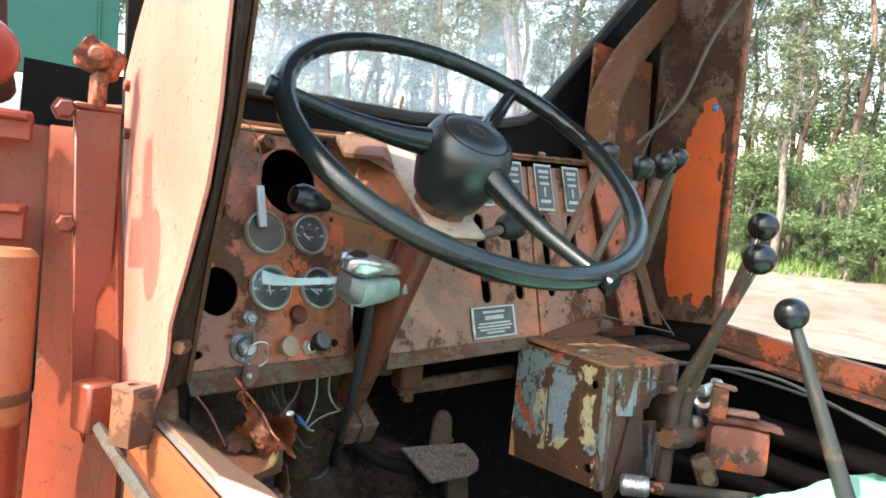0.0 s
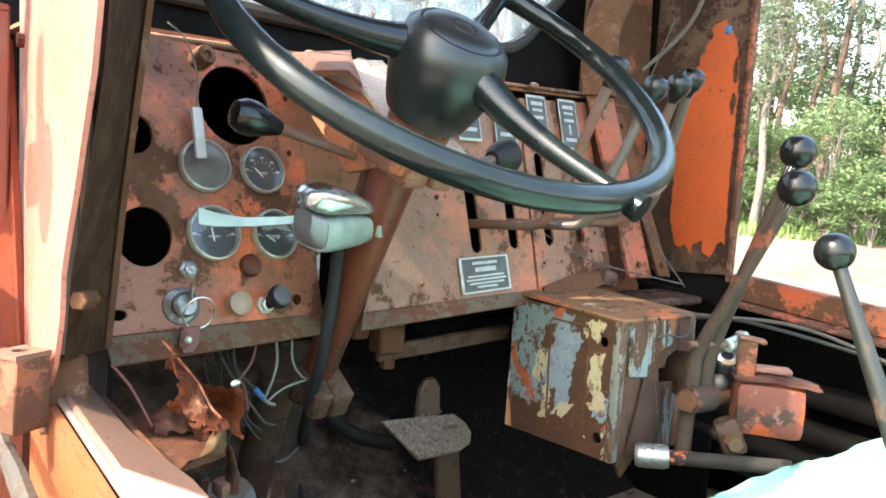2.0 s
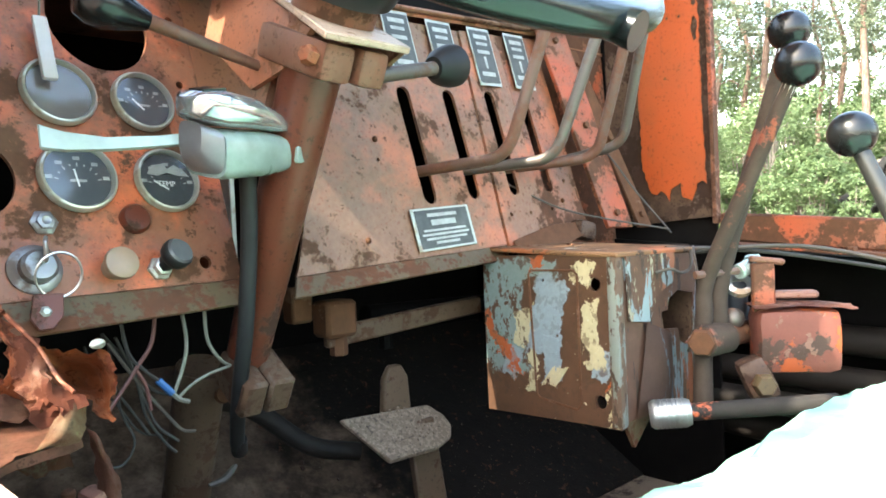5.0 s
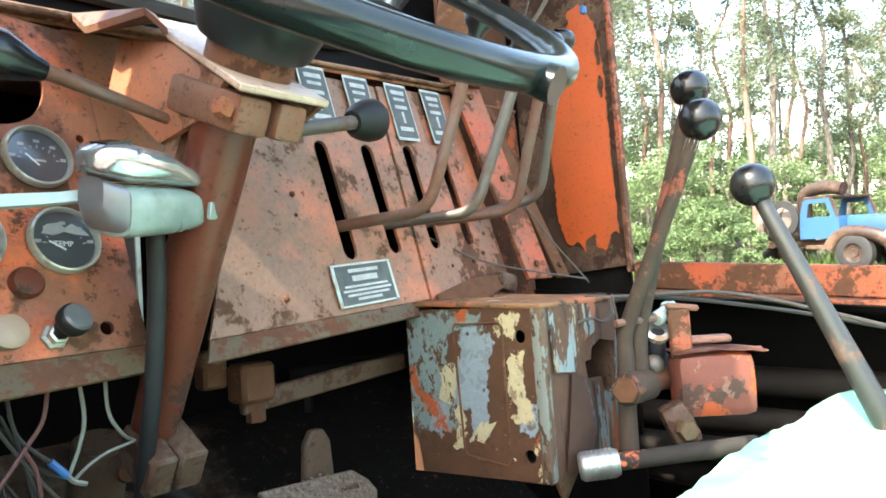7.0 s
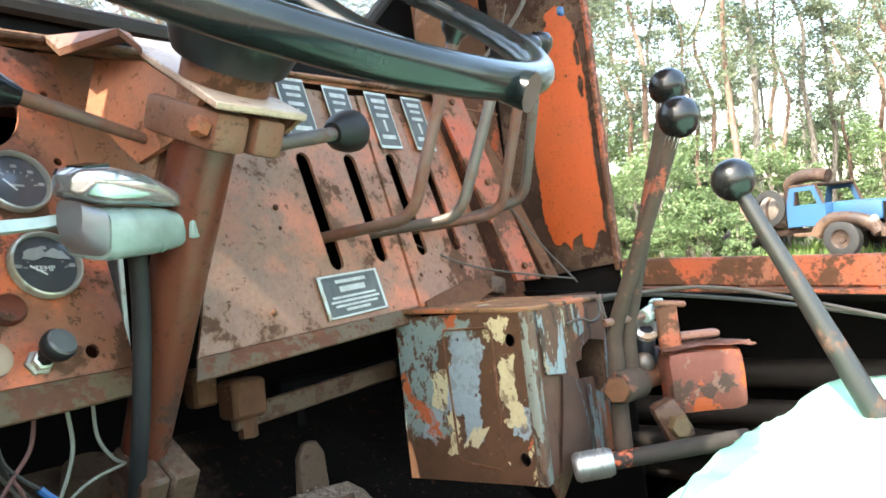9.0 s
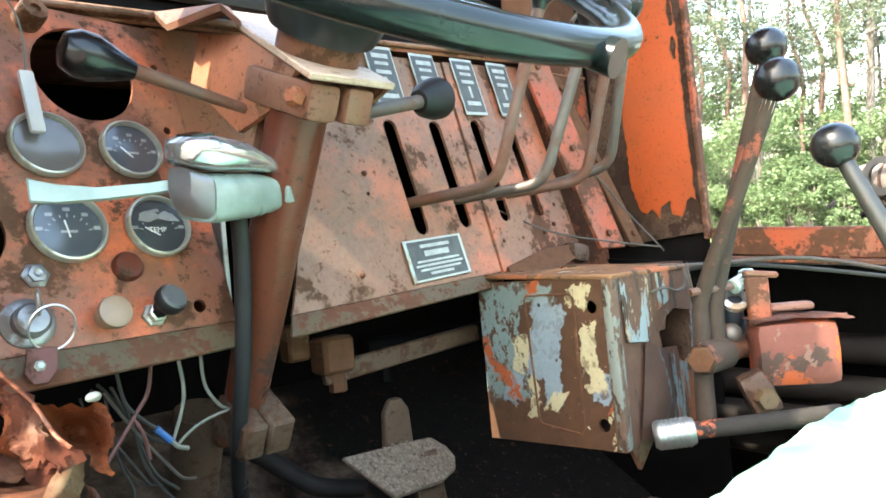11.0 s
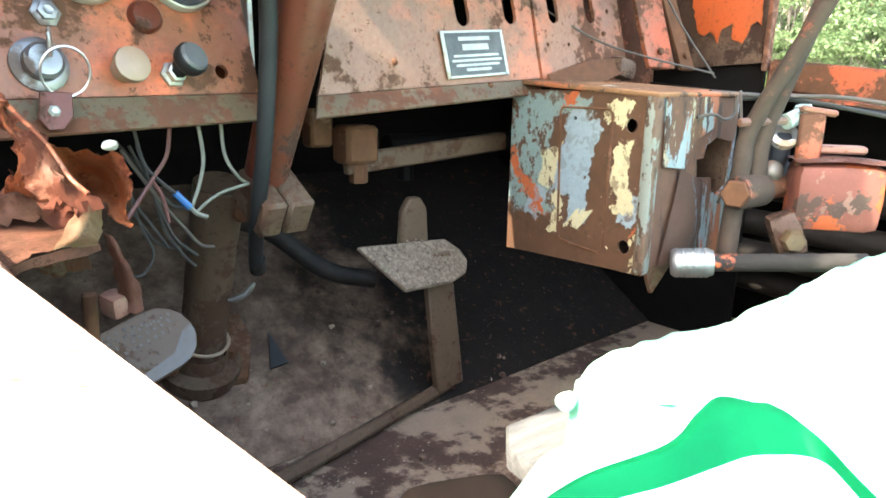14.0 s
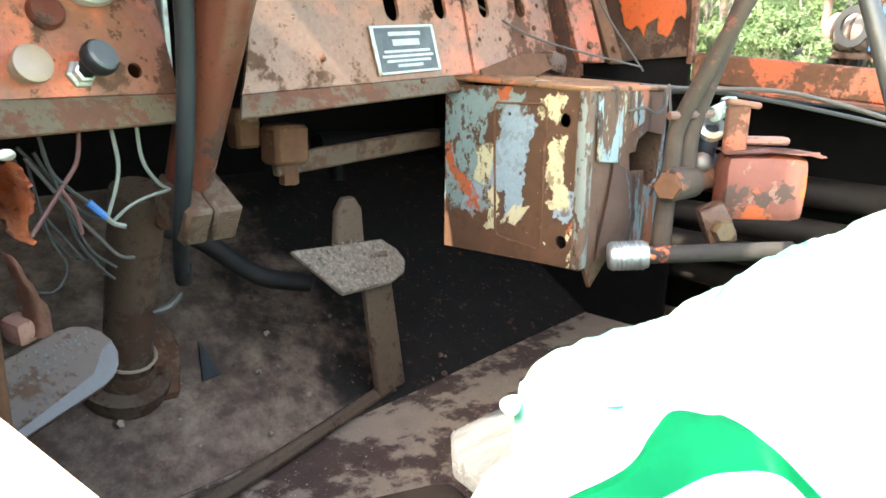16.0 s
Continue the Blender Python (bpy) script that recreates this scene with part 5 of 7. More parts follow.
lathe(b, [(0, 0.0195), (0.007, 0.0198), (0.008, 0.021), (0.011, 0.021), (0.012, 0.0195)], HUB, WN, 20)
part("horn_ring", b, M_RUBBER, wheel)
for deg in (-10.5, -131.0, 107.5):
    k = radians(deg)
    b = B()
    pts = [wheel_at(k, r, h) for r, h in ((0.036, -0.012), (0.075, -0.014), (0.12, -0.012), (0.165, -0.006), (0.203, 0.0))]
    tube(b, pts, lambda t: 0.0155 - 0.008 * math.sin(min(1.0, t * 1.25) * math.pi / 2) + 0.003 * max(0.0, t - 0.8) * 5, 10, 4)
    part("spoke", b, M_BLACK, wheel)

COL_T, COL_B = Vector((1.193, 0.815, 2.052)), Vector((1.185, 0.922, 1.835))
col_d = (COL_B - COL_T).normalized()
column = thing("steering_column", COL_B, "reddish brown steering column on a two-bolt clamp", "steering column")
b = B()
cyl(b, COL_T, COL_B, 0.0215, 0.0165, n=24)
part("outer_tube", b, M_COLUMN, column)
for x, wide in ((1.1805, 0.028), (1.2085, 0.026)):
    b = B()
    box(b, (x, 0.808, 2.052), (wide - 0.003, 0.080, 0.025), (24, 0, 4), bev=0.005, seg=2)
    part("clamp_half", b, M_CLAMP, column)
b = B()
lathe(b, [(0, 0.008), (0.005, 0.008), (0.0065, 0.006), (0.0065, 0)], (1.1675, 0.778, 2.040), (-1, -0.35, 0.1), 6)
part("bolt", b, M_CUP, column, "rusty hexagon bolt")
b = B()
box(b, (1.176, 0.915, 1.818), (0.020, 0.05, 0.032), (30, 0, 0), bev=0.003)
part("lower_clamp", b, M_TAN, column)
b = B()
box(b, (1.198, 0.915, 1.818), (0.022, 0.05, 0.032), (30, 0, 0), bev=0.003)
part("lower_clamp", b, M_TAN, column)
b = B()
cyl(b, (1.174, 0.985, 1.824), (1.176, 1.062, 1.639), 0.0215, n=20)
part("lower_tube", b, M_TAN, column, "rusty lower jacket tube")
b = B()
lathe(b, [(0.024, 0.022), (0.026, 0.018), (0.026, 0.006), (0.040, 0.004), (0.040, -0.004), (0.034, -0.03)], (1.176, 1.066, 1.632), (0, -0.4, 0.92), 24)
part("base_flange", b, M_TAN, column, "rusty base flange")
for dx, dy in ((-0.030, -0.012), (0.030, -0.008)):
    b = B()
    lathe(b, [(0, 0.010), (0.006, 0.010), (0.007, 0.008), (0.007, 0)], (1.172 + dx, 1.062 + dy, 1.638), (0, -0.4, 0.92), 6)
    part("bolt", b, M_RUST, column)
b = B()
tube(b, [Vector((1.176, 1.052, 1.662)) + Vector((0.0235 * math.cos(k), 0.0235 * math.sin(k), 0.009 * math.sin(k))) for k in (2 * math.pi * i / 20 for i in range(20))], 0.0018, 6, 1, closed=True)
part("wire_tie", b, M_BEIGE, column)
b = B()
lathe(b, [(0.005, 0), (0.007, 0.001), (0.007, 0.006), (0, 0.006)], (1.182, 0.967, 1.799), (0.1, -1, 0.3), 12)
part("bolt", b, M_RUST, column)

# bent cover plate from the dash top to the clamp
cover = thing("column_cover", (1.2, 0.845, 2.052), "bent brown sheet cover over the steering column", "cover")
b = B()
sheet(b, [(1.165, 0.757, 2.05), (1.234, 0.76, 2.052), (1.246, 0.935, 2.162), (1.2, 0.92, 2.152), (1.178, 0.861, 2.116)], 0.005, 0.001)
part("top_plate", b, M_COVER_LIT, cover)
b = B()
sheet(b, [(1.148, 0.924, 2.132), (1.16, 0.857, 2.127), (1.178, 0.862, 2.119), (1.2, 0.921, 2.155), (1.22, 0.957, 2.17), (1.152, 0.957, 2.154)], 0.005)
part("tail", b, M_CLAMP, cover)
b = B()
sheet(b, [(1.172, 0.785, 2.06), (1.178, 0.861, 2.109), (1.176, 0.93, 2.132), (1.17, 0.94, 2.092), (1.17, 0.865, 2.037), (1.17, 0.815, 2.042)], 0.004)
part("cheek", b, M_CENTRE, cover)
b = B()
sheet(b, [(1.246, 0.785, 2.057), (1.248, 0.93, 2.147), (1.248, 0.93, 2.102), (1.246, 0.835, 2.042)], 0.004)
part("cheek", b, M_CENTRE, cover)

# gear selector with a black knob, and the small right-hand lever
shifter = thing("gear_lever", (1.187, 0.846, 2.054), "column gear lever with a worn black knob", "lever")
b = B()
tube(b, [(1.187, 0.854, 2.048), (1.157, 0.852, 2.054), (1.112, 0.848, 2.063), (1.078, 0.846, 2.07)], lambda t: 0.0034 + 0.0018 * t, 10, 4)
part("rod", b, M_LEVER_RUST, shifter)
b = B()
lathe(b, [(0, -0.008), (0.006, -0.008), (0.008, -0.002), (0.0110, 0.006), (0.0146, 0.016), (0.0144, 0.026), (0.0105, 0.033), (0, 0.036)], (1.086, 0.847, 2.068), Vector((-1, -0.05, 0.18)), 22)
part("knob", b, M_KNOB, shifter)
b = B()
tube(b, [(1.187, 0.854, 2.048), (1.18, 0.856, 2.024), (1.178, 0.864, 1.996)], 0.0045, 8, 3)
part("link", b, M_RUSTY, shifter)
stalk = thing("stalk_lever", (1.232, 0.806, 2.044), "short steel stalk with a grey rubber knob", "lever")
b = B()
tube(b, [(1.227, 0.802, 2.04), (1.267, 0.81, 2.051), (1.317, 0.819, 2.064)], 0.0058, 10, 3)
part("rod", b, M_LEVER, stalk)
b = B()
lathe(b, [(0, 0.0), (0.009, 0.001), (0.0145, 0.010), (0.0175, 0.022), (0.0175, 0.030), (0.014, 0.034), (0, 0.035)], (1.304, 0.817, 2.061), Vector((0.05, 0.01, 0.013)), 22)
part("knob", b, M_RUBBER, stalk)

# turn signal switch: a cast housing strapped to the column, with a long translucent lever
SW = Vector((1.147, 0.838, 1.993))
switch = thing("turn_switch", SW, "scuffed pale green cast turn signal switch", "switch")
SWR = (12, -6, 18)
SWM = pose(*SW, *SWR)


def loft(bm, rows, m, n=20, square=4.0):
    """A body through rounded rectangles: rows of (x, half depth, low, high) in m's axes."""
    rings = []
    for x, half, low, high in rows:
        ring = []
        for k in (2 * math.pi * i / n for i in range(n)):
            c, s_ = math.cos(k), math.sin(k)
            y = half * math.copysign(abs(c) ** (2 / square), c)
            z = (low + high) / 2 + (high - low) / 2 * math.copysign(abs(s_) ** (2 / square), s_)
            ring.append(bm.verts.new(m @ Vector((x, y, z))))
        rings.append(ring)
    for p_, q_ in zip(rings, rings[1:]):
        for i in range(n):
            bm.faces.new((p_[i], p_[(i + 1) % n], q_[(i + 1) % n], q_[i]))
    bm.faces.new(rings[0][::-1])
    bm.faces.new(rings[-1])
    return bm


b = B()
loft(b, [(-0.030, 0.019, -0.021, 0.009), (-0.026, 0.021, -0.022, 0.010), (0.010, 0.022, -0.021, 0.009), (0.030, 0.020, -0.018, 0.006), (0.036, 0.016, -0.015, 0.002)], SWM)
part("housing", b, M_SWITCH, switch, "scuffed pale green housing")
b = B()
loft(b, [(-0.047, 0.006, 0.018, 0.028), (-0.041, 0.014, 0.014, 0.032), (-0.028, 0.0205, 0.0108, 0.034), (-0.004, 0.022, 0.0104, 0.031), (0.018, 0.021, 0.0088, 0.022), (0.033, 0.017, 0.0072, 0.011)], SWM)
part("cap", b, M_CAP, switch, "bright metal cap")
b = B()
loft(b, [(-0.042, 0.010, -0.006, 0.0135), (-0.037, 0.014, -0.014, 0.0115), (-0.0305, 0.018, -0.019, 0.0100)], SWM)
part("end_piece", b, M_CAPEND, switch, "grey slanted end piece")
b = B()
sheet(b, [SWM @ Vector(p) for p in ((-0.040, -0.009, 0.0330), (-0.026, -0.013, 0.0352), (-0.020, -0.002, 0.0350), (-0.026, 0.004, 0.0352), (-0.040, 0.004, 0.0330))], 0.003)
part("arrow_mark", b, M_KNOB, switch, "black arrow window")
for dx in (-0.030, 0.036):
    b = B()
    cyl(b, SWM @ Vector((dx, -0.012, -0.004)), SWM @ Vector((dx + math.copysign(0.004, dx), -0.012, -0.004)), 0.003, n=10)
    part("screw", b, M_STEEL, switch)
b = B()
tip = Vector((1.032, 0.853, 1.990))
root = SW + Vector((-0.030, -0.004, 0.002))
d = tip - root
side = Vector((0, 0.25, 1)).normalized()
prof = [(0.0, 0.0042, 0.0), (0.25, 0.0028, -0.003), (0.6, 0.0032, -0.004), (0.85, 0.0050, -0.002), (1.0, 0.0078, 0.002)]
sheet(b, [root + d * t + side * (w + o) for t, w, o in prof] + [root + d * t + side * (o - w) for t, w, o in prof[::-1]], 0.0045, 0.001)
part("lever", b, M_LEVER_GREEN, switch, "translucent pale green lever")
b = B()
box(b, (1.190, 0.829, 1.987), (0.018, 0.004, 0.012), SWR, bev=0.001)
part("strap_end", b, M_SWITCH, switch)
b = B()
tube(b, [(1.156, 0.848, 1.983), (1.161, 0.86, 1.933), (1.164, 0.878, 1.868), (1.169, 0.906, 1.808), (1.181, 0.938, 1.768), (1.187, 0.948, 1.756)], 0.0060, 10, 6)
hang = solo("hose", b, M_RUBBER, (1.168, 0.898, 1.788), "black rubber hose hanging from the turn switch", "hose")
b = B()
cyl(b, (1.183, 0.940, 1.767), (1.188, 0.950, 1.753), 0.0068, n=12)
part("end_sleeve", b, M_HOSE, hang)
b = B()
tube(b, [(1.1772, 0.99, 1.7184), (1.184, 0.99, 1.7186), (1.1918, 0.99, 1.7202), (1.199, 0.99, 1.726), (1.203, 0.99, 1.7301)], lambda t: 0.0034 - 0.0018 * abs(2 * t - 1) ** 2, 8, 3)
solo("wire_joint", b, M_BUNDLE, (1.19, 1.006, 1.708), "pale wire joint clipped on the column", "wire joint")

# loose wires under the dash
for pts, mat, r, label in (
        ([(1.0845, 0.90, 1.878), (1.0888, 0.90, 1.855), (1.0985, 0.90, 1.842), (1.1095, 0.90, 1.8317)], M_WIRE_D, 0.0013, "dark green wire hanging under the dash"),
        ([(1.1259, 0.90, 1.882), (1.1285, 0.90, 1.857), (1.1252, 0.90, 1.840), (1.118, 0.90, 1.822)], M_WIRE_W, 0.0014, "pale grey wire hanging under the dash"),
        ([(1.1425, 0.90, 1.883), (1.1441, 0.90, 1.857), (1.1531, 0.90, 1.841), (1.163, 0.905, 1.8345)], M_WIRE_W, 0.0013, "pale grey wire looping to the column"),
        ([(1.1598, 0.90, 1.835), (1.143, 0.90, 1.8316), (1.1307, 0.90, 1.826), (1.1203, 0.90, 1.818)], M_WIRE_W, 0.0012, "pale grey wire joined to the bundle"),
        ([(1.1156, 0.90, 1.8247), (1.1211, 0.90, 1.8179), (1.1286, 0.90, 1.8144)], M_WIRE_W, 0.0018, "short twisted wire end below the crimp"),
        ([(1.1078, 0.90, 1.882), (1.1041, 0.90, 1.8597), (1.0943, 0.90, 1.845), (1.0835, 0.90, 1.830), (1.0737, 0.90, 1.817)], M_WIRE_R, 0.0014, "brown-red wire hanging under the dash"),
        ([(1.0928, 0.90, 1.844), (1.0992, 0.90, 1.8307), (1.102, 0.90, 1.8135)], M_WIRE_R, 0.0013, "frayed red wire end below the dash"),
        ([(1.085, 0.915, 1.865), (1.099, 0.925, 1.837), (1.1062, 0.925, 1.815), (1.1141, 0.925, 1.7956), (1.1289, 0.925, 1.781)], M_WIRE_D, 0.0012, "dusty loose wire of the bundle"),
        ([(1.080, 0.915, 1.862), (1.1036, 0.925, 1.827), (1.1207, 0.925, 1.803), (1.1317, 0.925, 1.789), (1.1419, 0.925, 1.7855)], M_BUNDLE, 0.0013, "dusty loose wire of the bundle"),
        ([(1.090, 0.915, 1.865), (1.1018, 0.925, 1.827), (1.107, 0.925, 1.803), (1.1189, 0.925, 1.7825), (1.127, 0.925, 1.773)], M_WIRE_D, 0.0012, "dusty loose wire of the bundle"),
        ([(1.078, 0.920, 1.868), (1.0915, 0.925, 1.851), (1.1009, 0.925, 1.837), (1.1126, 0.925, 1.822), (1.1258, 0.925, 1.816)], M_WIRE_D, 0.0012, "dusty loose wire of the bundle"),
        ([(1.082, 0.920, 1.86), (1.0893, 0.925, 1.813), (1.0979, 0.925, 1.788), (1.089, 0.925, 1.773), (1.0764, 0.925, 1.775)], M_WIRE_D, 0.0010, "dusty loose wire of the bundle"),
        ([(1.074, 0.920, 1.865), (1.0807, 0.925, 1.8475), (1.0887, 0.925, 1.824), (1.098, 0.925, 1.808), (1.1085, 0.925, 1.790)], M_WIRE_D, 0.0011, "dusty loose wire of the bundle"),
        ([(1.068, 0.925, 1.86), (1.076, 0.930, 1.835), (1.091, 0.932, 1.812), (1.104, 0.932, 1.792), (1.120, 0.932, 1.786)], M_WIRE_D, 0.0010, "dusty loose wire of the bundle")):
    b = B()
    tube(b, pts, r, 6, 6)
    solo("wire", b, mat, pts[0], label, "wire", "wires under the dash")
b = B()
tube(b, [(1.1074, 0.90, 1.8334), (1.1169, 0.90, 1.8223)], 0.0026, 8, 1)
solo("crimp_sleeve", b, M_WIRE_B, (1.112, 0.90, 1.828), "blue crimp sleeve on a wire", "sleeve")
b = B()
tube(b, [(0.9619, 0.80, 1.8931), (0.9737, 0.80, 1.8778), (0.9818, 0.795, 1.8617), (0.987, 0.790, 1.8500)], 0.0010, 6, 5)
solo("wire", b, M_WIRE_R, (0.9619, 0.80, 1.893), "pinkish wire running down to the shelf", "wire", "wires under the dash")

# rusted shelf and torn lamp cup by the door
shelf = thing("shelf", (0.995, 0.76, 1.842), "rusty steel shelf plate beside the door post", "shelf")
b = B()
torn(b, [[(0.958, 0.800, 1.846), (0.968, 0.812, 1.846), (0.990, 0.832, 1.847), (1.016, 0.838, 1.846)], [(0.960, 0.760, 1.844), (0.974, 0.770, 1.844), (0.994, 0.785, 1.845), (1.022, 0.790, 1.845)], [(0.968, 0.735, 1.841), (0.981, 0.735, 1.838), (0.999, 0.745, 1.840), (1.0216, 0.750, 1.841)]], 0.003, 0.0012)
part("plate", b, M_CLAMP, shelf)
b = B()
torn(b, [[(0.972, 0.731, 1.838), (0.982, 0.735, 1.837), (1.000, 0.745, 1.8395), (1.0216, 0.750, 1.8405)], [(0.972, 0.731, 1.834), (0.982, 0.735, 1.833), (1.000, 0.745, 1.8355), (1.0216, 0.750, 1.8365)]], 0.002, 0.0005, 4)
part("edge", b, M_CLAMP, shelf)
b = B()
torn(b, [[(0.986, 0.800, 1.853), (0.998, 0.800, 1.858), (1.010, 0.800, 1.858)], [(0.987, 0.790, 1.851), (0.998, 0.785, 1.8555), (1.009, 0.785, 1.852)], [(0.988, 0.785, 1.847), (0.998, 0.778, 1.848), (1.011, 0.775, 1.846)]], 0.0016, 0.0024)
part("buckle", b, M_CLAMP, shelf, "buckled ridge in the plate")
b = B()
torn(b, [[(1.021, 0.757, 1.860), (1.016, 0.754, 1.8555), (1.0093, 0.750, 1.848), (1.002, 0.745, 1.8405)], [(1.0243, 0.757, 1.856), (1.0185, 0.750, 1.8516), (1.0127, 0.745, 1.846), (1.0084, 0.745, 1.8407)], [(1.0252, 0.757, 1.846), (1.0231, 0.752, 1.845), (1.0213, 0.748, 1.843), (1.0199, 0.748, 1.8406)]], 0.002, 0.0007)
part("tongue", b, M_TONGUE, shelf, "greenish upturned tongue")
b = B()
torn(b, [[(1.0248, 0.755, 1.8425), (1.0296, 0.765, 1.8265), (1.0335, 0.775, 1.807), (1.0355, 0.775, 1.799)], [(1.0275, 0.752, 1.841), (1.0335, 0.760, 1.824), (1.0385, 0.770, 1.807), (1.040, 0.770, 1.799)], [(1.0302, 0.755, 1.839), (1.0375, 0.765, 1.8216), (1.0435, 0.775, 1.806), (1.0440, 0.775, 1.799)]], 0.003, 0.0008, 5)
part("hanger", b, M_HANGER, shelf, "pinkish bent hanger strap")
b = B()
box(b, (1.032, 0.777, 1.803), (0.010, 0.012, 0.012), (10, -10, 20), bev=0.003, seg=2)
part("hanger_block", b, M_HANGER, shelf)
b = B()
cyl(b, (1.024, 0.79, 1.807), (1.023, 0.8, 1.692), 0.0035, n=10)
part("stay_rod", b, M_RUST, shelf)
b = B()
torn(b, [[(0.996, 0.752, 1.835), (1.010, 0.757, 1.836), (1.022, 0.762, 1.837)], [(1.002, 0.757, 1.829), (1.012, 0.760, 1.827), (1.023, 0.765, 1.828)]], 0.004, 0.002, 5)
part("underside_block", b, M_LIP, shelf)

cup = thing("torn_bracket", (1.006, 0.778, 1.847), "torn rust-orange sheet bracket bent over the shelf", "bracket")
b = B()
torn(b, [[(0.9963, 0.800, 1.903), (1.0033, 0.790, 1.892), (1.011, 0.778, 1.881), (1.0164, 0.765, 1.866), (1.0207, 0.757, 1.8606)], [(0.9973, 0.792, 1.897), (1.0019, 0.780, 1.885), (1.008, 0.768, 1.874), (1.0114, 0.757, 1.8613), (1.0151, 0.750, 1.855)], [(0.9969, 0.796, 1.8927), (0.9983, 0.785, 1.8794), (1.001, 0.775, 1.8663), (1.0064, 0.765, 1.8557), (1.0097, 0.755, 1.8513)]], 0.0016, 0.0034)
part("web", b, M_CUP, cup)
b = B()
torn(b, [[(1.0106, 0.778, 1.8836), (1.0204, 0.775, 1.8782), (1.0314, 0.772, 1.876), (1.0388, 0.770, 1.873), (1.0418, 0.770, 1.865)], [(1.0133, 0.775, 1.8738), (1.0278, 0.800, 1.864), (1.0391, 0.805, 1.8616), (1.042, 0.790, 1.860), (1.0421, 0.770, 1.858)], [(1.0163, 0.765, 1.8647), (1.0272, 0.790, 1.857), (1.0382, 0.800, 1.853), (1.0403, 0.785, 1.851), (1.0403, 0.768, 1.8497)], [(1.0206, 0.757, 1.860), (1.0257, 0.760, 1.8567), (1.030, 0.762, 1.854), (1.0307, 0.760, 1.8487), (1.035, 0.755, 1.8452)]], 0.0014, 0.0016)
part("bowl", b, M_BOWL, cup, "bright rust-orange hollow")
b = B()
torn(b, [[(0.999, 0.790, 1.8675), (1.0043, 0.775, 1.8725), (1.0106, 0.768, 1.875)], [(0.9933, 0.800, 1.8587), (1.0027, 0.785, 1.8633), (1.0097, 0.770, 1.864)], [(0.9886, 0.810, 1.8475), (1.0004, 0.800, 1.851), (1.0105, 0.785, 1.8515)]], 0.0015, 0.0028)
part("fold", b, M_CUP, cup)
b = B()
tube(b, [(0.993, 0.799, 1.908), (1.0033, 0.788, 1.8935), (1.011, 0.776, 1.8815), (1.0164, 0.763, 1.867), (1.0207, 0.755, 1.861)], 0.0010, 8, 4)
part("rolled_edge", b, M_CUP, cup)
b = B()
bmesh.ops.create_icosphere(b, subdivisions=3, radius=0.0030, matrix=pose(1.0355, 0.770, 1.8795) @ Matrix.Diagonal((1.25, 1, 0.8, 1)))
part("blob", rough_up(b, 0.001, 200), M_BORDER, cup, "dab of white filler")

# pedals
brake = thing("brake_pedal", (1.42, 0.970, 1.565), "dusty steel brake pedal with a checkered tread", "pedal", "floor pedals")
b = B()
p = [Vector(q) for q in ((1.3, 0.966, 1.754), (1.336, 0.935, 1.71), (1.401, 0.938, 1.707), (1.424, 0.943, 1.712), (1.434, 0.953, 1.722), (1.43, 0.962, 1.733), (1.414, 0.968, 1.746))]
sheet(b, p, 0.007, 0.0018)
part("tread", b, M_TREAD, brake)
b = B()
for i in range(1, 13):
    for j in range(1, 8):
        q = p[1] + (p[3] - p[1]) * (0.04 + i * 0.067) + (p[0] - p[1]) * (0.08 + j * 0.105 + 0.05 * (i % 2)) + Vector((0, 0, 0.0008))
        if q.x < 1.42:
            lathe(b, [(0, 0.0005), (0.0012, 0.0003), (0.0020, -0.0012)], q, (p[3] - p[1]).cross(p[0] - p[1]), 6)
tagged(part("tread_studs", b, M_TREAD, brake), kind="stuff")
b = B()
sheet(b, [(1.358, 0.975, 1.725), (1.398, 0.975, 1.725), (1.394, 0.975, 1.780), (1.385, 0.975, 1.793), (1.371, 0.975, 1.793), (1.362, 0.975, 1.780)], 0.010, 0.002)
part("arm_top", b, M_TAN, brake)
b = B()
sheet(b, [(1.376, 0.966, 1.735), (1.412, 0.966, 1.735), (1.442, 0.972, 1.572), (1.402, 0.972, 1.566)], 0.010, 0.002)
part("arm", b, M_TAN, brake)
clutch = thing("clutch_pedal", (1.104, 0.89, 1.552), "worn polished steel clutch pedal", "pedal", "floor pedals")
b = B()
CPN = Vector((0.1, -0.75, 0.66)).normalized()
cm = Matrix.Translation((1.064, 0.885, 1.73)) @ Matrix((Vector((0.93, 0.25, 0.20)).normalized(), CPN.cross(Vector((0.93, 0.25, 0.20))).normalized(), CPN)).transposed().to_4x4()
holed(b, slot2(-0.055, 0, 0.026, 0, 0.023), [], 0.008, cm)
part("tread", b, M_TAN, clutch)
b = B()
for i in range(20):
    for j in range(4):
        lathe(b, [(0, 0.0006), (0.0008, 0.0004), (0.0016, -0.0003)], cm @ Vector((-0.070 + i * 0.0056 + 0.0028 * (j % 2), 0.0185 - j * 0.0050 - 0.02 * max(0, i - 14) / 12 * (j == 0), 0)), CPN, 6)
tagged(part("tread_studs", b, M_LEVER, clutch), kind="stuff")
b = B()
sheet(b, [cm @ Vector((x, y, 0.0006)) for x, y in [(-0.055 + 0.0135 * i, -0.0225) for i in range(7)] + [(0.026 + 0.0225 * math.cos(k), 0.0225 * math.sin(k)) for k in (radians(-75 + 15 * i) for i in range(6))] + [(0.040, -0.002), (0.026, -0.013), (-0.02, -0.017), (-0.055, -0.018)]], 0.0012)
part("worn_edge", b, M_LEVER, clutch, "edge polished bright by boots")
b = B()
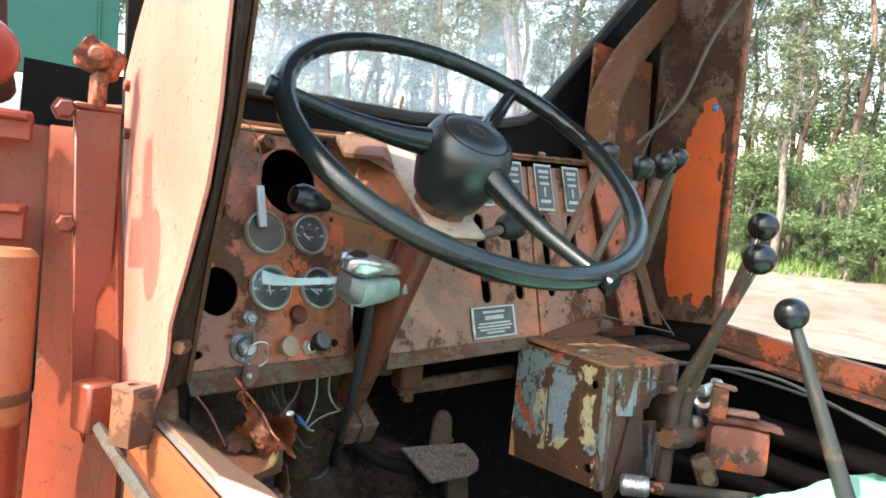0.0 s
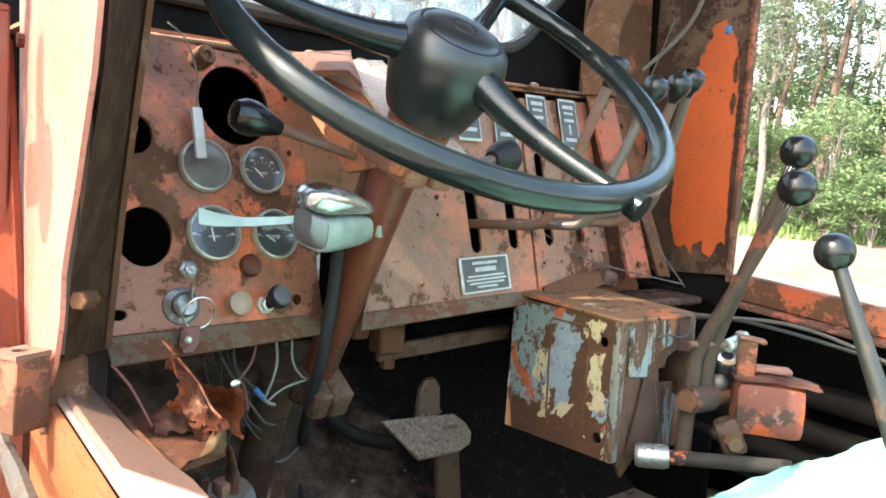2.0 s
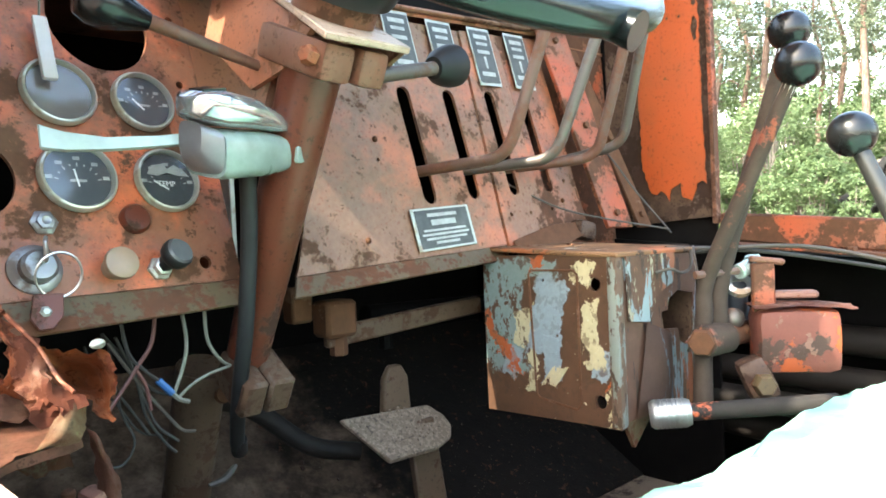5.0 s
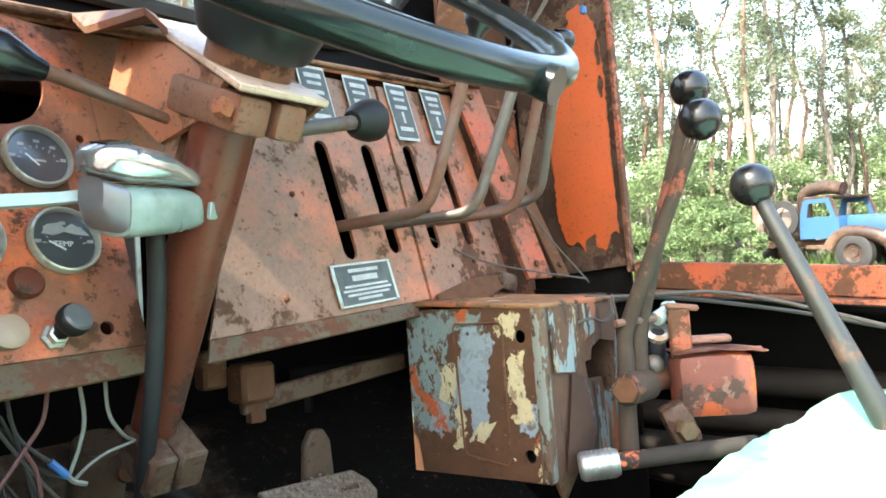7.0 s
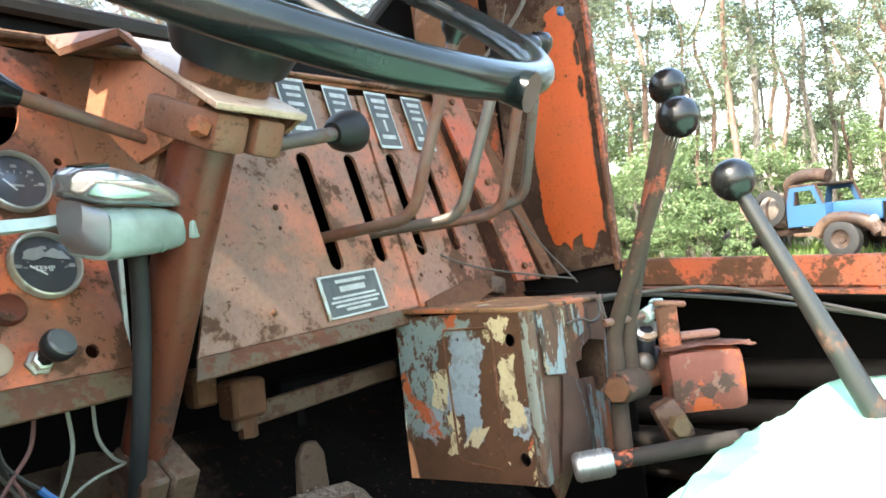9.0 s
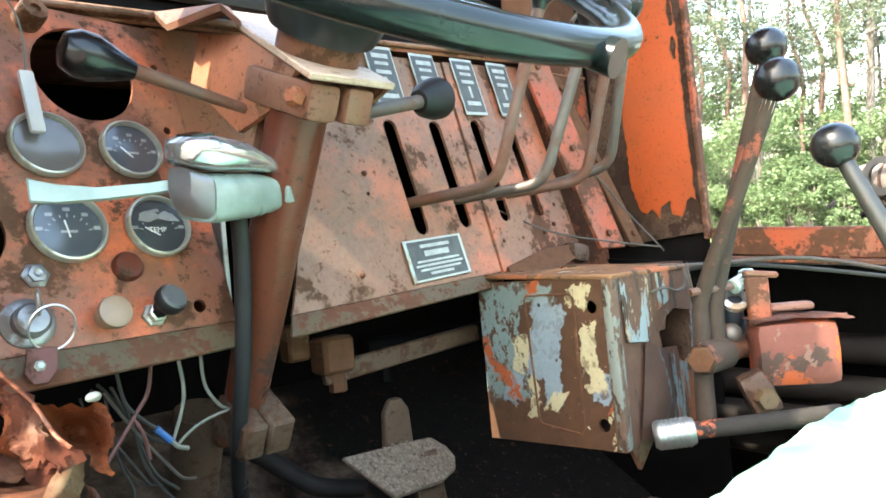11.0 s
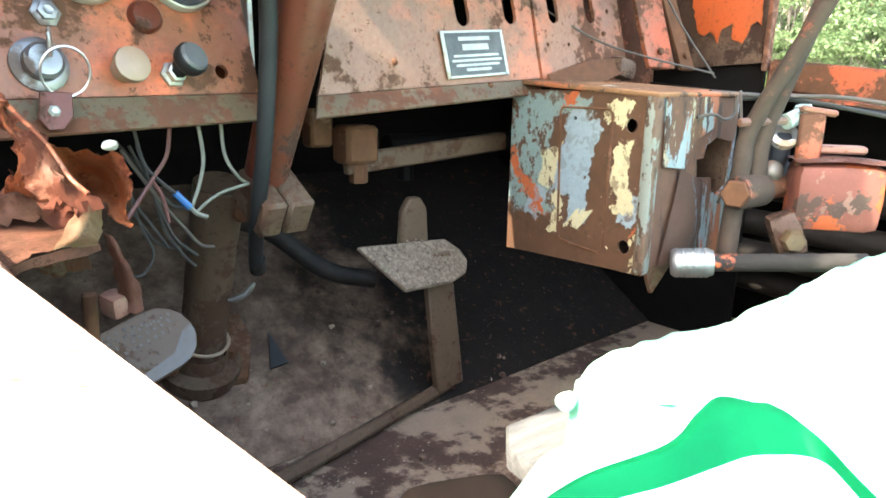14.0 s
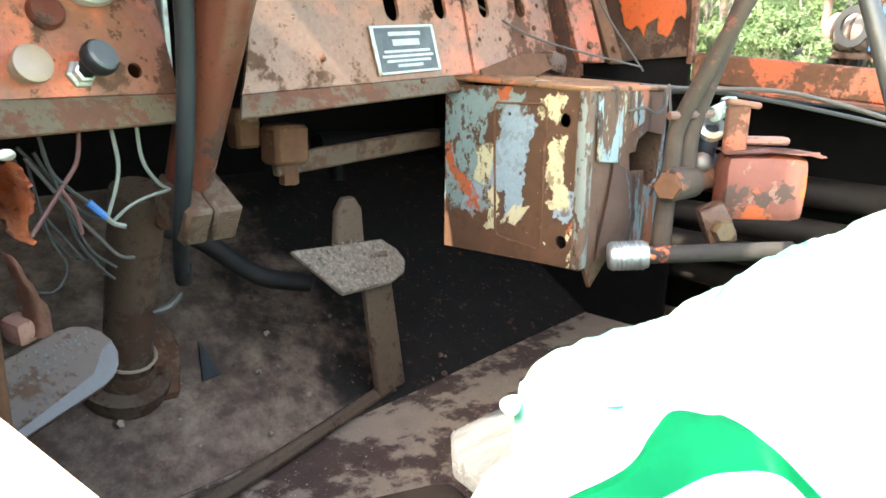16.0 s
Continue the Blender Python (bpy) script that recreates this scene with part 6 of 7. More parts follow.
tube(b, [(1.049, 0.9, 1.724), (1.054, 0.96, 1.672), (1.059, 1, 1.572)], 0.009, 8, 4)
part("arm", b, M_RUST, clutch)

# linkage under the dash
link = thing("linkage", (1.31, 0.974, 1.846), "rusty linkage arm under the dash", "linkage")
b = B()
box(b, (1.4, 0.976, 1.839), (0.215, 0.010, 0.020), (0, -3.5, 0), bev=0.002)
part("bar", b, M_TAN, link)
b = B()
box(b, (1.305, 0.976, 1.851), (0.036, 0.03, 0.036), bev=0.004)
part("clevis", b, M_RUST, link)
b = B()
cyl(b, (1.308, 0.976, 1.836), (1.308, 0.976, 1.814), 0.009, n=6)
part("bolt", b, M_RUST, link)
b = B()
box(b, (1.275, 0.994, 1.866), (0.024, 0.02, 0.035), bev=0.003)
part("lug", b, M_RUST, link)
b = B()
tube(b, [(1.17, 1.014, 1.796), (1.25, 1.054, 1.761), (1.31, 1.044, 1.711), (1.36, 1.024, 1.696)], 0.010, 10, 5)
solo("hose", b, M_HOSE, (1.25, 1.034, 1.696), "thick dark hose behind the brake pedal", "hose")
b = B()
cyl(b, (1.39, 1.044, 1.841), (1.6, 1.044, 1.836), 0.012, n=10)
cyl(b, (1.41, 1.034, 1.841), (1.41, 1.034, 1.801), 0.009, n=8)
solo("cross_shaft", b, M_DARK, (1.5, 1.044, 1.826), "dark cross shaft below the dash", "shaft")

# ---- the control box ----
BX0, BX1, BY0, BY1, BZ0, BZ1 = 1.457, 1.604, 0.754, 0.918, 1.746, 1.904
cbox = thing("control_box", (1.53, 0.83, 1.72), "rusty steel box with flaking blue, cream and orange paint", "box")
b = B()
bx_m = Matrix.Translation((BX0, 0, 0)) @ Matrix(((0, 0, -1, 0), (-1, 0, 0, 0), (0, 1, 0, 0), (0, 0, 0, 1)))
out2 = [(-BY1, BZ0 - 0.006), (-BY0, BZ0), (-BY0, BZ1), (-BY1, BZ1)]
holed(b, out2, [ring2(-0.777, 1.876, 0.0062), ring2(-0.775, 1.768, 0.0062), ring2(-0.838, 1.879, 0.0022)], 0.003, bx_m)
part("face", b, M_BOX, cbox)
b = B()
inset = [(-0.852, 1.889), (-0.800, 1.889), (-0.796, 1.885), (-0.797, 1.762), (-0.801, 1.757), (-0.846, 1.762), (-0.850, 1.766), (-0.855, 1.885)]
tube(b, [bx_m @ Vector((y, z, 0.0005)) for y, z in inset], 0.0012, 6, 1, closed=True)
part("hatch_seam", b, M_RUST, cbox)
b = B()
bk = Matrix.Translation((0, BY0, 0)) @ Matrix(((1, 0, 0, 0), (0, 0, -1, 0), (0, 1, 0, 0), (0, 0, 0, 1)))
holed(b, [(BX0, BZ0), (BX0, BZ1), (BX1, BZ1), (BX1, BZ0)], [[(1.533, 1.844), (1.545, 1.845), (1.548, 1.856), (1.566, 1.863), (1.598, 1.858), (1.597, 1.815), (1.579, 1.806), (1.567, 1.812), (1.564, 1.825), (1.536, 1.827)]], 0.003, bk)
part("rear_face", b, M_BOX3, cbox, "rear face with a jagged cut-out")
b = B()
sheet(b, [(BX0 - 0.002, BY0 - 0.003, BZ1 + 0.001), (BX1 + 0.004, BY0 - 0.003, BZ1 + 0.001), (BX1 + 0.004, BY1, BZ1 + 0.011), (BX0 - 0.002, BY1, BZ1 + 0.010)], 0.005, 0.0015)
part("lid", b, M_BOXTOP, cbox, "brown lid with pale bare patches")
b = B()
box(b, (BX0 + 0.004, BY0 + 0.004, 1.825), (0.012, 0.012, 0.158), bev=0.004, seg=2)
part("corner", b, M_BOXEDGE, cbox, "worn corner edge")
b = B()
sheet(b, [(1.468, BY0 - 0.004, BZ1 - 0.003), (1.556, BY0 - 0.004, BZ1 - 0.003), (1.551, BY0 - 0.004, 1.873), (1.520, BY0 - 0.004, 1.862), (1.505, BY0 - 0.004, 1.838), (1.471, BY0 - 0.004, 1.842)][::-1], 0.002)
part("flap", b, M_BOX2, cbox)
b = B()
tube(b, [(1.514, BY0 - 0.006, 1.883), (1.530, BY0 - 0.012, 1.886), (1.552, BY0 - 0.012, 1.881), (1.574, BY0 - 0.010, 1.885), (1.585, BY0 - 0.006, 1.902)], 0.0016, 6, 4)
part("wire", b, M_BUNDLE, cbox, "bent pale wire")
b = B()
sheet(b, [(1.462, 0.757, 1.750), (1.508, 0.757, 1.752), (1.476, 0.757, 1.726)], 0.004)
part("corner_tab", b, M_LIP, cbox)
b = B()
patch(b, (1.476, BY0 - 0.004, 1.752), (1.545, BY0 - 0.002, 1.750), (1.548, BY0 - 0.002, 1.822), (1.500, BY0 - 0.004, 1.838), 10, 6, (0, -0.008, 0), 0.0008, 0.0015)
part("bulged_cover", b, M_BOXBLUE, cbox, "bulged sheet with worn pale blue paint")
# Dark brown shell, so the inside of the cut-out looks shaded.
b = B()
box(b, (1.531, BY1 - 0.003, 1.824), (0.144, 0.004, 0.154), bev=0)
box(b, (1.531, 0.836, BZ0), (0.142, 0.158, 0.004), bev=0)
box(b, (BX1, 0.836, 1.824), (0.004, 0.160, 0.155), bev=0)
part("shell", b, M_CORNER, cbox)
for x, y in ((1.50, 0.885), (1.55, 0.865)):
    b = B()
    box(b, (x, y, BZ1 + 0.008), (0.03, 0.008, 0.003), (0, 0, 15), bev=0.001)
    part("hinge", b, M_RUST, cbox)

# four bent valve levers with small black knobs
KN = [(1.432, 0.775, 2.168), (1.509, 0.777, 2.161), (1.552, 0.775, 2.171), (1.587, 0.780, 2.184)]
BEND = [(1.411, 0.836, 1.998), (1.484, 0.837, 2.000), (1.571, 0.846, 2.007), (1.627, 0.848, 2.025)]
for i, (kn, bd, sl) in enumerate(zip(KN, BEND, SLOTS)):
    root = Vector(((sl[0] + sl[2]) / 2 + 0.001, 0.950, 1.993 + 0.004 * i))
    kn, bd = Vector(kn), Vector(bd)
    lever = thing("valve_lever", root, "bent bare steel valve lever with a black knob", "lever", "valve levers")
    b = B()
    up = (kn - bd).normalized()
    tube(b, bent([root, bd, kn - up * 0.012], 0.022), 0.0058, 10, 1)
    part("rod", b, M_LEVER if i % 2 else M_LEVER_RUST, lever)
    b = B()
    lathe(b, [(0.0062, -0.012), (0.0075, -0.006), (0.0125, 0.0), (0.0150, 0.008), (0.0140, 0.016), (0.009, 0.021), (0, 0.0225)], kn - up * 0.008, up, 18)
    part("knob", b, M_KNOB, lever)

# the two long levers on one pivot, and the third one
BALLS = [Vector((1.580, 0.645, 2.096)), Vector((1.540, 0.625, 2.056))]
for i, (c, foot, r) in enumerate(((BALLS[0], Vector((1.560, 0.706, 1.878)), 0.0180), (BALLS[1], Vector((1.545, 0.712, 1.878)), 0.0186))):
    lever = thing("long_lever", foot, "long rusty steel lever with a black ball knob", "lever", "long levers")
    up = (c - foot).normalized()
    b = B()
    low_end = [Vector((1.540, 0.719, 1.752)), Vector((1.541, 0.718, 1.80)), Vector((1.543, 0.716, 1.845))] if i else [Vector((1.558, 0.710, 1.830))]
    tube(b, low_end + [foot, foot.lerp(c, 0.5), c - up * 0.016], lambda t: 0.0092 - 0.0030 * t, 12, 5)
    part("rod", b, M_LEVER_OR, lever)
    b = B()
    ball(b, c, r, 28)
    part("ball_knob", b, M_KNOB, lever)
    b = B()
    cyl(b, c - up * (r + 0.010), c - up * (r - 0.006), 0.0062, n=10)
    part("collar", b, M_STEEL, lever)
b = B()
cyl(b, (1.532, 0.711, 1.819), (1.61, 0.697, 1.822), 0.0105, n=18)
pv = solo("pivot_shaft", b, M_RUSTY, (1.56, 0.70, 1.81), "rusty pivot shaft of the long levers", "shaft")
b = B()
cyl(b, (1.528, 0.711, 1.819), (1.562, 0.705, 1.820), 0.0150, n=18)
part("hub", b, M_LEVER_OR, pv)
b = B()
lathe(b, [(0, 0.009), (0.0115, 0.009), (0.013, 0.007), (0.013, 0)], (1.529, 0.711, 1.819), (-1, -0.25, 0), 6)
part("bolt_head", b, M_RUST, pv, "rusty hexagon bolt head")
third = thing("long_lever", (1.60, 0.51, 1.80), "long dark steel lever with a black ball knob", "lever", "long levers")
c3, f3 = Vector((1.571, 0.596, 1.996)), Vector((1.585, 0.515, 1.785))
b = B()
tube(b, [f3, f3.lerp(c3, 0.5), c3], lambda t: 0.0105 - 0.004 * t, 12, 4)
part("rod", b, M_THIRD, third)
b = B()
ball(b, c3, 0.0190, 28)
part("ball_knob", b, M_KNOB, third)

# valve block with an upright tab, and the bright fitting behind it
valve = thing("valve_block", (1.585, 0.63, 1.74), "orange and rust valve block with an upright tab", "valve block")
VR = (0, 0, -54)
b = B()
box(b, (1.598, 0.658, 1.818), (0.070, 0.050, 0.058), VR, bev=0.010, seg=2)
part("body", rough_up(b, 0.0015, 60, 1), M_VALVE, valve)
b = B()
lathe(b, [(0, 0.0008), (0.0035, 0.0008), (0.0045, 0)], (1.5735, 0.6505, 1.815), (-0.81, -0.59, 0.0), 12)
part("plug", b, M_LIP, valve)
b = B()
torn(b, [[(1.556, 0.672, 1.848), (1.582, 0.636, 1.850), (1.606, 0.604, 1.846)], [(1.575, 0.690, 1.850), (1.602, 0.654, 1.852), (1.628, 0.618, 1.848)], [(1.596, 0.706, 1.850), (1.622, 0.668, 1.851), (1.646, 0.636, 1.848)]], 0.004, 0.0007, 5)
part("cover", b, M_HANGER, valve, "bent rusty cover sheet")
b = B()
box(b, (1.604, 0.662, 1.858), (0.046, 0.018, 0.007), VR, bev=0.002)
part("step", b, M_HANGER, valve)
b = B()
box(b, (1.579, 0.676, 1.866), (0.020, 0.008, 0.046), VR, bev=0.002)
part("tab", b, M_RUSTY, valve)
b = B()
box(b, (1.584, 0.674, 1.891), (0.030, 0.012, 0.006), (0, 8, -54), bev=0.002)
part("tab_top", b, M_CLAMP, valve)
b = B()
box(b, (1.568, 0.680, 1.783), (0.026, 0.024, 0.040), (0, -22, -54), bev=0.006, seg=2)
part("bracket", b, M_CORNER, valve, "dark greasy bracket")
b = B()
lathe(b, [(0, 0.012), (0.0085, 0.012), (0.0105, 0.009), (0.0105, 0)], (1.560, 0.672, 1.780), (-0.75, -0.66, 0.0), 6)
part("bolt_head", b, M_LIP, valve)
fit_ = thing("hose_fitting", (1.585, 0.70, 1.86), "bright hose fitting with a dark sleeve", "fitting")
b = B()
cyl(b, (1.569, 0.694, 1.881), (1.588, 0.690, 1.886), 0.0075, n=12)
cyl(b, (1.588, 0.690, 1.886), (1.596, 0.688, 1.888), 0.0105, n=6)
part("nipple", b, M_CHROME, fit_)
b = B()
lathe(b, [(0.007, -0.004), (0.0125, -0.003), (0.0125, 0.003), (0.007, 0.004)], (1.576, 0.697, 1.868), (-0.6, -0.5, 0.6), 16)
part("ring", b, M_STEEL, fit_)
b = B()
tube(b, [(1.577, 0.700, 1.866), (1.590, 0.706, 1.850), (1.61, 0.715, 1.838), (1.66, 0.73, 1.83)], 0.010, 12, 4)
part("sleeve", b, M_BLUE, fit_)
b = B()
ball(b, (1.575, 0.703, 1.836), 0.0105, 12)
part("elbow", b, M_LEVER, fit_)
b = B()
tube(b, [(1.532, 0.718, 1.880), (1.548, 0.708, 1.881), (1.570, 0.695, 1.882)], 0.0038, 8, 3)
solo("cotter_rod", b, M_LEVER_RUST, (1.53, 0.71, 1.88), "thin rusty rod reaching across the lever", "rod")

# hand grip lying across
grip = thing("hand_lever", (1.51, 0.70, 1.755), "horizontal hand lever with a ribbed bright grip", "lever")
ga, gb = Vector((1.479, 0.739, 1.7577)), Vector((1.546, 0.645, 1.767))
gd = (gb - ga).normalized()
b = B()
prof = [(0, 0), (0.0105, 0.0), (0.0122, 0.002)]
for i in range(7):
    h = 0.004 + i * 0.0040
    prof += [(0.0132, h), (0.0132, h + 0.0025), (0.0123, h + 0.0029), (0.0123, h + 0.0038)]
prof += [(0.0110, 0.035), (0.0, 0.035)]
lathe(b, prof, ga, gd, 26)
part("ribbed_grip", b, M_ALU, grip, "ribbed bright grip")
b = B()
cyl(b, ga + gd * 0.033, gb + gd * 0.04, 0.0078, n=14)
part("shaft", b, M_GRIPBAR, grip)

# dark hoses and cables along the right side
rnd = random.Random(5)
for i, (x, z, r) in enumerate(((1.90, 1.775, 0.020), (1.87, 1.735, 0.018), (1.91, 1.70, 0.022), (1.85, 1.69, 0.016), (1.90, 1.65, 0.02))):
    b = B()
    tube(b, [(x + rnd.uniform(-0.01, 0.01), 0.95 - k * 0.3, z - 0.012 * k + rnd.uniform(-0.008, 0.008)) for k in range(6)], r, 10, 4)
    solo("hydraulic_hose", b, M_HOSE, (x, 0.2, z), "thick black hydraulic hose along the cab side", "hose", "side hoses")
for pts, mat, r in (([(1.565, 0.765, 1.905), (1.63, 0.74, 1.902), (1.69, 0.66, 1.898), (1.70, 0.52, 1.858), (1.70, 0.35, 1.80)], M_BUNDLE, 0.0022),
                    ([(1.60, 0.77, 1.898), (1.66, 0.72, 1.898), (1.73, 0.60, 1.872), (1.74, 0.45, 1.835)], M_WIRE_D, 0.0022),
                    ([(1.578, 0.742, 1.906), (1.565, 0.735, 1.90), (1.562, 0.73, 1.87), (1.566, 0.735, 1.83), (1.575, 0.75, 1.80)], M_BUNDLE, 0.0013)):
    b = B()
    tube(b, pts, r, 8, 5)
    solo("cable", b, mat, pts[0], "dusty control cable bending along the side", "cable", "side cables")
b = B()
tube(b, [(1.62, 0.52, 1.775), (1.72, 0.44, 1.83), (1.80, 0.38, 1.862)], 0.012, 10, 3)
solo("red_rod", b, M_COLUMN, (1.7, 0.45, 1.8), "dull red rod slanting up to the sill", "rod")
for pts in ([(1.70, 0.885, 2.30), (1.668, 0.93, 2.10), (1.69, 0.89, 2.0), (1.735, 0.85, 1.92)], [(1.52, 0.935, 1.985), (1.57, 0.90, 1.955), (1.64, 0.88, 1.94), (1.73, 0.85, 1.925)],
            [(1.80, 0.80, 2.52), (1.74, 0.84, 2.40), (1.70, 0.86, 2.29), (1.655, 0.90, 2.22)]):
    b = B()
    tube(b, pts, 0.0013 if pts[0][2] < 2.5 else 0.003, 6, 6)
    solo("wire", b, M_BUNDLE, pts[-1], "loose thin grey wire in the cab corner", "wire", "corner wires")
b = B()
tube(b, [(1.630, 0.955, 2.185), (1.628, 0.955, 2.235), (1.631, 0.955, 2.285), (1.652, 0.957, 2.328), (1.70, 0.966, 2.385), (1.78, 0.98, 2.46), (1.86, 1.0, 2.53)], 0.026, 14, 5)
solo("grab_pipe", b, M_RUST, (1.63, 0.955, 2.18), "thick rusted pipe curving up inside the windscreen", "pipe")
b = B()
box(b, (1.775, 0.845, 2.295), (0.01, 0.008, 0.012), bev=0.002)
solo("tape_mark", b, M_WIRE_B, (1.775, 0.845, 2.29), "scrap of blue tape", "tape")

# ---- seat under a green plastic sheet ----
seat = thing("seat", (1.45, 0.264, 1.564), "seat wrapped in a crumpled green plastic bag", "seat")
b = B()
box(b, (1.49, 0.214, 1.659), (0.72, 0.70, 0.17), bev=0.03, seg=2)
part("cushion", b, M_BAG_SHADE, seat)
b = B()
nx = 110
rows_ = [i / 34 for i in range(34)] + [1 + i / 40 for i in range(40)] + [2 + (i / 40) ** 1.4 for i in range(41)]
ny = len(rows_)
grid = []
for v in rows_:
    row = []
    for i in range(nx):
        u = i / (nx - 1)
        x = 1.0 + u * 0.80
        lift = min(1.0, max(0.0, (x - 1.18) / 0.16))
        lift = lift * lift * (3 - 2 * lift)
        front = 0.601 + 0.0065 * lift + 0.115 * max(0.0, min(x, 1.50) - 1.28) + 0.003 * math.sin(u * 37 + 1) - 0.03 * max(0.0, 1.14 - x) / 0.1 - 0.05 * max(0.0, x - 1.50)
        fold = 0.551 + 0.004 * math.sin(x * 90) - 0.55 * max(0.0, x - 1.175) - 0.25 * max(0.0, 1.07 - x)
        y = front + (fold - front) * v if v < 1 else fold - 0.045 * (v - 1) if v < 2 else fold - 0.045 - 0.85 * (v - 2)
        s = y - fold
        z = 1.763 + 0.022 * lift + 0.006 * noise.noise(Vector((x * 9, y * 9, 1.0))) + 0.003 * noise.noise(Vector((x * 30, y * 30, 4.0))) + 0.0035 * (0.5 - abs(noise.noise(Vector((x * 38, y * 26, 9.0)))))
        z += 0.060 * math.exp(-((x - 1.08) / 0.065) ** 2 - ((y - 0.474) / 0.048) ** 2)
        if v < 0.12:
            z -= ((0.12 - v) / 0.12) ** 2 * 0.10
        row.append(b.verts.new((x, y, z)))
    grid.append(row)
for j in range(ny - 1):
    for i in range(nx - 1):
        b.faces.new((grid[j][i], grid[j + 1][i], grid[j + 1][i + 1], grid[j][i + 1]))
bmesh.ops.solidify(b, geom=b.faces[:], thickness=0.002)
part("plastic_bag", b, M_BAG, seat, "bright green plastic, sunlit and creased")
# Strip under the ridge: the shade of the fold as dark colour.
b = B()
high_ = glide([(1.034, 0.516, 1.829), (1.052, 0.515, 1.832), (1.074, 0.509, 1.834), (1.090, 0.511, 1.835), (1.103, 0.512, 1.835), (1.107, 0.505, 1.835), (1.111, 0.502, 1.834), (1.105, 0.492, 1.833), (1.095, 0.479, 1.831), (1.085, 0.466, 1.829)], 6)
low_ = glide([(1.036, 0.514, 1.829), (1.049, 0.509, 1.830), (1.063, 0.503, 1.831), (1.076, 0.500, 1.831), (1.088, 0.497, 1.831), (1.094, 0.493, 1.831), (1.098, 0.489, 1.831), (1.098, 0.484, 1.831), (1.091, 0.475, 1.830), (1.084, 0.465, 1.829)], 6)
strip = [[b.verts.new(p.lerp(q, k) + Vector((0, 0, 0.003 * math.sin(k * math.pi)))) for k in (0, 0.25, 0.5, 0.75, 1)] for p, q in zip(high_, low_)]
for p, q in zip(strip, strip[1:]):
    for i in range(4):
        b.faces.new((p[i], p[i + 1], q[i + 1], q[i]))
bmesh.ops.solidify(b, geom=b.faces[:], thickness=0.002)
part("fold", b, M_BAG_SHADE, seat, "strip along the bag's fold, its shade painted deep green")
b = B()
hem = glide([(1.440, 0.630, 1.760), (1.375, 0.645, 1.750), (1.345, 0.658, 1.746), (1.318, 0.668, 1.745), (1.280, 0.671, 1.742), (1.252, 0.664, 1.740), (1.232, 0.655, 1.738), (1.228, 0.648, 1.736), (1.226, 0.636, 1.734), (1.212, 0.612, 1.742), (1.205, 0.600, 1.752)], 8)
skirt = []
for k in (0.0, 0.02, 0.12, 0.25, 0.4, 0.55, 0.7, 0.85, 1.0):
    ring = []
    for i, q in enumerate(hem):
        v = q.lerp(Vector((min(max(q.x, 1.21), 1.42), 0.580, 1.770)), k)
        v.z += 0.004 * math.sin(k * math.pi) + 0.006 * k * (1 - k) * math.sin(i * 0.9) * 2 + 0.005 * noise.noise(v * 60) - (0.03 if k == 0 else 0)
        v.x += 0.004 * noise.noise(v * 45 + Vector((7, 0, 0)))
        ring.append(b.verts.new(v))
    skirt.append(ring)
for p, q in zip(skirt, skirt[1:]):
    for i in range(len(hem) - 1):
        b.faces.new((p[i], p[i + 1], q[i + 1], q[i]))
bmesh.ops.solidify(b, geom=b.faces[:], thickness=0.0015)
part("gathered_corner", b, M_BAG, seat, "gathered crumpled corner of the plastic bag")
b = B()
bmesh.ops.create_icosphere(b, subdivisions=3, radius=0.0055, matrix=pose(1.224, 0.650, 1.740))
part("tied_end", rough_up(b, 0.0015, 120), M_BAG, seat)
b = B()
sheet(b, [(1.18, 0.599, 1.716), (1.288, 0.599, 1.716), (1.297, 0.694, 1.704), (1.228, 0.698, 1.704), (1.205, 0.676, 1.706)], 0.014, 0.002)
part("board", b, M_PLANK, seat, "weathered grey board under the bag")
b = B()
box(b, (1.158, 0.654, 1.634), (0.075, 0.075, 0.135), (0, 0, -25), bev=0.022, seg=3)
part("base_corner", b, M_BASE, seat, "rounded corner of the seat base, painted dark for shade")
b = B()
box(b, (1.45, 0.579, 1.604), (0.60, 0.03, 0.05), (0, 0, 0), bev=0.004)
part("seat_rail", b, M_FLOOR, seat)

# ---- outside, left of the post ----
brk = thing("side_bracket", (0.896, 0.944, 1.81), "orange bolted side bracket beside the door post", "bracket")
b = B()
sheet(b, [(0.874, 0.944, 2.133), (0.915, 0.944, 2.137), (0.919, 0.944, 1.88), (0.904, 0.944, 1.812), (0.892, 0.944, 1.85)][::-1], 0.01, 0.0015)
part("plate", b, M_OUTER, brk)
b = B()
box(b, (0.894, 0.974, 2.138), (0.042, 0.06, 0.006), bev=0.0015)
part("cap_plate", b, M_OUTER, brk)
for x, z in ((0.866, 2.132), (0.874, 2.026)):
    b = B()
    lathe(b, [(0, 0.010), (0.007, 0.010), (0.0085, 0.008), (0.0085, 0.002), (0.0115, 0.002), (0.0115, 0)], (x, 0.949, z), (0, -1, 0), 6)
    part("bolt", b, M_OUTER, brk)
b = B()
box(b, (0.902, 0.894, 1.865), (0.03, 0.03, 0.045), (0, 0, 20), bev=0.003)
part("lug", b, M_OUTER, brk)
side = thing("wall_outer", (0.826, 1.194, 1.38), "pink-orange outer side sheet of the machine", "side sheet", kind="structure")
b = B()
sheet(b, [(0.862, 1.0, 2.12), (0.866, 1.0, 1.86), (0.84, 1.02, 0.9), (0.92, 0.82, 0.9), (0.926, 0.90, 1.84), (0.915, 0.97, 2.12)], 0.006)
part("side_sheet", b, M_OUTER, side)
b = B()
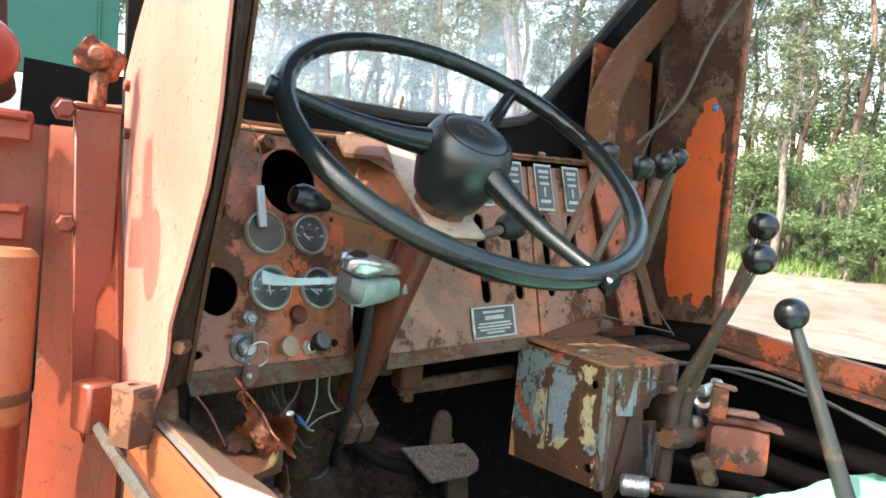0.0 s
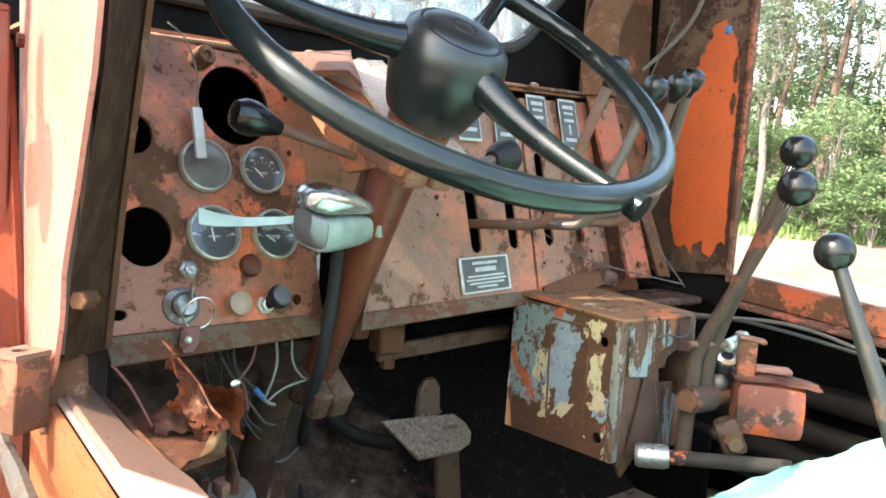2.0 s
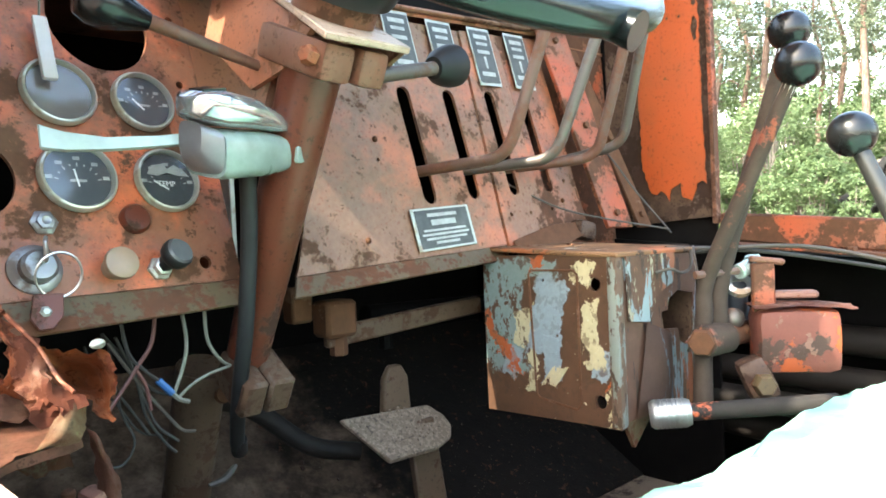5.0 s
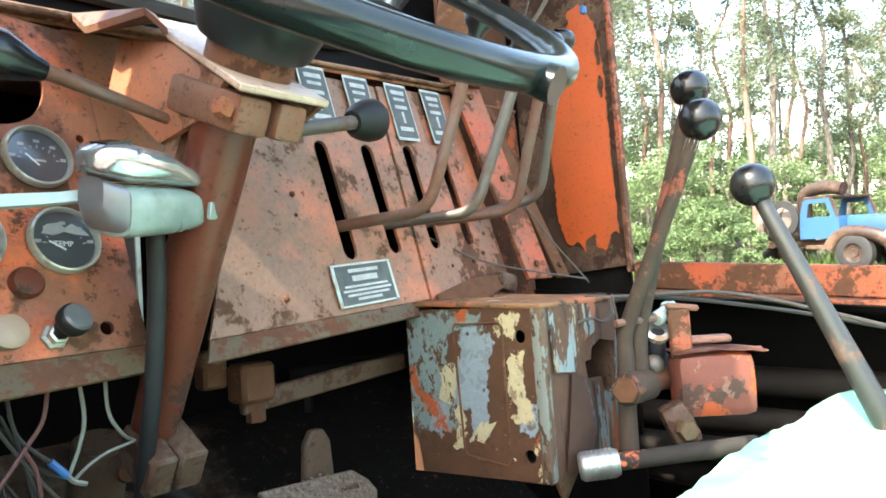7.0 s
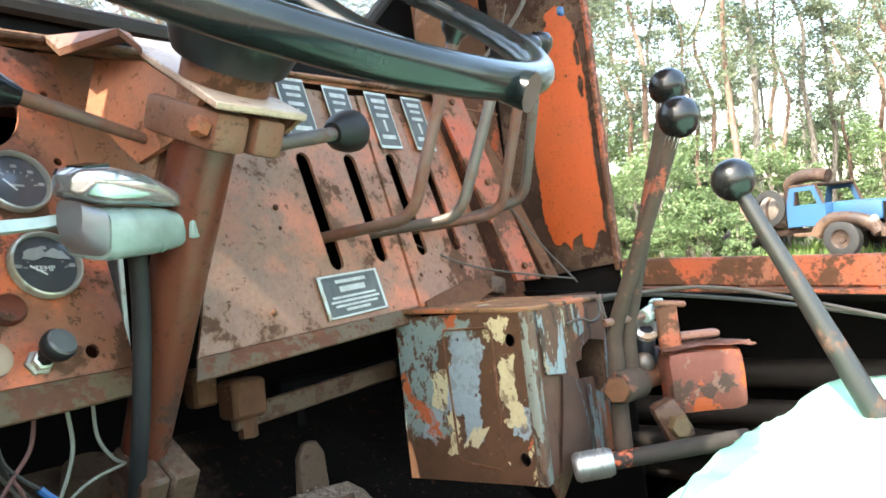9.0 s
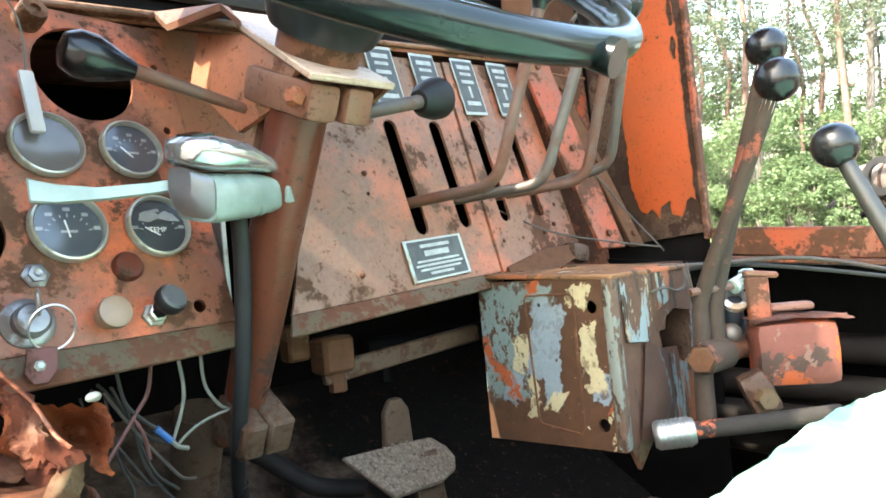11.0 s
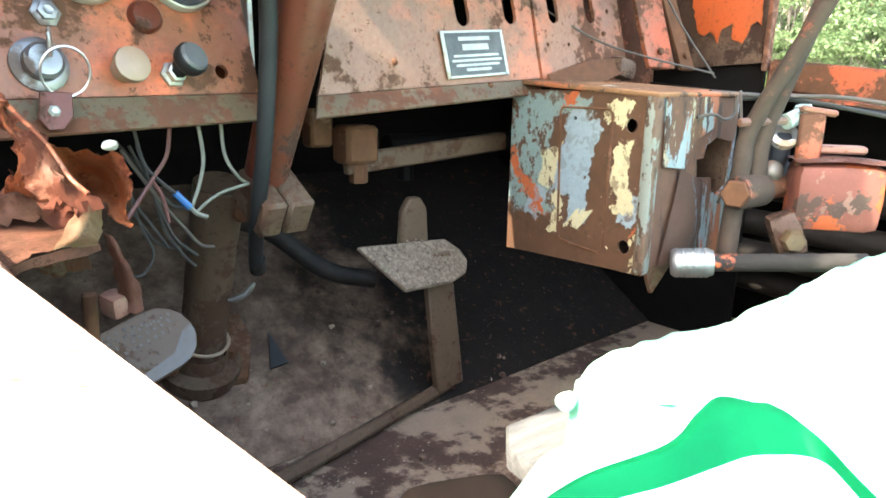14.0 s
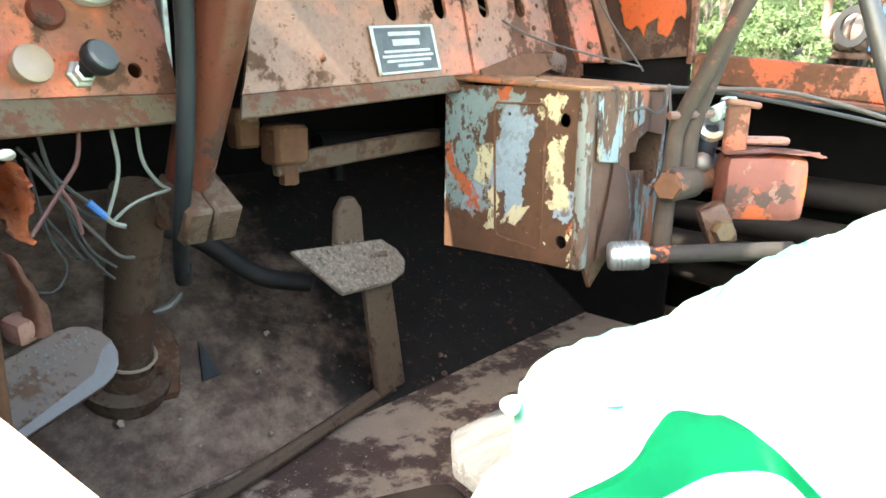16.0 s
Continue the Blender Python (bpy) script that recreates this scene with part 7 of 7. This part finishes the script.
sheet(b, [(0.626, 1.044, 2.12), (0.866, 1.024, 2.12), (0.866, 1.024, 1.28), (0.626, 1.044, 1.28)], 0.005)
part("rear_sheet", b, M_OUTER, side, "dull red sheet behind the rungs")
socket = thing("post_socket", (0.916, 0.794, 1.87), "small orange square socket welded to the door post", "socket")
b = B()
holed(b, [(-0.0115, -0.0115), (0.0115, -0.0115), (0.0115, 0.0115), (-0.0115, 0.0115)], [ring2(0, 0, 0.005)], 0.004, Matrix.Translation((0.91, 0.794, 1.908)) @ pose(0, 0, 0, 0, 0, 30))
part("top", b, M_SILL_SHADE, socket)
b = B()
box(b, (0.91, 0.794, 1.883), (0.023, 0.023, 0.046), (0, 0, 30), bev=0.001)
part("body", b, M_RUSTY, socket)
hinge = thing("hinge_lug", (0.901, 0.934, 2.14), "rusty hinge lug with a round boss", "hinge")
b = B()
box(b, (0.894, 0.956, 2.155), (0.012, 0.03, 0.036), (0, 0, 0), bev=0.003)
box(b, (0.894, 0.956, 2.185), (0.040, 0.02, 0.03), (0, 20, 0), bev=0.004)
part("lug", b, M_RUSTY, hinge)
b = B()
lathe(b, [(0, 0.012), (0.006, 0.012), (0.008, 0.009), (0.012, 0.007), (0.014, 0.0)], (0.89, 0.946, 2.186), (-0.2, -1, 0), 18)
part("boss", b, M_RUSTY, hinge)
b = B()
sheet(b, [(0.868, 0.949, 2.185), (0.882, 0.949, 2.205), (0.894, 0.949, 2.195), (0.881, 0.949, 2.175)], 0.01)
part("flap", b, M_RUSTY, hinge)
for z, zz in ((2.12, 2.104), (2.035, 2.012)):
    b = B()
    box(b, (0.79, 0.985, z), (0.11, 0.05, 0.007), (0, 0, -12), bev=0.002)
    box(b, (0.79, 0.975, (z + zz) / 2), (0.11, 0.006, z - zz + 0.012), (0, 0, -12), bev=0.002)
    solo("step_rung", b, M_OUTER, (0.79, 0.985, z), "orange steel rung with a folded edge", "rung", "side rungs")
b = B()
cyl(b, (0.823, 0.924, 2.002), (0.823, 0.922, 1.846), 0.030, n=24, bev=0.006)
ram = solo("lift_cylinder", b, M_BARREL, (0.821, 0.914, 1.78), "orange hydraulic cylinder beside the machine", "cylinder")
b = B()
lathe(b, [(0.0305, 0), (0.0315, 0.002), (0.0315, 0.008), (0.0305, 0.010)], (0.823, 0.922, 1.868), (0, 0, 1), 24)
part("collar", b, M_RUST, ram)
b = B()
cyl(b, (0.823, 0.922, 1.848), (0.825, 0.909, 1.53), 0.026, n=20)
part("lower_barrel", b, M_OUTER, ram, "dull red lower barrel")
lamp = thing("red_lamp", (0.8, 0.854, 2.13), "round red lamp in a grey rubber mount", "lamp")
b = B()
ball(b, (0.794, 0.854, 2.155), 0.028, 22)
part("lens", b, M_RED, lamp)
b = B()
tube(b, [(0.794, 0.894, 2.24), (0.796, 0.889, 2.21), (0.8, 0.879, 2.16), (0.811, 0.934, 2.14)], 0.016, 12, 4)
part("mount", b, M_RUBBER, lamp)
# ---- outdoors ----
def rise(x):
    bank = min(1.0, max(0.0, (x - 14.5) / 5.0))
    return 0.016 * max(0.0, min(x, 90.0) - 3.0) + 0.48 * bank * bank * (3 - 2 * bank)


b = B()
n_g = 60
grid = []
for j in range(n_g):
    row = []
    for i in range(n_g):
        u, v = (i / (n_g - 1) * 2 - 1), (j / (n_g - 1) * 2 - 1)
        x, y = math.copysign(abs(u) ** 2.2, u) * 400, math.copysign(abs(v) ** 2.2, v) * 400
        far = math.hypot(x, y)
        row.append(b.verts.new((x, y, rise(x) + 0.08 * noise.noise(Vector((x, y, 0)) * 0.15) * min(1, far / 6))))
    grid.append(row)
for j in range(n_g - 1):
    for i in range(n_g - 1):
        b.faces.new((grid[j][i], grid[j][i + 1], grid[j + 1][i + 1], grid[j + 1][i]))
solo("ground", b, M_GROUND, (0, 0, 0), "pale sandy clearing", "ground", kind="structure", m=EYE4)


def leaf_cloud(bm, rnd, centre, radius, count, size, flat=0.8, droop=0.0):
    """Many small leaves about a centre, as folded quads."""
    c = Vector(centre)
    for _ in range(count):
        d = Vector((rnd.gauss(0, 1), rnd.gauss(0, 1), rnd.gauss(0, 1))).normalized() * radius * rnd.random() ** 0.4
        d.z *= flat
        p = c + d
        a = Vector((rnd.gauss(0, 1), rnd.gauss(0, 1), rnd.gauss(0, 0.6) - droop)).normalized()
        s = a.cross(Vector((rnd.gauss(0, 1), rnd.gauss(0, 1), rnd.gauss(0, 1)))).normalized()
        l, w = size * rnd.uniform(0.7, 1.4), size * rnd.uniform(0.35, 0.6)
        vs = [bm.verts.new(q) for q in (p, p + a * l * 0.5 + s * w * 0.5, p + a * l, p + a * l * 0.5 - s * w * 0.5)]
        bm.faces.new(vs)


def pine(name, seed, height, bare, label):
    rnd = random.Random(seed)
    tree = thing(name, (0, 0, 0), label, "tree", "forest pines", m=EYE4)
    bb = B()
    lean = [Vector((rnd.uniform(-0.1, 0.1) * k, rnd.uniform(-0.1, 0.1) * k, height * k / 6)) for k in range(7)]
    tube(bb, lean, lambda t: 0.12 * (1 - 0.85 * t) + 0.01, 10, 3)
    for k in range(26):
        t = rnd.uniform(0.15 if k < 12 else bare, 0.98)
        p = lean[0].lerp(lean[-1], t)
        ang, ln = rnd.uniform(0, 6.28), rnd.uniform(0.5, 1.3) * (1.2 if t > bare else 0.7) * (1.25 - t * 0.7) * height / 12
        d = Vector((math.cos(ang), math.sin(ang), rnd.uniform(-0.15, 0.45)))
        tube(bb, [p, p + d * ln * 0.5 + Vector((0, 0, 0.05)), p + d * ln], lambda s: 0.026 * (1 - 0.8 * s), 5, 2)
    part("trunk", bb, M_PINE_BARK if seed % 2 else M_GREY_BARK, tree)
    bb = B()
    for k in range(40):
        t = bare + (1 - bare) * rnd.random() ** 0.8
        wide = 1.7 * (1.18 - t) / (1.18 - bare) * height / 12
        ang, rr = rnd.uniform(0, 6.28), wide * rnd.uniform(0.2, 1.0)
        p = lean[0].lerp(lean[-1], t) + Vector((math.cos(ang) * rr, math.sin(ang) * rr, rnd.uniform(-0.2, 0.3)))
        leaf_cloud(bb, rnd, p, rnd.uniform(0.35, 0.70), 88, 0.135, 0.55)
    part("crown", bb, M_NEEDLE, tree, smooth=False)
    return tree


def broadleaf(name, seed, height, label, mat, group, leaf=0.12, per=120):
    rnd = random.Random(seed)
    tree = thing(name, (0, 0, 0), label, "tree" if height > 2.4 else "bush", group, m=EYE4)
    bb = B()
    tips = []
    for k in range(5):
        ang = rnd.uniform(0, 6.28)
        top = Vector((math.cos(ang) * height * 0.26 * rnd.random(), math.sin(ang) * height * 0.26 * rnd.random(), height * rnd.uniform(0.7, 0.95)))
        mid = top * 0.5 + Vector((rnd.uniform(-0.1, 0.1), rnd.uniform(-0.1, 0.1), 0))
        tube(bb, [Vector((0, 0, 0)), mid, top], lambda s: height * 0.014 * (1 - 0.85 * s) + 0.004, 6, 3)
        for q in range(5):
            s = rnd.uniform(0.25, 1.0)
            p = (mid * (1 - abs(2 * s - 1)) + top * max(0.0, 2 * s - 1)) if s > 0.5 else mid * (2 * s)
            ang = rnd.uniform(0, 6.28)
            e = p + Vector((math.cos(ang), math.sin(ang), rnd.uniform(0.0, 0.6))) * height * rnd.uniform(0.10, 0.26)
            tube(bb, [p, p.lerp(e, 0.5) + Vector((0, 0, 0.03)), e], lambda s: 0.010 * (1 - 0.8 * s) + 0.002, 5, 2)
            tips.append(e)
        tips.append(top)
    part("trunk", bb, M_GREY_BARK, tree)
    bb = B()
    for e in tips:
        leaf_cloud(bb, rnd, e, height * rnd.uniform(0.06, 0.13), per, leaf, 0.75, 0.3)
    part("crown", bb, mat, tree, smooth=False)
    return tree


PINES = [pine("pine_tree", 1, 12.0, 0.42, "tall pine with a bare reddish trunk"), pine("pine_tree", 2, 10.5, 0.34, "slim pine with a grey trunk and thin crown"),
         pine("pine_tree", 3, 13.0, 0.50, "tall pine with a high open crown")]
LEAFY = [broadleaf("young_tree", 7, 4.2, "young broadleaf tree with fresh light green leaves", M_LEAF, "young broadleaf trees"),
         broadleaf("young_tree", 8, 3.2, "low broadleaf tree with fresh light green leaves", M_LEAF, "young broadleaf trees")]
BUSH = [broadleaf("bush", 9, 1.5, "dense green undergrowth bush", M_BUSH, "undergrowth", 0.10, 90), broadleaf("bush", 10, 2.1, "loose green undergrowth bush", M_BUSH, "undergrowth", 0.11, 90)]
rnd = random.Random(23)


def scatter(models, spots):
    used = set()
    for k, (x, y, s) in enumerate(spots):
        ob = models[k % len(models)]
        m = Matrix.Translation((x, y, rise(x) - 0.06)) @ Matrix.Rotation(rnd.uniform(0, 6.28), 4, 'Z')
        if k < len(models):
            ob.scale = (s, s, s)
            ob.matrix_basis = m @ Matrix.Scale(s, 4)
        else:
            c = copy_thing(ob, m)
            c.scale = (s, s, s)


def belt(count, r0, r1, a0, a1, s0, s1):
    """Spots between two distances and two bearings (degrees from straight ahead, to the right)."""
    out = []
    for k in range(count):
        a = radians(a0 + (a1 - a0) * (k + rnd.random()) / count)
        r = rnd.uniform(r0, r1)
        out.append((1 + math.sin(a) * r, 0.5 + math.cos(a) * r, rnd.uniform(s0, s1)))
    rnd.shuffle(out)
    return [p for p in out if not (p[0] < 22.6 and -3.0 < p[1] < 7.4)]


scatter(PINES, belt(80, 22.5, 36, 18, 125, 0.8, 1.3) + belt(70, 36, 60, 10, 130, 0.9, 1.5) + belt(26, 22, 40, -62, 14, 0.9, 1.3) + belt(14, 20.8, 22.6, 30, 118, 0.8, 1.2))
scatter(LEAFY, [(20.4, 7.9, 1.0), (23.4, 5.2, 0.9), (21.5, 10.2, 0.85)] + belt(34, 21.5, 30, 20, 122, 0.7, 1.3) + belt(44, 30, 46, 14, 124, 1.3, 2.1))
scatter(BUSH, [(18.9, 5.3, 0.9), (19.2, 6.3, 1.0), (19.0, 7.3, 0.9), (20.0, 7.0, 1.2)] + belt(110, 20.5, 31, 16, 122, 0.6, 1.3))
b = B()
for k in range(14000):
    a = radians(rnd.uniform(15, 122))
    r = 19.4 + 8.0 * rnd.random() ** 1.3
    p = Vector((1 + math.sin(a) * r, 0.5 + math.cos(a) * r, 0))
    p.z = rise(p.x) - 0.05
    h, t = rnd.uniform(0.12, 0.42), rnd.uniform(0, 6.28)
    s = Vector((math.cos(t), math.sin(t), 0)) * rnd.uniform(0.015, 0.04)
    tip = p + Vector((rnd.uniform(-0.12, 0.12), rnd.uniform(-0.12, 0.12), h))
    b.faces.new([b.verts.new(q) for q in (p - s, p + s, tip)])
solo("verge_grass", b, M_GRASS, (0, 0, 0), "bright green grass along the edge of the wood", "grass", kind="stuff", m=EYE4, smooth=False)

# green clad building behind the machine's left side
hall = thing("building", (3, 15, 0), "dark green clad hall on a pale plinth", "building", m=EYE4)
b = B()
box(b, (-4.4, 15.2, 5.5), (16.0, 0.3, 4.0), bev=0.02)
part("wall", b, M_BUILDING, hall)
for k in range(9):
    b = B()
    box(b, (-11.4 + k * 1.83, 15.03, 5.5), (0.05, 0.05, 4.0), bev=0.01)
    part("seam", b, M_BUILDING, hall)
b = B()
box(b, (-4.0, 15.25, 1.6), (16.0, 0.3, 3.2), bev=0.02)
part("plinth", b, M_PLINTH, hall)
b = B()
box(b, (-4.0, 18.2, 7.35), (16.6, 6.6, 0.3), bev=0.02)
part("roof", b, M_BUILDING, hall)

# old blue bonneted truck at the edge of the wood, its nose to the right of the machine
TX, TY, TZ = 20.7, 2.95, rise(20.7)
truck = thing("truck", (TX, TY, TZ), "old blue bonneted truck with rusty wings and roof", "truck", m=EYE4)


def tk(x, y, z):
    """Places on the truck: x to its near side, y to its nose, z up, from under the front axle."""
    return Vector((TX - x, TY - y, TZ + z))


def tbox(bm, c, s, rot=(0, 0, 0), bev=0.04):
    return box(bm, tk(*c), s, rot, bev, 2)


b = B()
side = [(-1.75, 1.05), (-1.75, 1.75), (-1.62, 2.28), (-1.5, 2.36), (-0.75, 2.36), (-0.62, 2.28), (-0.42, 1.72), (-0.42, 1.05)]
win = [[(-1.50, 1.75), (-1.42, 2.20), (-0.85, 2.20), (-0.66, 1.75)]]
for x in (1.0, -1.0):
    holed(b, side, win, 0.05, Matrix.Translation(tk(x, 0, 0)) @ Matrix(((0, 0, -1, 0), (-1, 0, 0, 0), (0, 1, 0, 0), (0, 0, 0, 1))))
tbox(b, (0, -1.74, 1.4), (2.0, 0.05, 0.7))
tbox(b, (0, -0.43, 1.4), (2.0, 0.05, 0.7))
part("cab", b, M_TRUCK, truck)
b = B()
tbox(b, (0, -1.12, 2.38), (2.02, 0.95, 0.09))
part("roof", b, M_TRUCK_RUST, truck, "rusted brown cab roof")
for x in (1.0, -1.0):
    b = B()
    tube(b, [tk(x, -0.44, 1.74), tk(x, -0.66, 2.34)], 0.045, 8, 1)
    part("screen_post", b, M_TRUCK_RUST, truck)
b = B()
tbox(b, (0, 0.35, 1.42), (1.35, 1.55, 0.60), (3, 0, 0), 0.14)
part("bonnet", b, M_TRUCK, truck)
b = B()
tbox(b, (0, 1.13, 1.30), (1.2, 0.06, 0.62))
part("grille", b, M_DARK, truck)
for k in range(7):
    b = B()
    tbox(b, (-0.45 + 0.15 * k, 1.17, 1.30), (0.05, 0.04, 0.52), bev=0.01)
    part("grille_bar", b, M_PALE, truck)
for x in (0.88, -0.88):
    b = B()
    tube(b, [tk(x, -0.85, 0.72), tk(x, -0.62, 1.05), tk(x, -0.30, 1.22), tk(x, 0.15, 1.22), tk(x, 0.62, 1.12), tk(x, 0.95, 0.95), tk(x, 1.12, 0.70)], 0.20, 10, 4)
    wing = part("wing", b, M_TRUCK_RUST, truck, "rusted brown front wing")
    b = B()
    lathe(b, [(0, 0.08), (0.10, 0.06), (0.13, 0.0), (0.12, -0.08)], tk(x, 1.02, 1.12), (0, -1, 0), 16)
    part("headlight", b, M_CHROME, wing)
b = B()
tbox(b, (0, 1.30, 0.72), (2.1, 0.14, 0.26), bev=0.03)
part("bumper", b, M_TRUCK_RUST, truck)
for x in (0.42, -0.42):
    b = B()
    tbox(b, (x, -2.3, 0.86), (0.10, 6.8, 0.20), bev=0.02)
    part("chassis_rail", b, M_TRUCK_RUST, truck)
b = B()
tbox(b, (0.9, -1.1, 0.78), (0.3, 0.9, 0.12), bev=0.03)
part("running_board", b, M_TRUCK_RUST, truck)
for y in (0.0, -3.9, -5.1):
    for x in (0.92, -0.92):
        b = B()
        lathe(b, [(0.30, 0.13), (0.50, 0.14), (0.57, 0.10), (0.58, -0.10), (0.50, -0.14), (0.30, -0.13)], tk(x, y, 0.58), (-1 if x > 0 else 1, 0, 0), 28)
        wh = part("wheel", b, M_TYRE, truck, "worn black tyre")
        b = B()
        lathe(b, [(0, 0.04), (0.12, 0.07), (0.14, 0.03), (0.26, 0.05), (0.31, 0.12), (0.31, -0.1)], tk(x, y, 0.58), (-1 if x > 0 else 1, 0, 0), 20)
        part("rim", b, M_TRUCK_RUST, wh)
b = B()
cyl(b, tk(0.25, -2.2, 1.65), tk(0.25, -3.6, 1.60), 0.62, 0.58, 24, 0.05)
part("tank", b, M_PALE, truck, "pale rusted tank on the frame")
for y in (-2.6, -3.2):
    b = B()
    lathe(b, [(0.61, -0.05), (0.65, -0.04), (0.65, 0.04), (0.61, 0.05)], tk(0.25, y, 1.63 + (y + 2.6) * 0.04), (0, 1, 0.03), 24)
    part("tank_band", b, M_TRUCK_RUST, truck)
b = B()
tube(b, [tk(0.3, -2.0, 1.0), tk(0.35, -2.0, 2.1), tk(0.4, -1.9, 2.55), tk(0.4, -1.3, 2.72), tk(0.4, -0.6, 2.62)], 0.22, 12, 4)
part("boom", b, M_TRUCK_RUST, truck, "rusty thick pipe over the cab")
b = B()
lathe(b, [(0.40, 0), (0.62, 0.02), (0.62, 0.10), (0.40, 0.12)], tk(1.0, -2.35, 1.75), (-1, 0, 0), 24)
part("drum", b, M_TYRE, truck)
truck.matrix_basis = Matrix.Translation((TX, TY, TZ)) @ Matrix.Rotation(radians(-24), 4, 'Z') @ Matrix.Scale(0.8, 4)
